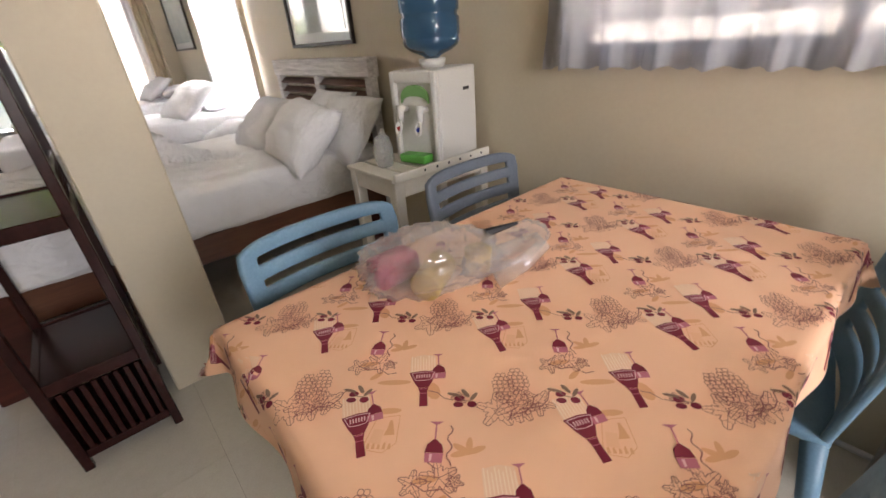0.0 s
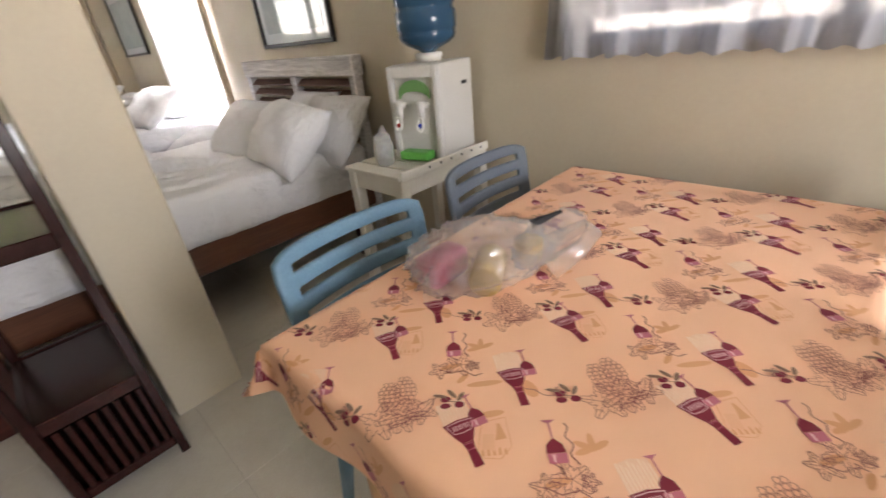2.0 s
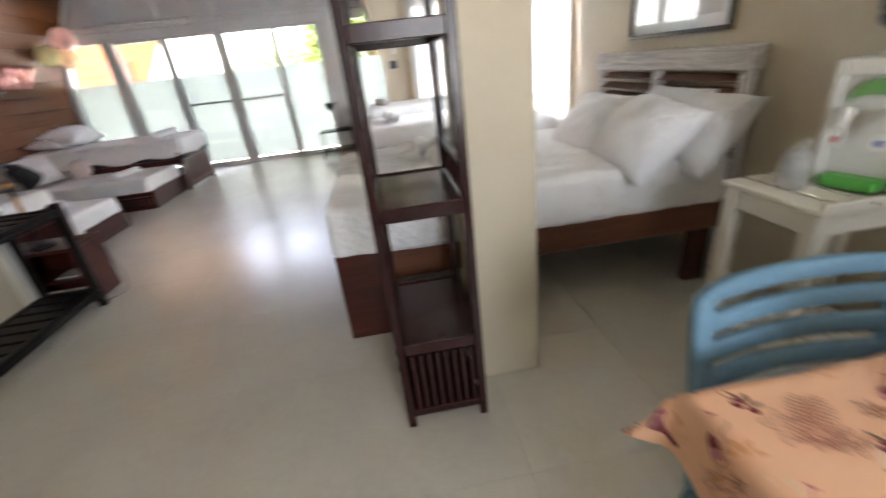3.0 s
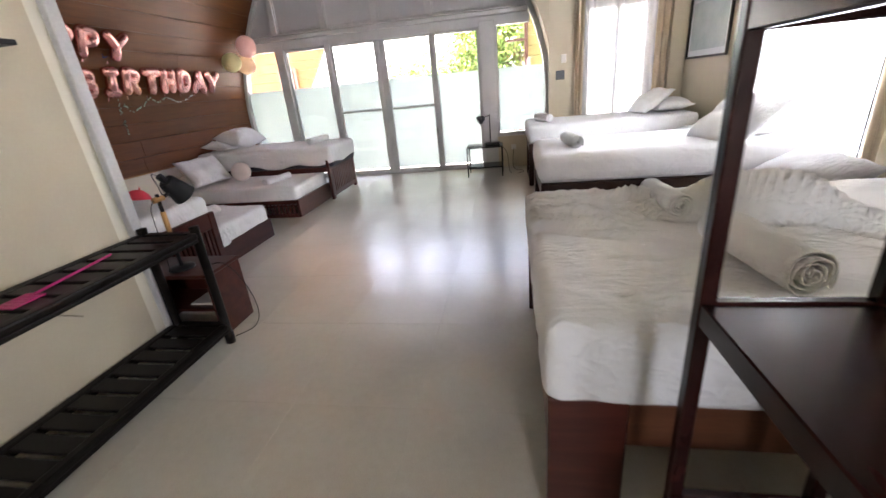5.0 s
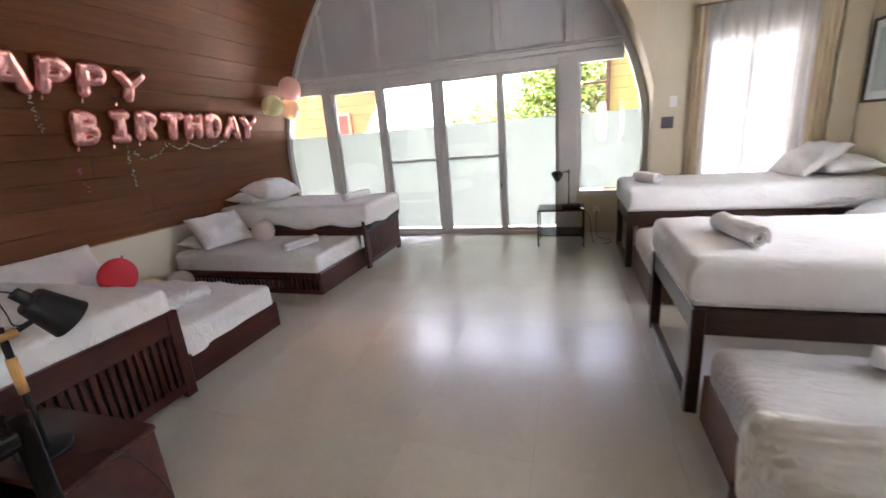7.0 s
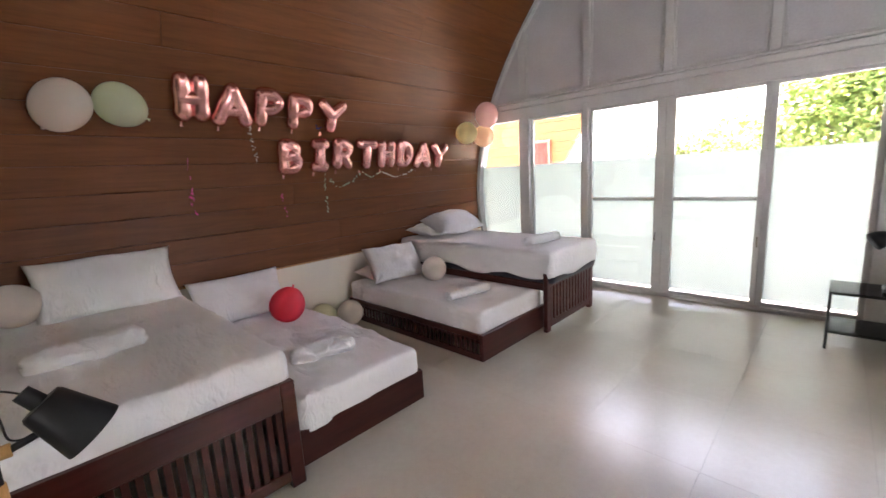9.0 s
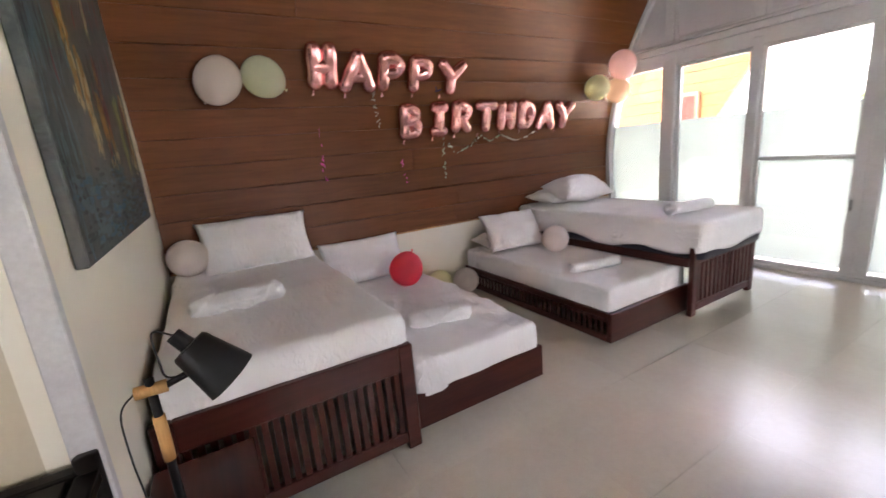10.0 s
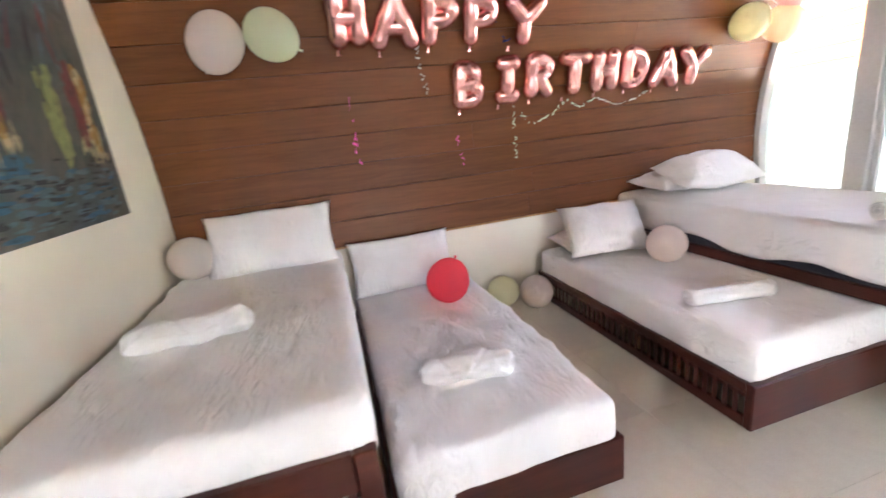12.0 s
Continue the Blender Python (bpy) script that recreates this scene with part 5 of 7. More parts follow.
# white slatted stand
stand = thing("side_stand", "white painted slatted wooden stand holding the water dispenser", "stand")
for x, y in ((0.64, 2.60), (1.16, 2.60), (0.64, 2.92), (1.16, 2.92)):
    bm = nb()
    box(bm, (x, y, 0), (x + 0.05, y + 0.05, 0.775), 0.004)
    part("leg", bm, M["white_wood"], stand)
for y in (2.604, 2.93):
    bm = nb()
    box(bm, (0.69, y, 0.70), (1.16, y + 0.035, 0.772), 0.003)
    part("apron", bm, M["white_wood"], stand)
for x in (0.645, 1.165):
    bm = nb()
    box(bm, (x, 2.65, 0.70), (x + 0.035, 2.92, 0.772), 0.003)
    part("apron", bm, M["white_wood"], stand)
for k in range(6):
    bm = nb()
    box(bm, (0.63 + k * 0.098, 2.60, 0.776), (0.63 + k * 0.098 + 0.082, 2.975, 0.794), 0.003)
    part("slat", bm, M["white_wood"], stand)
bm = nb()
box(bm, (0.64, 2.588, 0.776), (1.21, 2.599, 0.815), 0.003)
part("edge_strip", bm, M["white_wood"], stand, "white edge strip with dark holes")
for k in range(6):
    bm = nb()
    tube(bm, [(0.80 + k * 0.07, 2.5875, 0.797), (0.80 + k * 0.07, 2.592, 0.797)], 0.006, 10)
    part("hole", bm, M["black_plastic"], stand)
for k in range(5):
    bm = nb()
    box(bm, (0.69 + k * 0.096, 2.62, 0.18), (0.69 + k * 0.096 + 0.08, 2.95, 0.195), 0.003)
    part("slat", bm, M["white_wood"], stand)

# water dispenser: its front looks towards -x
disp = thing("water_dispenser", "white tabletop water dispenser with green panel and blue bottle", "water dispenser")
DX0, DX1, DY0, DY1, DZ0, DZ1 = 0.868, 1.178, 2.625, 2.885, 0.795, 1.188
bm = nb()
box(bm, (DX0 + 0.02, DY0, DZ0), (DX1, DY1, DZ1), 0.012, 2)
part("body", bm, M["appliance"], disp)
fm = nb()
box(fm, (DX0 - 0.004, DY0 + 0.004, DZ0), (DX0 + 0.02, DY0 + 0.03, DZ1 - 0.003), 0.008, 2)
box(fm, (DX0 - 0.004, DY1 - 0.03, DZ0), (DX0 + 0.02, DY1 - 0.004, DZ1 - 0.003), 0.008, 2)
box(fm, (DX0 - 0.004, DY0 + 0.03, DZ1 - 0.05), (DX0 + 0.02, DY1 - 0.03, DZ1 - 0.003), 0.006, 2)
part("front_frame", fm, M["appliance"], disp)
cy = (DY0 + DY1) / 2
bm = nb()
ring = [(cy + 0.075 * math.cos(a), 1.075 + 0.055 * math.sin(a)) for a in [math.pi * k / 14 for k in range(15)]]
low = [(cy + 0.075 * math.cos(a), 1.055 + 0.030 * math.sin(a)) for a in [math.pi * k / 14 for k in range(15)]]
fr = [[bm.verts.new((x, y, z)) for y, z in ring + low[::-1]] for x in (DX0 + 0.004, DX0 + 0.019)]
bm.faces.new(fr[0])
bm.faces.new(fr[1][::-1])
for k in range(30):
    bm.faces.new((fr[0][k], fr[1][k], fr[1][(k + 1) % 30], fr[0][(k + 1) % 30]))
part("green_panel", bm, M["green_pale"], disp, "pale green curved panel")
bm = nb()
box(bm, (DX0 - 0.05, cy - 0.075, DZ0 + 0.005), (DX0 + 0.02, cy + 0.075, DZ0 + 0.045), 0.012, 2)
part("drip_tray", bm, M["green"], disp, "green drip tray")
for dy, dot in ((0.055, "red_dot"), (-0.055, "blue_dot")):
    bm = nb()
    tube(bm, [(DX0 + 0.019, cy + dy, 1.03), (DX0 - 0.03, cy + dy, 1.03)], 0.012, 10)
    tube(bm, [(DX0 - 0.03, cy + dy, 1.05), (DX0 - 0.034, cy + dy, 0.98)], [0.018, 0.012], 10)
    tap = part("tap", bm, M["white_plastic"], disp, smooth=True)
    bm = nb()
    loop = [(DX0 - 0.052 + 0.3 * 0.024 * math.cos(k * math.pi / 8), cy + dy + 0.015 * math.sin(k * math.pi / 8), 0.958 + 0.027 * math.cos(k * math.pi / 8)) for k in range(17)]
    tube(bm, loop, 0.0055, 8)
    lever = part("lever", bm, M["white_plastic"], tap, smooth=True)
    bm = nb()
    tube(bm, [(DX0 - 0.046, cy + dy, 0.955), (DX0 - 0.054, cy + dy, 0.954)], [0.010, 0.010], 10)
    part("marker", bm, M[dot], tap)
bm = nb()
box(bm, (DX0 + 0.20, DY0 - 0.002, 1.085), (DX0 + 0.25, DY0 + 0.004, 1.10), 0.002)
part("grip", bm, M["black_plastic"], disp, "dark recessed grip")
bm = nb()
lathe(bm, [(0.05, 0), (0.06, 0.02), (0.06, 0.035)], 28, (DX0 + 0.16, cy, DZ1))
part("collar", bm, M["appliance"], disp, smooth=True)
turn_c = Vector(((DX0 + DX1) / 2, cy, 0))
disp.matrix_world = Matrix.Translation(turn_c) @ Matrix.Rotation(radians(13), 4, "Z") @ Matrix.Translation(-turn_c)
bottle = solid("water_bottle", lathe(nb(), [(0.03, 0.0), (0.045, 0.012), (0.09, 0.03), (0.118, 0.05), (0.125, 0.07), (0.122, 0.075), (0.122, 0.085), (0.128, 0.092), (0.128, 0.155), (0.120, 0.162), (0.120, 0.175), (0.128, 0.182), (0.128, 0.25), (0.120, 0.257), (0.120, 0.27), (0.128, 0.277), (0.128, 0.34), (0.122, 0.36), (0.09, 0.37)], 40), M["water"], "blue ribbed plastic water bottle upside down on the dispenser", "water bottle", "", pose(DX0 + 0.16, cy, DZ1 + 0.036), True)

# cups wrapped in clear plastic
cups = thing("wrapped_cups", "stack of clear plastic cups in a crumpled clear bag", "cups")
M["clear"] = see_through("clear_plastic", (0.9, 0.9, 0.88), 0.7, True)[0]
for k in range(4):
    bm = nb()
    lathe(bm, [(0.030, 0), (0.036, 0.06), (0.038, 0.062)], 18, (0.735, 2.80, 0.795 + 0.022 * k))
    part("cup", bm, M["clear"], cups, smooth=True)

# carrier bag with fruit
bagx, bagy = 0.215, 1.83
M["thin_plastic"], _nt, _c = see_through("thin_white_plastic", (0.92, 0.90, 0.88), 0.73, True)
bag = thing("plastic_bag", "thin translucent carrier bag holding packed food", "bag")


def bag_mesh(cx, cy_, lx, ly, h, rz, seed, crump):
    bm = nb()
    bmesh.ops.create_icosphere(bm, subdivisions=5, radius=1)
    for v in bm.verts:
        p = v.co.copy()
        n1 = noise.noise(p * 1.6 + Vector((seed, 0, 0)))
        ridge = 1 - 2 * abs(noise.noise(Vector((p.x * 2.2 + n1, p.y * 3.4 - p.x, p.z * 2.4 + seed))))
        fine_ = 1 - 2 * abs(noise.noise(Vector((p.x * 6 + seed, p.y * 5, p.z * 7 + n1))))
        s = 1 + 0.18 * n1 + crump * (0.45 * max(0, ridge) ** 2 + 0.24 * max(0, fine_) ** 3)
        z = max(p.z * s, -0.72) + 0.72
        v.co = Vector((p.x * s * lx, p.y * s * ly, z * h / 1.72))
    bmesh.ops.rotate(bm, verts=bm.verts, matrix=Matrix.Rotation(radians(rz), 3, "Z"), cent=(0, 0, 0))
    bmesh.ops.translate(bm, verts=bm.verts, vec=(cx, cy_, TZ + 0.004))
    return bm


bm = bag_mesh(0.735, 2.80, 0.037, 0.037, 0.135, 20, 9.0, 0.5)
bmesh.ops.translate(bm, verts=bm.verts, vec=(0, 0, 0.7915 - TZ))
tube(bm, [(0.735, 2.80, 0.90), (0.728, 2.79, 0.945), (0.718, 2.772, 0.962), (0.722, 2.755, 0.95)], [0.022, 0.009, 0.014, 0.004], 12, True, 0.6)
part("bag", bm, M["clear"], cups, "crumpled clear plastic bag", True)
part("sack", bag_mesh(0.225, 1.87, 0.145, 0.098, 0.108, -28, 1.0, 0.42), M["thin_plastic"], bag, smooth=True)
part("handle", bag_mesh(0.42, 1.80, 0.14, 0.05, 0.065, 2, 5.0, 0.3), M["thin_plastic"], bag, "crumpled bag handle", True)
bm = nb()
tr_ = [(0.30, 1.735, TZ + 0.02), (0.36, 1.70, TZ + 0.05), (0.41, 1.69, TZ + 0.075), (0.43, 1.72, TZ + 0.075), (0.40, 1.76, TZ + 0.05), (0.33, 1.79, TZ + 0.03)]
tube(bm, tr_, [0.026, 0.018, 0.015, 0.016, 0.02, 0.03], 12, True, 0.6)
part("handle", bm, M["thin_plastic"], bag, "crumpled bag handle", True)
M["bag_pink"] = mottled("crimson_wrapper", (0.26, 0.03, 0.07), (0.38, 0.06, 0.12), (0.4, 0.5), 18, 80, 0.2)
M["fruit"] = mottled("yellow_food_box", (0.32, 0.20, 0.06), (0.46, 0.31, 0.11), (0.8, 0.9), 20, 90, 0.2)
part("package", soft_box((0.105, 1.885, TZ + 0.008), (0.215, 1.95, TZ + 0.072), 0.012, 0.02, 0.004, 0.1), M["bag_pink"], bag, "crimson wrapped package", True)
bm = nb()
tube(bm, [(0.155, 1.80, TZ + 0.036), (0.157, 1.801, TZ + 0.036), (0.248, 1.851, TZ + 0.036), (0.25, 1.852, TZ + 0.036)], [0.031, 0.034, 0.034, 0.031], 24)
part("jar", bm, M["fruit"], bag, "pale yellow-brown jar lying on its side", True)
bm = nb()
lathe(bm, [(0.026, 0.006), (0.028, 0.01), (0.032, 0.062), (0.031, 0.066)], 20, (0.315, 1.80, TZ))
part("tub", bm, M["fruit"], bag, "small pale yellow tub", True)
bm = nb()
tube(bm, [(0.36, 1.82, TZ + 0.08), (0.44, 1.79, TZ + 0.088)], [0.012, 0.004], 8)
part("stem", bm, M["black_plastic"], bag, "dark stem end")

# steel bin
bin_ = thing("pedal_bin", "brushed steel bin with a domed lid beside the wall", "bin")
bx_, by_ = 1.075, 0.865
bm = nb()
lathe(bm, [(0.15, 0.0), (0.155, 0.012), (0.162, 0.55), (0.164, 0.555), (0.164, 0.635)], 40, (bx_, by_, 0))
part("body", bm, M["steel"], bin_, smooth=True)
bm = nb()
lathe(bm, [(0.166, 0.635), (0.170, 0.647), (0.168, 0.667), (0.15, 0.735), (0.125, 0.785), (0.06, 0.808), (0.01, 0.81)], 40, (bx_, by_, 0))
part("lid", bm, M["steel"], bin_, "polished domed lid", True)
bm = nb()
box(bm, (bx_ - 0.08, by_ - 0.05, 0.795), (bx_ + 0.06, by_ + 0.05, 0.816), 0.006)
part("flap", bm, M["white_plastic"], bin_, "pale lid plate")

# ---- open shelf by the column ----
sh = thing("open_shelf", "dark stained open wooden shelf with a slatted base by the column", "shelf")
SX0, SX1, SY0, SY1 = -0.68, -0.36, 2.835, 3.33
for x in (SX0, SX1 - 0.03):
    for y in (SY0, SY1 - 0.03):
        bm = nb()
        box(bm, (x, y, 0), (x + 0.03, y + 0.03, 1.98), 0.003)
        part("post", bm, M["shelf_wood"], sh)
for z in (0.37, 0.888, 1.395, 1.95):
    bm = nb()
    box(bm, (SX0 + 0.004, SY0 + 0.004, z), (SX1 - 0.004, SY1 - 0.004, z + 0.02), 0.002)
    part("shelf_board", bm, M["shelf_wood"], sh, "glossy dark shelf board")
    for lo, hi in (((SX0 + 0.03, SY0 + 0.002, z - 0.022), (SX1 - 0.03, SY0 + 0.026, z + 0.026)), ((SX0 + 0.03, SY1 - 0.026, z - 0.022), (SX1 - 0.03, SY1 - 0.002, z + 0.026)),
                   ((SX0 + 0.002, SY0 + 0.03, z - 0.022), (SX0 + 0.026, SY1 - 0.03, z + 0.026)), ((SX1 - 0.026, SY0 + 0.03, z - 0.022), (SX1 - 0.002, SY1 - 0.03, z + 0.026))):
        bm = nb()
        box(bm, lo, hi, 0.003)
        part("shelf_edge", bm, M["shelf_wood"], sh)
bm = nb()
box(bm, (SX0 + 0.03, SY0 + 0.003, 0.05), (SX1 - 0.03, SY0 + 0.025, 0.085), 0.003)
part("base_rail", bm, M["shelf_wood"], sh)
for k in range(8):
    bm = nb()
    x = SX0 + 0.045 + k * 0.0315
    box(bm, (x, SY0 + 0.006, 0.085), (x + 0.017, SY0 + 0.02, 0.34), 0.002)
    part("slat", bm, M["shelf_wood"], sh)
bm = nb()
box(bm, (SX0 + 0.008, SY0 + 0.03, 0.05), (SX0 + 0.02, SY1 - 0.03, 0.338), 0.002)
dr = part("door", bm, M["shelf_wood"], sh, "dark side door with chrome knobs")
for y, z in ((SY0 + 0.1, 0.30), (SY0 + 0.1, 0.22)):
    bm = nb()
    bmesh.ops.create_uvsphere(bm, u_segments=12, v_segments=8, radius=0.011, matrix=Matrix.Translation((SX0 - 0.012, y, z)))
    tube(bm, [(SX0 - 0.01, y, z), (SX0 + 0.01, y, z)], 0.004, 8)
    part("knob", bm, M["chrome"], dr, "chrome knob", True)
bm = nb()
box(bm, (SX0 + 0.03, SY1 - 0.02, 0.085), (SX1 - 0.03, SY1 - 0.01, 0.338))
box(bm, (SX1 - 0.02, SY0 + 0.03, 0.085), (SX1 - 0.01, SY1 - 0.03, 0.338))
part("base_panel", bm, M["shelf_wood"], sh)
bm = nb()
box(bm, (SX0 + 0.021, SY0 + 0.026, 0.052), (SX1 - 0.021, SY1 - 0.021, 0.07))
part("base_board", bm, M["shelf_wood"], sh)
bal = [(0.006, 0.0), (0.006, 0.012), (0.010, 0.02), (0.006, 0.03), (0.009, 0.045), (0.005, 0.06), (0.009, 0.075), (0.006, 0.09), (0.006, 0.1)]
bmesh_b = nb()
lathe(bmesh_b, bal, 10)
bal_me = mesh_of("baluster", bmesh_b, M["shelf_wood"], True)
for k in range(7):
    s = new("baluster", bal_me)
    s.parent = sh
    s.location = (SX1 - 0.014, SY0 + 0.07 + k * 0.058, 0.914)
bm = nb()
box(bm, (SX1 - 0.024, SY0 + 0.03, 1.014), (SX1 - 0.004, SY1 - 0.03, 1.043), 0.003)
part("gallery_rail", bm, M["shelf_wood"], sh)

# ---- slatted bench and what is by it ----
bench = thing("console_bench", "long black lacquered slatted console bench against the wall", "bench")
BX0, BX1, BY0, BY1 = -3.12, -2.725, 2.85, 4.475
for x in (BX0 + 0.03, BX1 - 0.03):
    for y in (BY0 + 0.03, BY1 - 0.03):
        bm = nb()
        tube(bm, [(x, y, 0), (x, y, 0.07), (x, y, 0.075), (x, y, 0.75)], [0.027, 0.03, 0.024, 0.026], 12)
        part("leg", bm, M["black_wood"], bench, smooth=True)
for z in (0.10, 0.685):
    for x in (BX0, BX1 - 0.05):
        bm = nb()
        box(bm, (x, BY0 + 0.05, z), (x + 0.05, BY1 - 0.05, z + 0.035), 0.01, 2)
        box(bm, (x + 0.008, BY0 + 0.05, z - 0.022), (x + 0.042, BY1 - 0.05, z - 0.002), 0.006, 2)
        part("long_rail", bm, M["black_wood"], bench, "moulded black rail")
    for y in (BY0 + 0.005, BY1 - 0.055):
        bm = nb()
        box(bm, (BX0 + 0.05, y, z), (BX1 - 0.05, y + 0.05, z + 0.033), 0.008, 2)
        part("end_rail", bm, M["black_wood"], bench)
    n = 13
    w = (BY1 - BY0 - 0.11) / n
    for k in range(n):
        bm = nb()
        box(bm, (BX0 + 0.05, BY0 + 0.055 + k * w + 0.013, z + 0.012), (BX1 - 0.05, BY0 + 0.055 + (k + 1) * w - 0.013, z + 0.03), 0.003)
        part("slat", bm, M["black_wood"], bench)
swat = thing("fly_swatter", "pink plastic fly swatter lying on the bench", "fly swatter")
bm = nb()
tube(bm, [(-2.97, 4.13, 0.723), (-2.90, 3.73, 0.723)], 0.006, 8)
part("handle", bm, M["magenta"], swat)
bm = nb()
for k in range(8):
    box(bm, (-2.945 + k * 0.013, 3.61, 0.7185), (-2.938 + k * 0.013, 3.73, 0.723))
for k in range(6):
    box(bm, (-2.945, 3.61 + k * 0.0228, 0.7225), (-2.847, 3.616 + k * 0.0228, 0.7245))
part("paddle", bm, M["magenta"], swat)
mat_ = solid("floor_mat", soft_box((-3.13, 1.85, 0.002), (-2.64, 2.37, 0.016), 0.006, 0.04, 0.002), M["purple_mat"], "small dark purple mat at the side opening", "mat", smooth=True)

# wall shelf with a router
ws = thing("wall_shelf", "thin black wall shelf on white brackets", "shelf")
bm = nb()
box(bm, (-3.148, 2.95, 1.64), (-2.93, 4.085, 1.66), 0.003)
part("board", bm, M["black_metal"], ws)
for y in (3.14, 3.93):
    bm = nb()
    box(bm, (-3.148, y, 1.50), (-3.14, y + 0.03, 1.639), 0.002)
    box(bm, (-3.14, y + 0.004, 1.627), (-2.98, y + 0.026, 1.639), 0.002)
    part("bracket", bm, M["white_plastic"], ws, "white metal bracket")
router = thing("router", "flat black router with a green light on the wall shelf", "router")
bm = nb()
box(bm, (-3.10, 3.42, 1.6605), (-2.97, 3.62, 1.69), 0.006)
part("case", bm, M["black_plastic"], router)
bm = nb()
box(bm, (-2.9705, 3.55, 1.666), (-2.968, 3.575, 1.674))
part("indicator", bm, M["led"], router, "glowing green indicator")
dvd = solid("media_box", box(nb(), (-3.10, 3.72, 1.6605), (-2.95, 3.92, 1.685), 0.005), M["black_plastic"], "flat black media box on the wall shelf", "media box")


def cable(name, pts, label, r=0.003, mat=None):
    pts = [Vector(p) for p in pts]
    fine = []
    for i in range(len(pts) - 1):
        a, b, c, d = pts[max(i - 1, 0)], pts[i], pts[i + 1], pts[min(i + 2, len(pts) - 1)]
        for k in range(8):
            t = k / 8
            fine.append(0.5 * ((2 * b) + (c - a) * t + (2 * a - 5 * b + 4 * c - d) * t * t + (3 * b - a - 3 * c + d) * t ** 3))
    fine.append(pts[-1])
    return solid(name, tube(nb(), fine, r, 6), mat or M["cord"], label, "cable", smooth=True)


cable("cable", [(-3.0, 3.5, 1.69), (-3.05, 3.4, 1.78), (-3.08, 3.25, 1.80), (-3.1, 3.2, 1.70), (-3.10, 3.15, 1.66)], "black cable lying on the wall shelf")
cable("cable", [(-3.145, 3.55, 1.63), (-3.145, 3.58, 1.50), (-3.145, 3.66, 1.47), (-3.145, 3.72, 1.52), (-3.145, 3.85, 1.53)], "thin cable hanging below the wall shelf", 0.0015, M["grey_plate"])
cable("cable", [(-3.144, 3.75, 0.62), (-3.144, 3.9, 0.52), (-3.144, 4.02, 0.44)], "thin dark cable on the wall under the bench", 0.002)

# nightstand and desk lamp
ns = thing("nightstand", "dark red wooden nightstand between bench and daybed", "nightstand")
NX0, NX1, NY0, NY1, NZ = -3.42, -2.82, 4.49, 4.80, 0.43
bm = nb()
box(bm, (NX0, NY0, NZ - 0.022), (NX1, NY1 + 0.005, NZ), 0.004)
part("top", bm, M["mahogany_x"], ns)
for lo, hi in (((NX0 + 0.005, NY0, 0), (NX0 + 0.025, NY1, NZ - 0.022)), ((NX1 - 0.025, NY0, 0), (NX1 - 0.005, NY1, NZ - 0.022))):
    bm = nb()
    box(bm, lo, hi, 0.004)
    part("side_panel", bm, M["mahogany_x"], ns)
bm = nb()
box(bm, (NX0 + 0.025, NY1 - 0.02, 0.02), (NX1 - 0.025, NY1 - 0.004, NZ - 0.022), 0.002)
part("back_panel", bm, M["mahogany_x"], ns)
bm = nb()
box(bm, (NX0 + 0.025, NY0 + 0.01, 0.18), (NX1 - 0.025, NY1 - 0.02, 0.198), 0.002)
part("shelf", bm, M["mahogany_x"], ns)
box_ = solid("paper_card", box(nb(), (-3.05, 4.55, 0.1985), (-2.90, 4.70, 0.21), 0.002), M["white_plastic"], "white card lying in the nightstand", "card")

lamp = thing("desk_lamp", "black desk lamp with a wooden stem and tilted metal shade", "lamp", "", pose(-0.015, -0.008, -0.03))
LX, LY = -3.06, 4.615
bm = nb()
lathe(bm, [(0.075, 0), (0.075, 0.012), (0.07, 0.018), (0.012, 0.022)], 32, (LX, LY, NZ + 0.03))
part("base", bm, M["black_metal"], lamp, smooth=True)
bm = nb()
tube(bm, [(LX, LY, NZ + 0.02), (LX, LY, 0.935)], 0.011, 12)
part("stem", bm, M["black_metal"], lamp, smooth=True)
bm = nb()
tube(bm, [(LX, LY, 0.70), (LX, LY, 0.83)], 0.0145, 14)
part("stem_sleeve", bm, M["lamp_wood"], lamp, "pale turned wood sleeve", True)
bm = nb()
tube(bm, [(LX, LY - 0.035, 0.905), (LX, LY + 0.035, 0.905)], 0.0165, 12)
part("joint_block", bm, M["lamp_wood"], lamp, "pale wooden joint", True)
bm = nb()
tube(bm, [(LX, LY + 0.03, 0.905), (LX + 0.004, LY + 0.11, 0.93)], 0.009, 10)
bmesh.ops.create_uvsphere(bm, u_segments=12, v_segments=8, radius=0.02, matrix=Matrix.Translation((LX + 0.004, LY + 0.105, 0.925)))
part("arm", bm, M["black_metal"], lamp, smooth=True)
axis = Vector((0.12, 0.40, -0.52)).normalized()
c0 = Vector((LX + 0.0, LY + 0.115, 0.97))
bm = nb()
outer = [(-0.075, 0.02), (-0.03, 0.022), (-0.028, 0.045), (-0.02, 0.05), (0.11, 0.072)]
pts = [c0 + axis * d for d, r in outer] + [c0 + axis * 0.108, c0 + axis * -0.015]
tube(bm, pts, [r for d, r in outer] + [0.069, 0.047], 28)
shade = part("shade", bm, M["black_metal"], lamp, "matt black flared metal shade", True)
m = shade.modifiers.new("edges", "EDGE_SPLIT")
m.split_angle = radians(40)
low = Vector((-0.015, -0.008, -0.03))
cable("cable", [low + c0 + axis * -0.072, low + c0 + axis * -0.095 + Vector((0, -0.03, 0.0)), low + c0 + Vector((0, -0.085, 0.0)), low + c0 + Vector((0, -0.075, -0.045)), low + c0 + Vector((0, -0.02, -0.05))], "thin black loop of lamp cord", 0.0025)
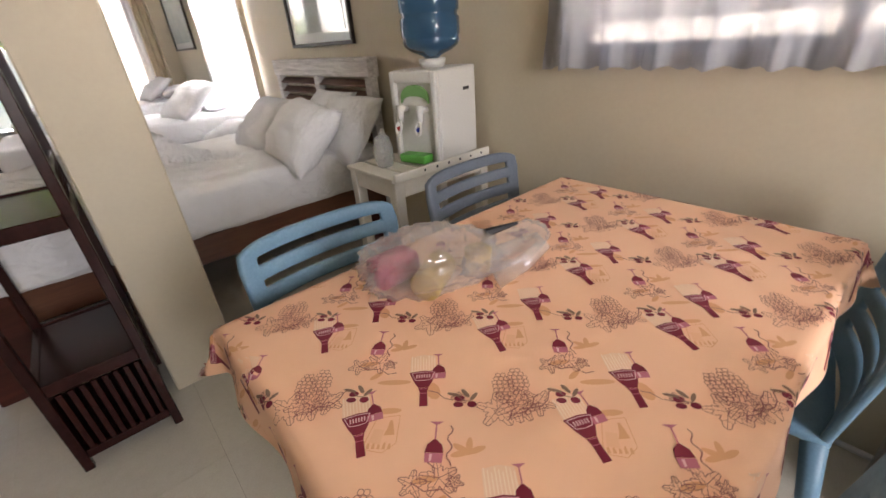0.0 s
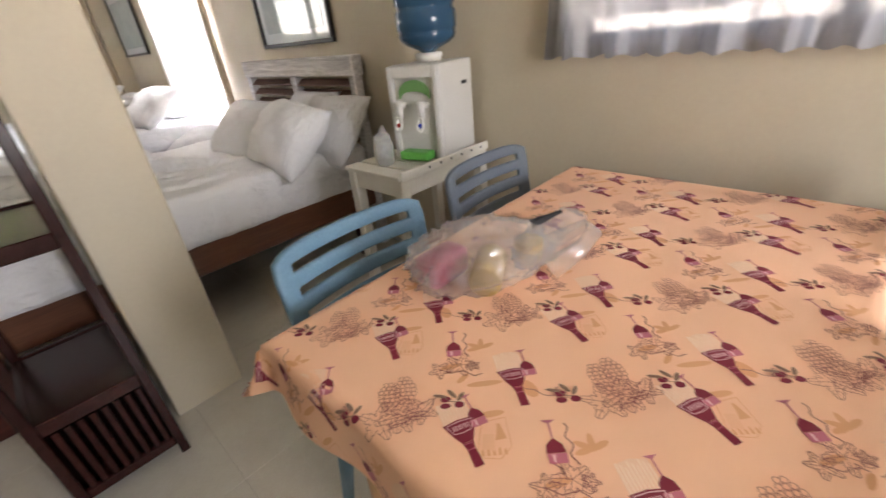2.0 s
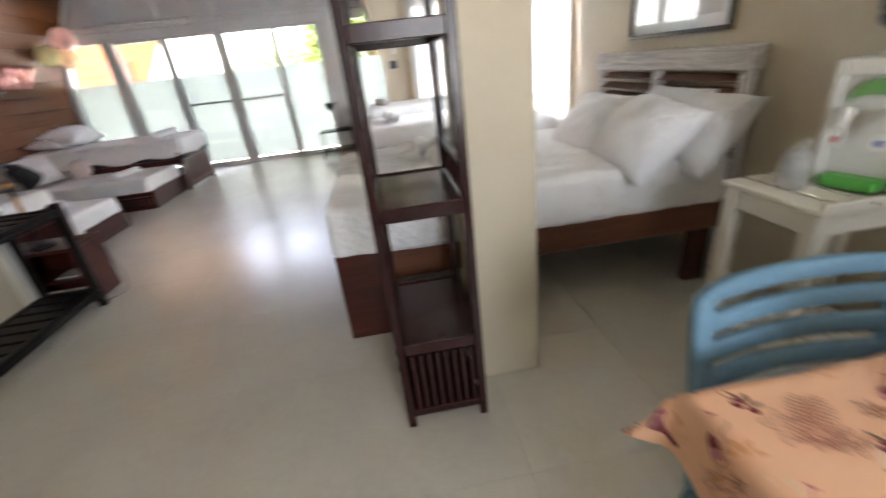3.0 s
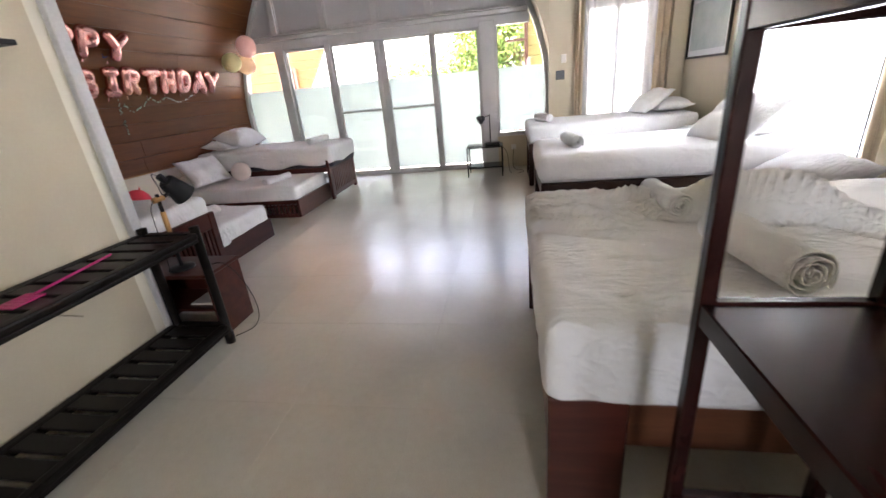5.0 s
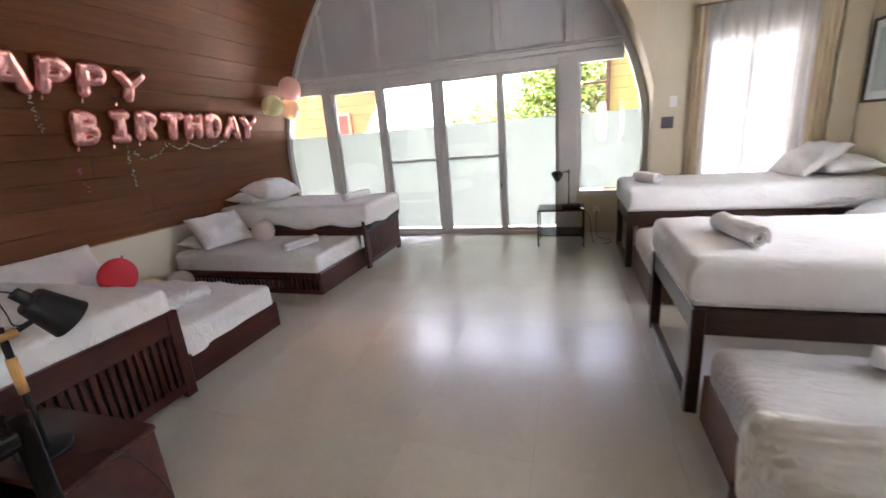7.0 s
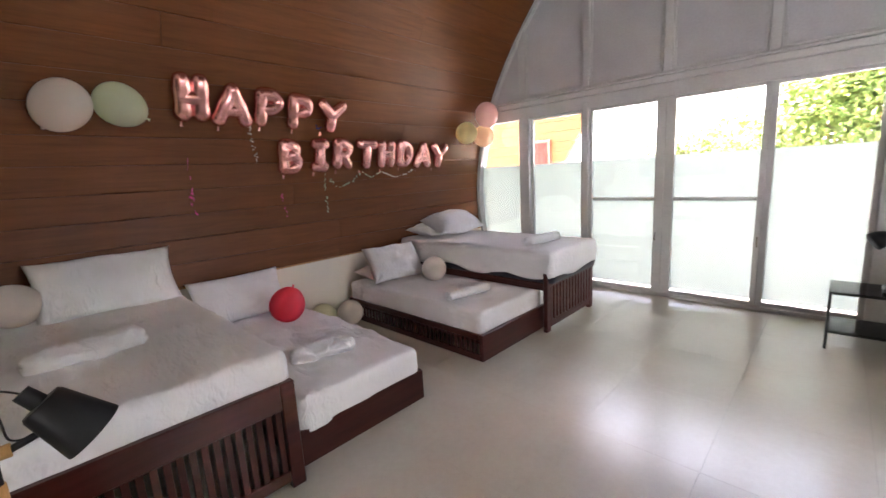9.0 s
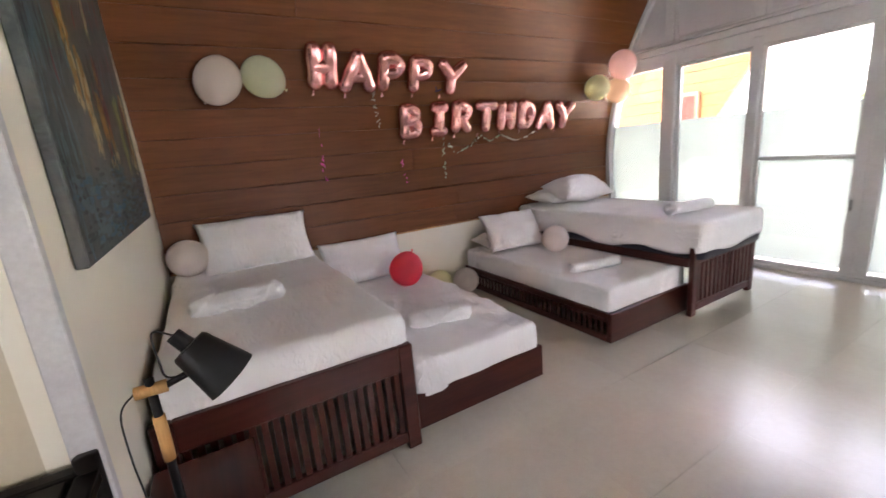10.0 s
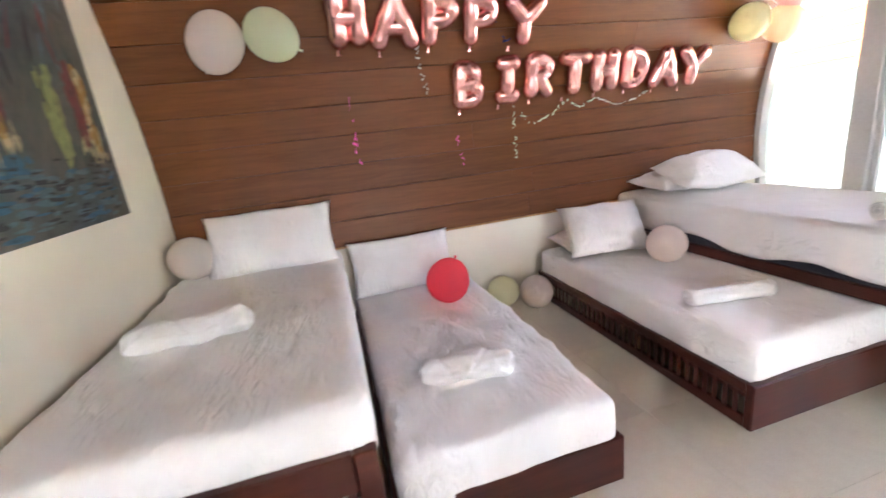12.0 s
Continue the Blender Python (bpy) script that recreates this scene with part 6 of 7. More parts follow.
cable("cable", [(LX - 0.015, LY - 0.045, 0.875), (LX - 0.015, LY - 0.08, 0.83), (LX - 0.02, LY - 0.085, 0.7), (LX - 0.03, LY - 0.08, 0.55), (LX - 0.03, LY - 0.085, 0.436)], "thin black lamp cord hanging down", 0.0025)
cable("cable", [(-2.93, 4.62, 0.433), (-2.82, 4.66, 0.433), (-2.78, 4.74, 0.25), (-2.74, 4.74, 0.06), (-2.70, 4.62, 0.006), (-2.76, 4.5, 0.005)], "thin black cord trailing over the nightstand to the floor", 0.0025)

# painting
pt = thing("painting", "large unframed dark oil painting of hanging plumes above water", "painting", "", pose(0, 0, -0.04))
bm = nb()
box(bm, (-4.98, 4.472, 1.205), (-3.33, 4.505, 2.62), 0.004)
part("canvas", bm, M["painting"], pt)
rnd = random.Random(7)
dabs = [[] for _ in M["paint_strokes"]]
OCHRE, CREAM, CRIMSON, BLUE, LEAF, TEAL, DARK = range(7)


def dab(u, z, w, h, lean, colour):
    dabs[colour].append((-4.98 + 1.65 * u, z, w, h, lean))


# hanging plumes with pale tips over a grey ground, water-like dabs below
for u, z, hh, wd, cols in ((0.76, 2.30, 0.42, 0.07, (OCHRE, CREAM, OCHRE)), (0.70, 1.98, 0.46, 0.055, (OCHRE, OCHRE, CREAM)), (0.63, 1.74, 0.30, 0.045, (OCHRE, CREAM)), (0.50, 1.66, 0.24, 0.035, (OCHRE, CRIMSON)), (0.43, 1.76, 0.36, 0.045, (CRIMSON, CRIMSON, OCHRE)), (0.23, 1.66, 0.34, 0.055, (LEAF, LEAF)), (0.12, 1.72, 0.30, 0.04, (CRIMSON, CRIMSON)), (0.07, 1.70, 0.36, 0.035, (OCHRE, CREAM)), (0.40, 2.28, 0.40, 0.05, (LEAF, CREAM, DARK)), (0.56, 2.42, 0.30, 0.05, (OCHRE, DARK))):
    for _ in range(52):
        f = rnd.random()
        spread = wd * (0.35 + 1.3 * f * (1.25 - f))
        dab(u + rnd.uniform(-0.6, 0.6) * spread, z - hh / 2 + f * hh, rnd.uniform(0.012, 0.028), rnd.uniform(0.02, 0.06), rnd.uniform(-0.3, 0.3), rnd.choice(cols))
    for _ in range(9):
        dab(u + rnd.uniform(-0.6, 0.6) * wd, z + rnd.uniform(-0.5, 0.5) * hh, rnd.uniform(0.003, 0.007), rnd.uniform(0.03, 0.07), rnd.uniform(-0.3, 0.3), DARK)
    if LEAF not in cols:
        for _ in range(16):
            dab(u + rnd.gauss(0, 0.02), z - hh / 2 - rnd.uniform(-0.02, 0.05), rnd.uniform(0.004, 0.009), rnd.uniform(0.015, 0.035), rnd.uniform(-0.2, 0.2), CREAM)
for _ in range(150):
    dab(rnd.uniform(0.03, 0.97), rnd.uniform(1.23, 1.46), rnd.uniform(0.02, 0.06), rnd.uniform(0.005, 0.014), rnd.uniform(-0.2, 0.2), rnd.choice((TEAL, TEAL, BLUE)))
for _ in range(130):
    dab(rnd.uniform(0.03, 0.97), rnd.uniform(1.23, 1.50), rnd.uniform(0.012, 0.05), rnd.uniform(0.004, 0.010), rnd.uniform(-0.2, 0.2), DARK)
for _ in range(26):
    dab(0.47 + rnd.gauss(0, 0.045), 1.49 + rnd.gauss(0, 0.025), rnd.uniform(0.012, 0.026), rnd.uniform(0.01, 0.024), 0, BLUE)
for _ in range(80):
    dab(rnd.uniform(0.84, 0.98), rnd.uniform(1.26, 2.2), rnd.uniform(0.005, 0.012), rnd.uniform(0.03, 0.1), rnd.uniform(-0.25, 0.25), rnd.choice((TEAL, TEAL, DARK)))
for _ in range(90):
    dab(rnd.uniform(0.03, 0.97), rnd.uniform(1.75, 2.58), rnd.uniform(0.006, 0.02), rnd.uniform(0.03, 0.1), rnd.uniform(-0.5, 0.5), rnd.choice((TEAL, DARK, DARK, CRIMSON)))
for k, rows_ in enumerate(dabs):
    verts, faces = [], []
    for i, (x, z, w, h, lean) in enumerate(rows_):
        b = len(verts)
        for t in range(8):
            a = 2 * math.pi * t / 8
            r = rnd.uniform(0.75, 1.25)
            verts.append((min(max(x + r * w * math.cos(a) + lean * h * math.sin(a), -4.975), -3.335), 4.5056 + 0.0003 * ((i * 7 + k) % 9), max(z + r * h * math.sin(a), 1.212)))
        faces.append(tuple(range(b, b + 8)))
    me = bpy.data.meshes.new("brush_stroke")
    me.from_pydata(verts, [], faces)
    me.materials.append(M["paint_strokes"][k])
    ob = new("brush_stroke", me)
    ob.parent = pt
    tagged(ob, "", "", "", "stuff")

# framed prints on the window wall
for y0, y1, z0, z1, lab in ((3.78, 4.71, 1.305, 2.05, "dark framed pale print above the double bed"), (7.76, 8.85, 1.385, 2.09, "dark framed pale print on the beige wall")):
    fr_ = thing("framed_print", lab, "picture", "framed prints")
    fm = nb()
    t = 0.025
    for lo, hi in (((y0, z0), (y1, z0 + t)), ((y0, z1 - t), (y1, z1)), ((y0, z0 + t), (y0 + t, z1 - t)), ((y1 - t, z0 + t), (y1, z1 - t))):
        box(fm, (EAST - 0.03, lo[0], lo[1]), (EAST - 0.002, hi[0], hi[1]), 0.003)
    part("frame", fm, M["frame_black"], fr_)
    bm = nb()
    box(bm, (EAST - 0.012, y0 + t, z0 + t), (EAST - 0.008, y1 - t, z1 - t))
    part("mat_board", bm, M["mat_board"], fr_)
    bm = nb()
    box(bm, (EAST - 0.0155, y0 + 0.09, z0 + 0.09), (EAST - 0.0125, y1 - 0.09, z1 - 0.09))
    part("print", bm, M["print_art"], fr_, "faint pale blue-grey print")

# switch and plates on the end wall
sw = solid("switch_plate", box(nb(), (-0.38, NORTH - 0.014, 1.285), (-0.26, NORTH - 0.001, 1.405), 0.004), M["grey_plate"], "dark grey switch plate on the beige wall", "switch")
sw2 = solid("switch_plate", box(nb(), (-0.31, NORTH - 0.012, 1.50), (-0.24, NORTH - 0.001, 1.61), 0.004), M["white_plastic"], "small white switch plate on the beige wall", "switch")
so = solid("socket", box(nb(), (-1.03, DOORS - 0.012, 0.28), (-0.95, DOORS - 0.001, 0.36), 0.004), M["white_plastic"], "white socket below the side window", "socket")

# glass side table with lamp by the doors
gt = thing("glass_side_table", "small black metal side table with smoked glass shelves", "table")
GX0, GX1, GY0, GY1 = -1.70, -1.16, 8.80, 9.20
for x in (GX0, GX1 - 0.018):
    for y in (GY0, GY1 - 0.018):
        bm = nb()
        box(bm, (x, y, 0), (x + 0.018, y + 0.018, 0.445), 0.002)
        part("leg", bm, M["black_metal"], gt)
for z in (0.13, 0.43):
    for lo, hi in (((GX0 + 0.018, GY0, z), (GX1 - 0.018, GY0 + 0.016, z + 0.014)), ((GX0 + 0.018, GY1 - 0.016, z), (GX1 - 0.018, GY1, z + 0.014)), ((GX0, GY0 + 0.018, z), (GX0 + 0.016, GY1 - 0.018, z + 0.014)), ((GX1 - 0.016, GY0 + 0.018, z), (GX1, GY1 - 0.018, z + 0.014))):
        bm = nb()
        box(bm, lo, hi, 0.002)
        part("rail", bm, M["black_metal"], gt)
    bm = nb()
    box(bm, (GX0 + 0.004, GY0 + 0.004, z + 0.0145), (GX1 - 0.004, GY1 - 0.004, z + 0.0205))
    part("glass_shelf", bm, M["smoked"], gt, "smoked glass shelf")
tl = thing("table_lamp", "black swivel table lamp on the glass side table", "lamp")
bm = nb()
box(bm, (-1.42, 8.93, 0.4515), (-1.20, 9.08, 0.48), 0.005)
part("base", bm, M["black_metal"], tl)
bm = nb()
tube(bm, [(-1.34, 9.0, 0.48), (-1.34, 9.0, 0.90)], 0.008, 10)
tube(bm, [(-1.34, 9.0, 0.88), (-1.44, 8.96, 0.86)], 0.007, 10)
part("stem", bm, M["black_metal"], tl, smooth=True)
bm = nb()
d = Vector((-0.75, -0.35, -0.45)).normalized()
c = Vector((-1.42, 8.97, 0.865))
tube(bm, [c, c + d * 0.02, c + d * 0.06, c + d * 0.10], [0.02, 0.045, 0.062, 0.066], 20)
part("shade", bm, M["black_metal"], tl, smooth=True)
cable("cable", [(-1.22, 9.05, 0.46), (-1.1, 9.1, 0.3), (-1.05, 9.0, 0.01), (-0.9, 8.95, 0.006), (-0.85, 9.1, 0.006), (-1.0, 9.2, 0.05), (-0.99, 9.51, 0.3)], "black lamp cord trailing to the socket", 0.004)


# ---- party decorations ----
def balloon(x, y, z, r, mat, label, tilt=(0, 0, 0), long=1.14):
    b = thing("balloon", label, "balloon", "party balloons", pose(x, y, z, *tilt))
    prof = []
    for k in range(25):
        a = math.pi * k / 24
        zz = -math.cos(a)
        rr = math.sin(a) * (1 + 0.06 * zz)
        prof.append((max(rr * r, 0.004 if k == 0 else 0.0008), zz * r * long))
    part("skin", lathe(nb(), prof, 32), mat, b, smooth=True)
    part("knot", lathe(nb(), [(0.003, 0), (0.009, -0.006), (0.004, -0.012), (0.011, -0.022), (0.002, -0.023)], 10, (0, 0, -r * long)), mat, b, smooth=True)
    return b


balloon(-5.28, 5.04, 2.015, 0.148, M["b_white"], "pale pinkish white balloon taped to the boarded wall", (0, 50, 40), 1.2)
balloon(-5.29, 5.35, 2.045, 0.142, M["b_mint"], "pale mint green balloon taped to the boarded wall", (60, 10, 0), 1.1)
balloon(-5.14, 9.22, 2.20, 0.15, M["b_pink"], "pink balloon in a cluster by the windows", (30, 20, 0))
balloon(-5.30, 8.98, 1.98, 0.14, M["b_yellow"], "pale yellow balloon in a cluster by the windows", (-60, 0, 0), 1.05)
balloon(-5.22, 9.24, 1.94, 0.14, M["b_peach"], "peach balloon in a cluster by the windows", (60, 0, 0), 1.05)
balloon(-5.28, 4.635, 0.815, 0.132, M["b_white"], "pale pink balloon behind the pillow", (80, 0, 0), 1.08)
balloon(-4.86, 6.13, 0.497, 0.136, M["b_red"], "red balloon resting on the trundle bed", (160, 10, 0), 1.06)
balloon(-5.34, 6.70, 0.13, 0.124, M["b_yellow"], "pale yellow-green balloon on the floor by the plinth", (80, 0, 20), 1.05)
balloon(-5.20, 6.915, 0.135, 0.128, M["b_white"], "pale pink balloon on the floor by the trundle bed", (80, 0, 50), 1.05)
balloon(-4.66, 7.62, 0.512, 0.125, M["b_white"], "pale pink balloon resting on the trundle bed", (80, 0, 20), 1.06)


def arc(cx, cz, rx, rz, a0, a1, n=12):
    return [(cx + rx * math.cos(radians(a0 + (a1 - a0) * k / n)), cz + rz * math.sin(radians(a0 + (a1 - a0) * k / n))) for k in range(n + 1)]


# strokes of each letter in a unit box: (across, up)
GLYPH = {
    "H": [[(0, 0), (0, 1)], [(0.7, 0), (0.7, 1)], [(0, 0.5), (0.7, 0.5)]],
    "A": [[(0, 0), (0.37, 1)], [(0.37, 1), (0.74, 0)], [(0.14, 0.33), (0.60, 0.33)]],
    "P": [[(0, 0), (0, 1)], [(0, 1)] + arc(0.28, 0.73, 0.32, 0.27, 90, -90) + [(0, 0.46)]],
    "Y": [[(0, 1), (0.35, 0.52)], [(0.70, 1), (0.35, 0.52)], [(0.35, 0.55), (0.35, 0)]],
    "B": [[(0, 0), (0, 1)], [(0, 1)] + arc(0.26, 0.76, 0.28, 0.24, 90, -90) + [(0, 0.52)], [(0, 0.52)] + arc(0.28, 0.26, 0.34, 0.26, 90, -90) + [(0, 0)]],
    "I": [[(0.3, 0), (0.3, 1)], [(0.05, 1), (0.55, 1)], [(0.05, 0), (0.55, 0)]],
    "R": [[(0, 0), (0, 1)], [(0, 1)] + arc(0.28, 0.75, 0.32, 0.25, 90, -90) + [(0, 0.5)], [(0.25, 0.48), (0.62, 0)]],
    "T": [[(0.35, 0), (0.35, 1)], [(0, 1), (0.70, 1)]],
    "D": [[(0, 0), (0, 1)], [(0, 1)] + arc(0.2, 0.5, 0.45, 0.5, 90, -90) + [(0, 0)]],
}


def letter(ch, y, z, w, h, tilt=0.0):
    """A foil balloon letter hanging on the curved wall, its lower left corner at (y, z)."""
    bm = nb()
    r = h * 0.175
    for stroke in GLYPH[ch]:
        dense = []
        for (a, b), (c, d) in zip(stroke, stroke[1:]):
            k = max(2, int(math.hypot((c - a) * w, (d - b) * h) / 0.022))
            dense += [(a + (c - a) * i / k, b + (d - b) * i / k) for i in range(k)]
        dense.append(stroke[-1])
        m = len(dense) - 1
        pts, rs = [], []
        for i, (a, b) in enumerate(dense):
            yy, zz = r + a * (w - 2 * r) / 0.72, r + b * (h - 2 * r)
            pts.append((0, yy, zz))
            e = min(i, m - i) / max(1, m)
            rs.append(r * (1 + 0.05 * math.sin(i * 0.55 + y * 9)))
        d0, d1 = (Vector(pts[0]) - Vector(pts[1])).normalized(), (Vector(pts[-1]) - Vector(pts[-2])).normalized()
        pts = [Vector(pts[0]) + d0 * r * 0.85, Vector(pts[0]) + d0 * r * 0.55] + pts + [Vector(pts[-1]) + d1 * r * 0.55, Vector(pts[-1]) + d1 * r * 0.85]
        rs = [r * 0.35, r * 0.8] + rs + [r * 0.8, r * 0.35]
        tube(bm, pts, rs, 12, True, 0.85, (1, 0, 0))
    zm = z + h / 2
    x = MID - arch(zm) + 0.065
    lean = math.degrees(math.atan2(arch(z) - arch(z + h), h))
    ob = thing("foil_letter", "shiny rose pink foil balloon letter " + ch + " on the boarded wall", "foil balloon", "birthday letters", pose(MID - arch(z) + 0.055, y, z, tilt, lean, 0))
    part("foil", bm, M["foil"], ob, smooth=True)
    bm = nb()
    tube(bm, [(0, w * 0.18, 0.004), (0, w * 0.18, -0.012), (0, w * 0.18, -0.028)], [0.008, 0.006, 0.014], 8, True, 0.4, (1, 0, 0))
    part("tail", bm, M["foil"], ob)
    return ob


for ch, y, z, w, h, tl_ in (("H", 5.69, 1.985, 0.225, 0.375, 1), ("A", 5.93, 1.965, 0.315, 0.36, 0), ("P", 6.28, 1.975, 0.25, 0.34, -1), ("P", 6.575, 1.965, 0.25, 0.33, 1), ("Y", 6.86, 1.955, 0.29, 0.325, -2)):
    k = 1.05 if ch == "A" else 1.15
    letter(ch, y - (k - 1) / 2 * w, z - 0.025, w * k, h, tl_)
for ch, y, z, w, h, tl_ in (("B", 6.49, 1.535, 0.235, 0.34, 1), ("I", 6.80, 1.55, 0.22, 0.34, 0), ("R", 7.05, 1.565, 0.235, 0.335, -1), ("T", 7.33, 1.56, 0.26, 0.335, 0), ("H", 7.62, 1.565, 0.22, 0.33, 1), ("D", 7.895, 1.57, 0.235, 0.33, 0), ("A", 8.15, 1.555, 0.28, 0.335, -1), ("Y", 8.43, 1.555, 0.28, 0.33, -2)):
    k = 1.05 if ch == "A" else 1.15
    letter(ch, y - (k - 1) / 2 * w, z, w * k, h, tl_)


def ribbon(path, mat, label, r=0.014, turns=9, width=0.011):
    """A curling ribbon wound round a line hanging near the wall."""
    pts = [Vector(p) for p in path]
    bm = nb()
    prev = None
    n = turns * 14
    segs = len(pts) - 1
    for k in range(n + 1):
        f = k / n * segs
        i = min(int(f), segs - 1)
        c = pts[i].lerp(pts[i + 1], f - i)
        a = 2 * math.pi * turns * k / n
        rr = r * (0.7 + 0.5 * noise.noise(Vector((k * 0.07, c.y, c.z))))
        o = Vector((rr * math.cos(a), rr * math.sin(a), 0))
        w = Vector((0, 0.15, 1)).normalized() * width
        cur = (bm.verts.new(c + o), bm.verts.new(c + o + w))
        if prev and noise.noise(Vector((k * 0.21, c.y * 3, 4.0))) > 0.0:
            bm.faces.new((prev[0], prev[1], cur[1], cur[0]))
        prev = cur
    ob = solid("curling_ribbon", bm, mat, label, "ribbon", "curling ribbons", smooth=True)
    m = ob.modifiers.new("thickness", "SOLIDIFY")
    m.thickness = 0.0008
    return ob


def wp(y, z, off=0.03):
    return (MID - arch(z) + off, y, z)


ribbon([wp(6.24, 1.97), wp(6.25, 1.85), wp(6.30, 1.66)], M["r_white"], "silver curling ribbon hanging below the letters", 0.02, 9)
ribbon([wp(6.80, 2.08), wp(6.88, 1.96), wp(7.0, 2.0), wp(7.03, 2.06)], M["r_blue"], "blue curling ribbon looped on a letter", 0.012, 8)
ribbon([wp(6.96, 1.53), wp(6.97, 1.35), wp(6.98, 1.14)], M["r_green"], "pale green curling ribbon hanging down", 0.018, 8)
ribbon([wp(7.02, 1.48), wp(7.12, 1.38), wp(7.30, 1.44), wp(7.42, 1.54)], M["r_green"], "pale green curling ribbon slung between letters", 0.022, 9, 0.010)
ribbon([wp(7.42, 1.54), wp(7.55, 1.47), wp(7.68, 1.53)], M["r_green"], "pale green curling ribbon slung between letters", 0.022, 7, 0.010)
ribbon([wp(7.70, 1.53), wp(7.9, 1.46), wp(8.1, 1.50), wp(8.2, 1.56)], M["r_white"], "silver curling ribbon slung between letters", 0.018, 10, 0.009)
ribbon([wp(5.75, 1.45), wp(5.74, 1.38), wp(5.77, 1.24)], M["r_pink"], "pink curling ribbon on the boarded wall", 0.022, 4, 0.018)
ribbon([wp(5.745, 1.68), wp(5.74, 1.60), wp(5.755, 1.53)], M["r_pink"], "pink ribbon end on the boarded wall", 0.004, 1, 0.024)
ribbon([wp(6.50, 1.36), wp(6.51, 1.27), wp(6.54, 1.14)], M["r_pink"], "thin pink curling ribbon on the boarded wall", 0.014, 5, 0.009)


# ---- print on the tablecloth ----
M["p_wine"] = material("print_wine_red", (0.22, 0.010, 0.028), 0.6)[0]
M["p_pink"] = material("print_pink", (0.55, 0.16, 0.20), 0.6)[0]
M["p_cream"] = material("print_cream", (0.86, 0.56, 0.37), 0.6)[0]
M["p_tan"] = material("print_tan", (0.76, 0.375, 0.18), 0.6)[0]
M["p_line"] = material("print_line", (0.33, 0.115, 0.095), 0.6)[0]
M["p_olive"] = material("print_olive", (0.26, 0.15, 0.095), 0.6)[0]


def poly_grid(pts):
    return pts


def ell(cx, cy_, rx, ry, rot=0.0, n=14):
    c, s = math.cos(rot), math.sin(rot)
    return [(cx + rx * math.cos(t) * c - ry * math.sin(t) * s, cy_ + rx * math.cos(t) * s + ry * math.sin(t) * c) for t in [2 * math.pi * k / n for k in range(n)]]


def line(pts, w):
    """A thin stroke as quads."""
    out = []
    for (a, b), (c, d) in zip(pts, pts[1:]):
        l = math.hypot(c - a, d - b) or 1
        nx, ny = -(d - b) / l * w / 2, (c - a) / l * w / 2
        out.append([(a + nx, b + ny), (a - nx, b - ny), (c - nx, d - ny), (c + nx, d + ny)])
    return out


def leafs(cx, cy_, size, seed):
    """The outline of a vine leaf with veins."""
    rnd2 = random.Random(seed)
    pts = []
    for k in range(41):
        t = 2 * math.pi * k / 40
        lobe = 1 - abs((5 * t / (2 * math.pi)) % 1.0 * 2 - 1)
        r = size * (0.42 + 0.62 * lobe ** 1.2 + (0.07 if k % 2 else -0.05) + 0.04 * rnd2.uniform(-1, 1))
        pts.append((cx + r * math.cos(t + seed), cy_ + r * math.sin(t + seed)))
    out = line(pts, 0.0011)
    for k in range(4, 40, 8):
        tip = pts[k]
        out += line([(cx, cy_), tip], 0.0009)
        mid_ = ((cx + tip[0]) / 2, (cy_ + tip[1]) / 2)
        out += line([mid_, pts[k - 2]], 0.0007) + line([mid_, pts[k + 2]], 0.0007)
    return out


def bottle_print(a0, b0, tilt, k=1.0):
    """A straw-topped bottle with its neck pointing down, drawn round (a0, b0)."""
    c, s_ = math.cos(tilt), math.sin(tilt)

    def t(pts):
        return [(a0 + k * (x * c - y * s_), b0 + k * (x * s_ + y * c)) for x, y in pts]
    out = [("p_cream", t([(-0.023, 0.054), (0.0, 0.059), (0.023, 0.054), (0.024, 0.014), (-0.024, 0.014)]))]
    for i in range(9):
        x = -0.021 + i * 0.0052
        out.append(("p_straw", t([(x, 0.056 - 0.004 * (i % 3)), (x + 0.0016, 0.056 - 0.004 * (i % 3)), (x + 0.0014, 0.015), (x, 0.015)])))
    out.append(("p_wine", t([(-0.025, 0.014), (0.0, 0.017), (0.025, 0.014), (0.016, -0.010), (0.0085, -0.024), (-0.0085, -0.024), (-0.016, -0.010)])))
    out.append(("p_wine", t([(-0.0085, -0.0245), (0.0085, -0.0245), (0.0062, -0.034), (0.0068, -0.064), (-0.0068, -0.064), (-0.0062, -0.034)])))
    rim = [(-0.0205, 0.0115), (0.0, 0.0135), (0.0205, 0.0115), (0.0135, -0.0055), (0.0, -0.0075), (-0.0135, -0.0055), (-0.0205, 0.0115)]
    out += [("p_mark", t(q)) for q in line(rim, 0.0014)]
    for i in range(6):
        x = -0.0125 + i * 0.0045
        out.append(("p_mark", t([(x, 0.0075), (x + 0.0024, 0.0075), (x + 0.0020, -0.001), (x, -0.001)])))
    for y in (-0.026, -0.036):
        out.append(("p_pink", t([(-0.0065, y), (0.0065, y), (0.0065, y - 0.0014), (-0.0065, y - 0.0014)])))
    return out


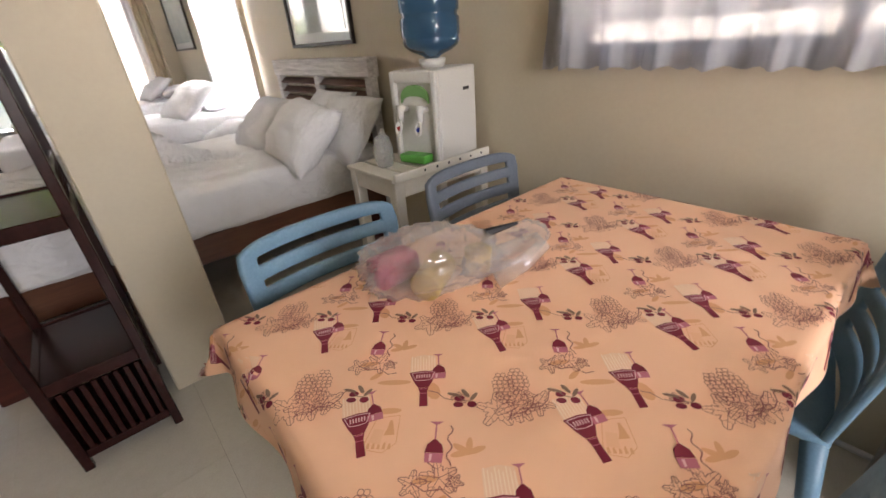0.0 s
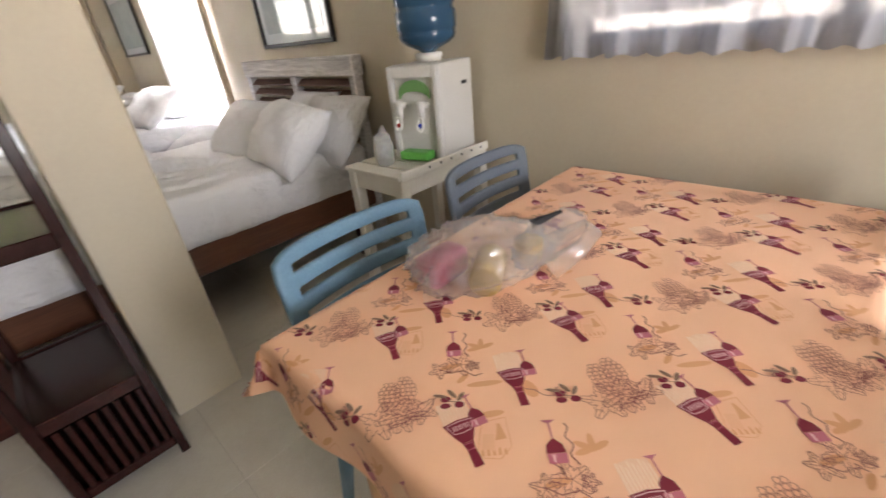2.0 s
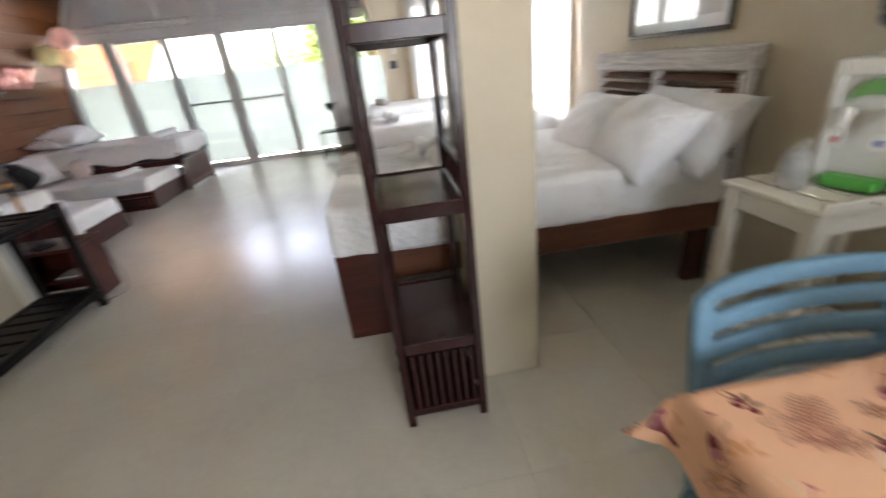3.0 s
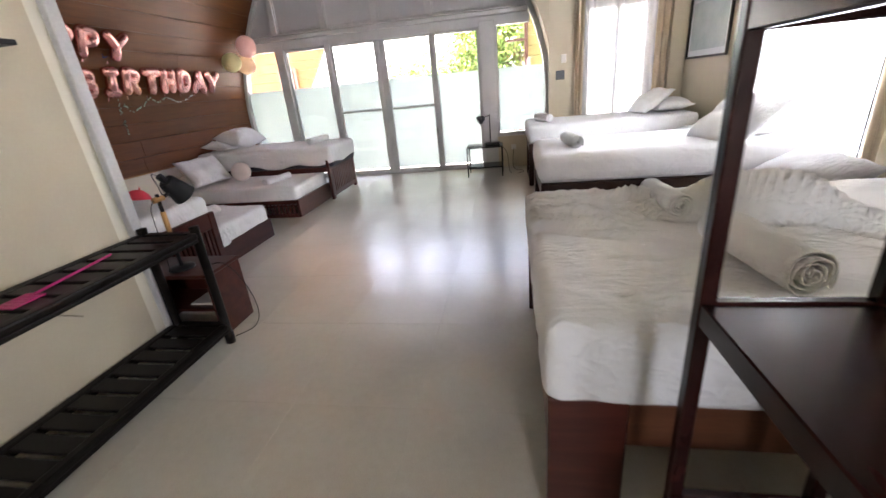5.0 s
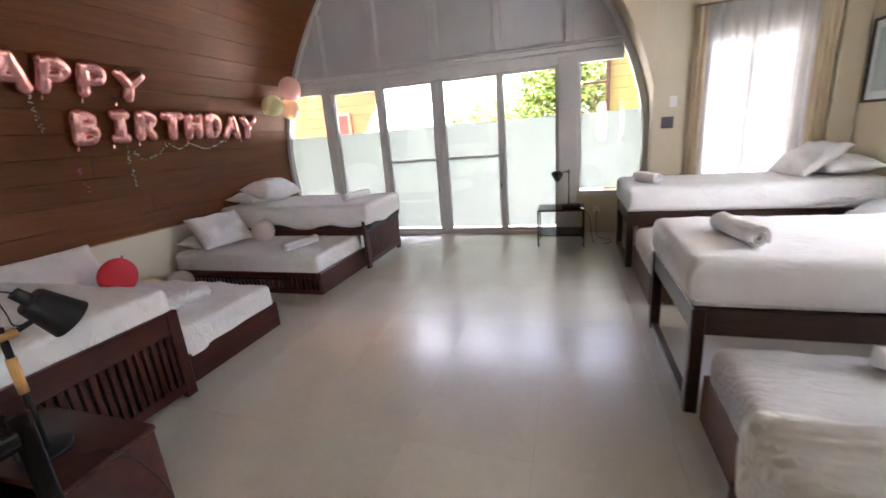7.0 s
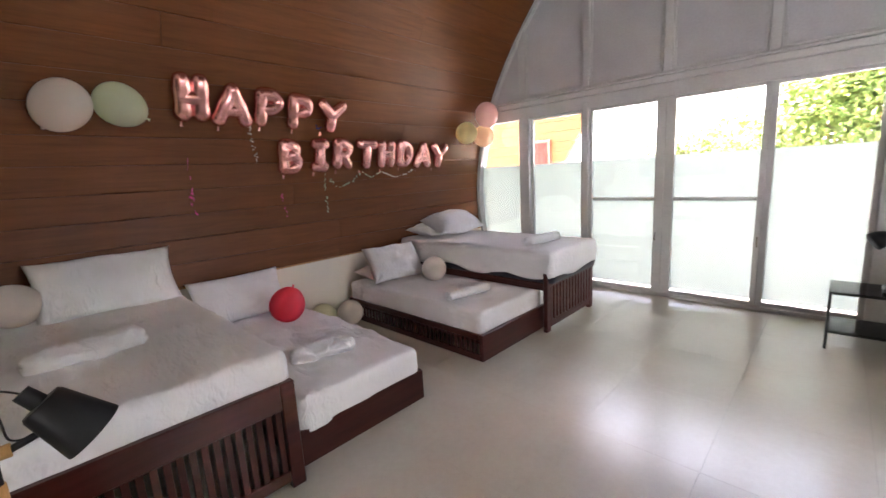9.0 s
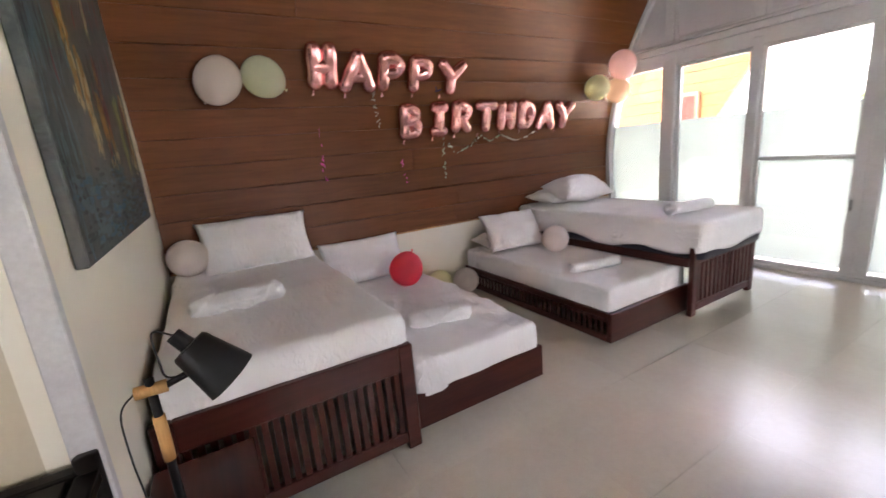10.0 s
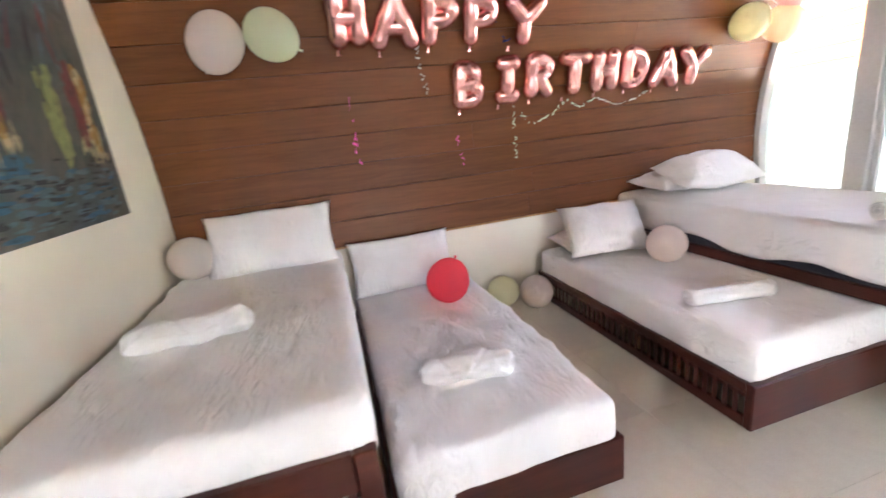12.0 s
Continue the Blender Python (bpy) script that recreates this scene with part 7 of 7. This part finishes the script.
def glass_print(a0, b0, tilt, k=1.0):
    c, s_ = math.cos(tilt), math.sin(tilt)

    def t(pts):
        return [(a0 + k * (x * c - y * s_), b0 + k * (x * s_ + y * c)) for x, y in pts]
    out = [("p_wine", t([(-0.002, 0.014), (0.002, 0.014), (0.010, 0.006), (0.0125, -0.006), (-0.0125, -0.006), (-0.010, 0.006)])),
           ("p_pink", t([(-0.0125, -0.0065), (0.0125, -0.0065), (0.0115, -0.02), (-0.0115, -0.02)])),
           ("p_mark", t([(-0.006, -0.008), (-0.002, -0.008), (-0.003, -0.018), (-0.006, -0.018)]))]
    out += [("p_pink", t(q)) for q in line([(0, 0.014), (0, 0.04)], 0.0022)]
    out.append(("p_pink", t([(-0.010, 0.043), (0.010, 0.043), (0.002, 0.038), (-0.002, 0.038)])))
    return out


def olive_print(a0, b0):
    out = [("p_wine", ell(a0, b0 + 0.002, 0.0085, 0.006, 0.1)), ("p_wine", ell(a0 - 0.001, b0 - 0.011, 0.0085, 0.0055)), ("p_wine", ell(a0 + 0.021, b0 - 0.010, 0.0078, 0.0065))]
    out += [("p_olive", ell(a0 - 0.009, b0 + 0.010, 0.012, 0.0032, 2.9)), ("p_olive", ell(a0 + 0.010, b0 + 0.013, 0.011, 0.0038, 2.2)), ("p_olive", ell(a0 + 0.024, b0 + 0.006, 0.010, 0.0035, 1.0))]
    out += [("p_olive", q) for q in line([(a0 - 0.002, b0 + 0.006), (a0 + 0.008, b0 - 0.003), (a0 + 0.020, b0 - 0.004)], 0.0014)]
    return out


def grape_print(a0, b0, seed):
    out = []
    rnd2 = random.Random(seed)
    for k in range(7):
        m = (2, 3, 4, 4, 4, 3, 3)[k]
        for j in range(m):
            cx, cy_ = a0 - 0.006 + (j - (m - 1) / 2) * 0.0088 + k * 0.0012, b0 + 0.045 - k * 0.0085
            ring_ = ell(cx, cy_, 0.0046, 0.0046, 0, 8)
            out += [("p_line", q) for q in line(ring_ + ring_[:1], 0.0010)]
    for dx, dy, sz in ((-0.014, -0.030, 0.036), (0.026, -0.026, 0.028)):
        out += [("p_line", q) for q in leafs(a0 + dx, b0 + dy, sz, seed + int(dx * 1000))]
    stem = [(a0 + 0.002, b0 - 0.05), (a0 + 0.008, b0 - 0.038), (a0 + 0.03, b0 - 0.034), (a0 + 0.042, b0 - 0.02), (a0 + 0.046, b0 - 0.004), (a0 + 0.054, b0 + 0.002)]
    out += [("p_line", q) for q in line(stem, 0.0017)]
    out += [("p_line", q) for q in line([(a0 + 0.03 + 0.012 * f * math.cos(f * 9), b0 - 0.034 + 0.008 * f * math.sin(f * 9)) for f in [i / 14 for i in range(15)]], 0.0012)]
    return out


def cell(seed):
    """One repeat of the print round its tilted bottle: (layer, polygon)."""
    L = []
    yard = [(0.018, -0.048), (0.050, -0.053), (0.068, -0.036), (0.066, 0.014), (0.030, 0.008)]
    L += [("p_tan", q) for q in line(yard + yard[:1], 0.0012)] + [("p_tan", ell(0.045, 0.022, 0.022, 0.006, 0.1))]
    L += [("p_tan", [(0.024 + 0.008 * i, -0.047), (0.029 + 0.008 * i, -0.047), (0.028 + 0.008 * i, -0.037 + 0.003 * (i % 2)), (0.025 + 0.008 * i, -0.038)]) for i in range(5)]
    L += [("p_tan", [(0.046, -0.024), (0.063, -0.022), (0.060, -0.010), (0.056, 0.004), (0.052, 0.004), (0.050, -0.012)])]
    L += [("p_peach", [(0.026, -0.036), (0.044, -0.04), (0.046, -0.014), (0.030, -0.012)])]
    L += bottle_print(0, 0, 0.33)
    L += glass_print(0.022, 0.022, 0.35)
    L += olive_print(-0.022, 0.055)
    return L


def cell_b(seed):
    L = []
    L += [("p_tan", ell(-0.05, -0.012, 0.03, 0.006, 0.05)), ("p_tan", ell(0.02, -0.03, 0.012, 0.02, 0.4))]
    L += bottle_print(0, 0, 0.12)
    L += glass_print(0.026, 0.018, 0.1)
    L += [("p_line", q) for q in line([(0.012, -0.03), (0.028, -0.034), (0.040, -0.046), (0.056, -0.05)], 0.0016)]
    L += [("p_line", q) for q in leafs(0.066, -0.046, 0.014, seed)]
    return L


def cell_g(seed):
    L = glass_print(0, 0, 0.0, 1.1)
    L += [("p_line", q) for q in line([(0.022 + 0.004 * math.sin(k * 1.3), 0.04 - k * 0.006) for k in range(12)], 0.0019)]
    L += [("p_tan", ell(0.05 + 0.012 * math.cos(t), -0.004 + 0.010 * math.sin(t), 0.015, 0.005, t)) for t in (0.4, 1.5, 2.6, 3.4)]
    L += [("p_line", q) for q in leafs(0.010, -0.044, 0.028, seed) + leafs(-0.026, -0.054, 0.021, seed + 1) + line([(-0.01, -0.02), (0.003, -0.03), (0.004, -0.045)], 0.0016)]
    return L


M["p_straw"] = material("print_straw", (0.93, 0.70, 0.50), 0.6)[0]
M["p_mark"] = material("print_highlight", (0.80, 0.50, 0.48), 0.6)[0]
M["p_peach"] = material("print_peach", (0.86, 0.49, 0.28), 0.6)[0]
layers = {k: ([], []) for k in ("p_tan", "p_peach", "p_cream", "p_straw", "p_wine", "p_pink", "p_mark", "p_line", "p_olive")}
lift = {"p_tan": 0.0006, "p_peach": 0.0008, "p_cream": 0.0010, "p_straw": 0.0012, "p_line": 0.0013, "p_wine": 0.0015, "p_pink": 0.0018, "p_mark": 0.0020, "p_olive": 0.0018}
PRINT_TURN = radians(-46)
ca, sa = math.cos(PRINT_TURN), math.sin(PRINT_TURN)
for iv in range(-3, 6):
    for iu in range(-4, 7):
        ax, ay = 0.115 + 0.29 * iu + 0.064 * iv, 1.407 + 0.23 * iv
        sd = iu * 31 + iv * 7
        for (ox, oy), items in (((0, 0), cell(sd)), ((0.125, 0.0), cell_b(sd)), ((0.052, -0.113), cell_g(sd)), ((0.19, -0.12), grape_print(0, 0, sd)), ((-0.012, 0.10), grape_print(0, 0, sd + 2)), ((0.135, -0.075), olive_print(0, 0)), ((0.075, 0.075), [("p_line", q) for q in line([(-0.03, 0.012), (-0.01, 0.0), (0.012, 0.004), (0.03, -0.01), (0.045, -0.006)], 0.0016) + leafs(0.03, 0.014, 0.013, sd)] + [("p_tan", ell(-0.01, 0.016, 0.018, 0.006, 0.2)), ("p_tan", ell(0.01, -0.014, 0.014, 0.005, 0.8))])):
            for layer, pts in items:
                q = [(ax + ox + 0.93 * (a * ca - b * sa), ay + oy + 0.93 * (a * sa + b * ca)) for a, b in pts]
                if any(not (TX0 - DROP < a < TX1 + DROP and TY0 - DROP < b < TY1 + DROP) for a, b in q):
                    continue
                vs_, fs_ = layers[layer]
                base = len(vs_)
                flat_ = all(TX0 < a < TX1 and TY0 < b < TY1 for a, b in q)
                for a, b in q:
                    nrm = Vector((0, 0, 1)) if flat_ else drape_normal(a, b)
                    vs_.append(tuple(drape(a, b) + nrm * (0.3 * lift[layer] + 0.0003)))
                fs_.append(tuple(range(base, base + len(q))))
for layer, (vs_, fs_) in layers.items():
    me = bpy.data.meshes.new("print")
    me.from_pydata(vs_, [], fs_)
    me.materials.append(M[layer])
    ob = new("print", me)
    ob.parent = tablecloth
    tagged(ob, "printed bottles, glasses, olives and vine leaves", "", "", "stuff")

# ---- boards of the curved wall and tiles of the floor ----
rnd = random.Random(3)
z, i = 0.655, 0
board_names = []
while z < 4.6:
    h = 0.199
    a, b = arch(z + 0.002), arch(z + h)
    cuts = [4.47, rnd.uniform(5.6, 8.4), DOORS + 0.005] if i % 2 else [4.47, DOORS + 0.005]
    if i % 3 == 0 and i % 2 == 0:
        cuts = [4.47, rnd.uniform(6.5, 8.9), DOORS + 0.005]
    for y0, y1 in zip(cuts, cuts[1:]):
        bm = nb()
        bz = 0.004
        prof = [(MID - a - 0.012, z + 0.0006), (MID - a - 0.005, z + 0.0006), (MID - a, z + 0.004), (MID - b, z + h - 0.0022), (MID - b - 0.005, z + h + 0.0002), (MID - b - 0.012, z + h + 0.0002)]
        v = [[bm.verts.new((x, y, zz)) for x, zz in prof] for y in (y0 + 0.0012, y1 - 0.0012)]
        for k in range(6):
            bm.faces.new((v[0][k], v[0][(k + 1) % 6], v[1][(k + 1) % 6], v[1][k]))
        bm.faces.new(v[0][::-1])
        bm.faces.new(v[1])
        part("plank", bm, M["plank"], wall_boarded)
    z += 0.2
    i += 1

floor = structure("floor", box(nb(), (-5.9, -0.95, -0.15), (1.45, DOORS + 0.12, -0.004)), M["joint"], "warm grey satin vinyl floor tiles with faint joints")
side_floor = structure("floor_side_room", box(nb(), (-4.65, 1.5, -0.1), (WEST - 0.12, 2.9, 0.0)), M["wall_white"], "pale floor of the side room")
TXW, TYW = 0.6, 0.705
tb = nb()
box(tb, (0.0006, 0.0006, -0.004), (TXW - 0.0006, TYW - 0.0006, 0.0))
tile_me = mesh_of("floor_tile", tb, M["floor"])
for ix in range(-8, 6):
    for iy in range(-10, 7):
        x, y = -1.48 + ix * TXW, 5.364 + iy * TYW
        if x < -3.9 and y + TYW < 4.4:
            continue
        if x > EAST or y > DOORS:
            continue
        t = new("floor_tile", tile_me)
        t.parent = floor
        t.location = (x, y, 0)
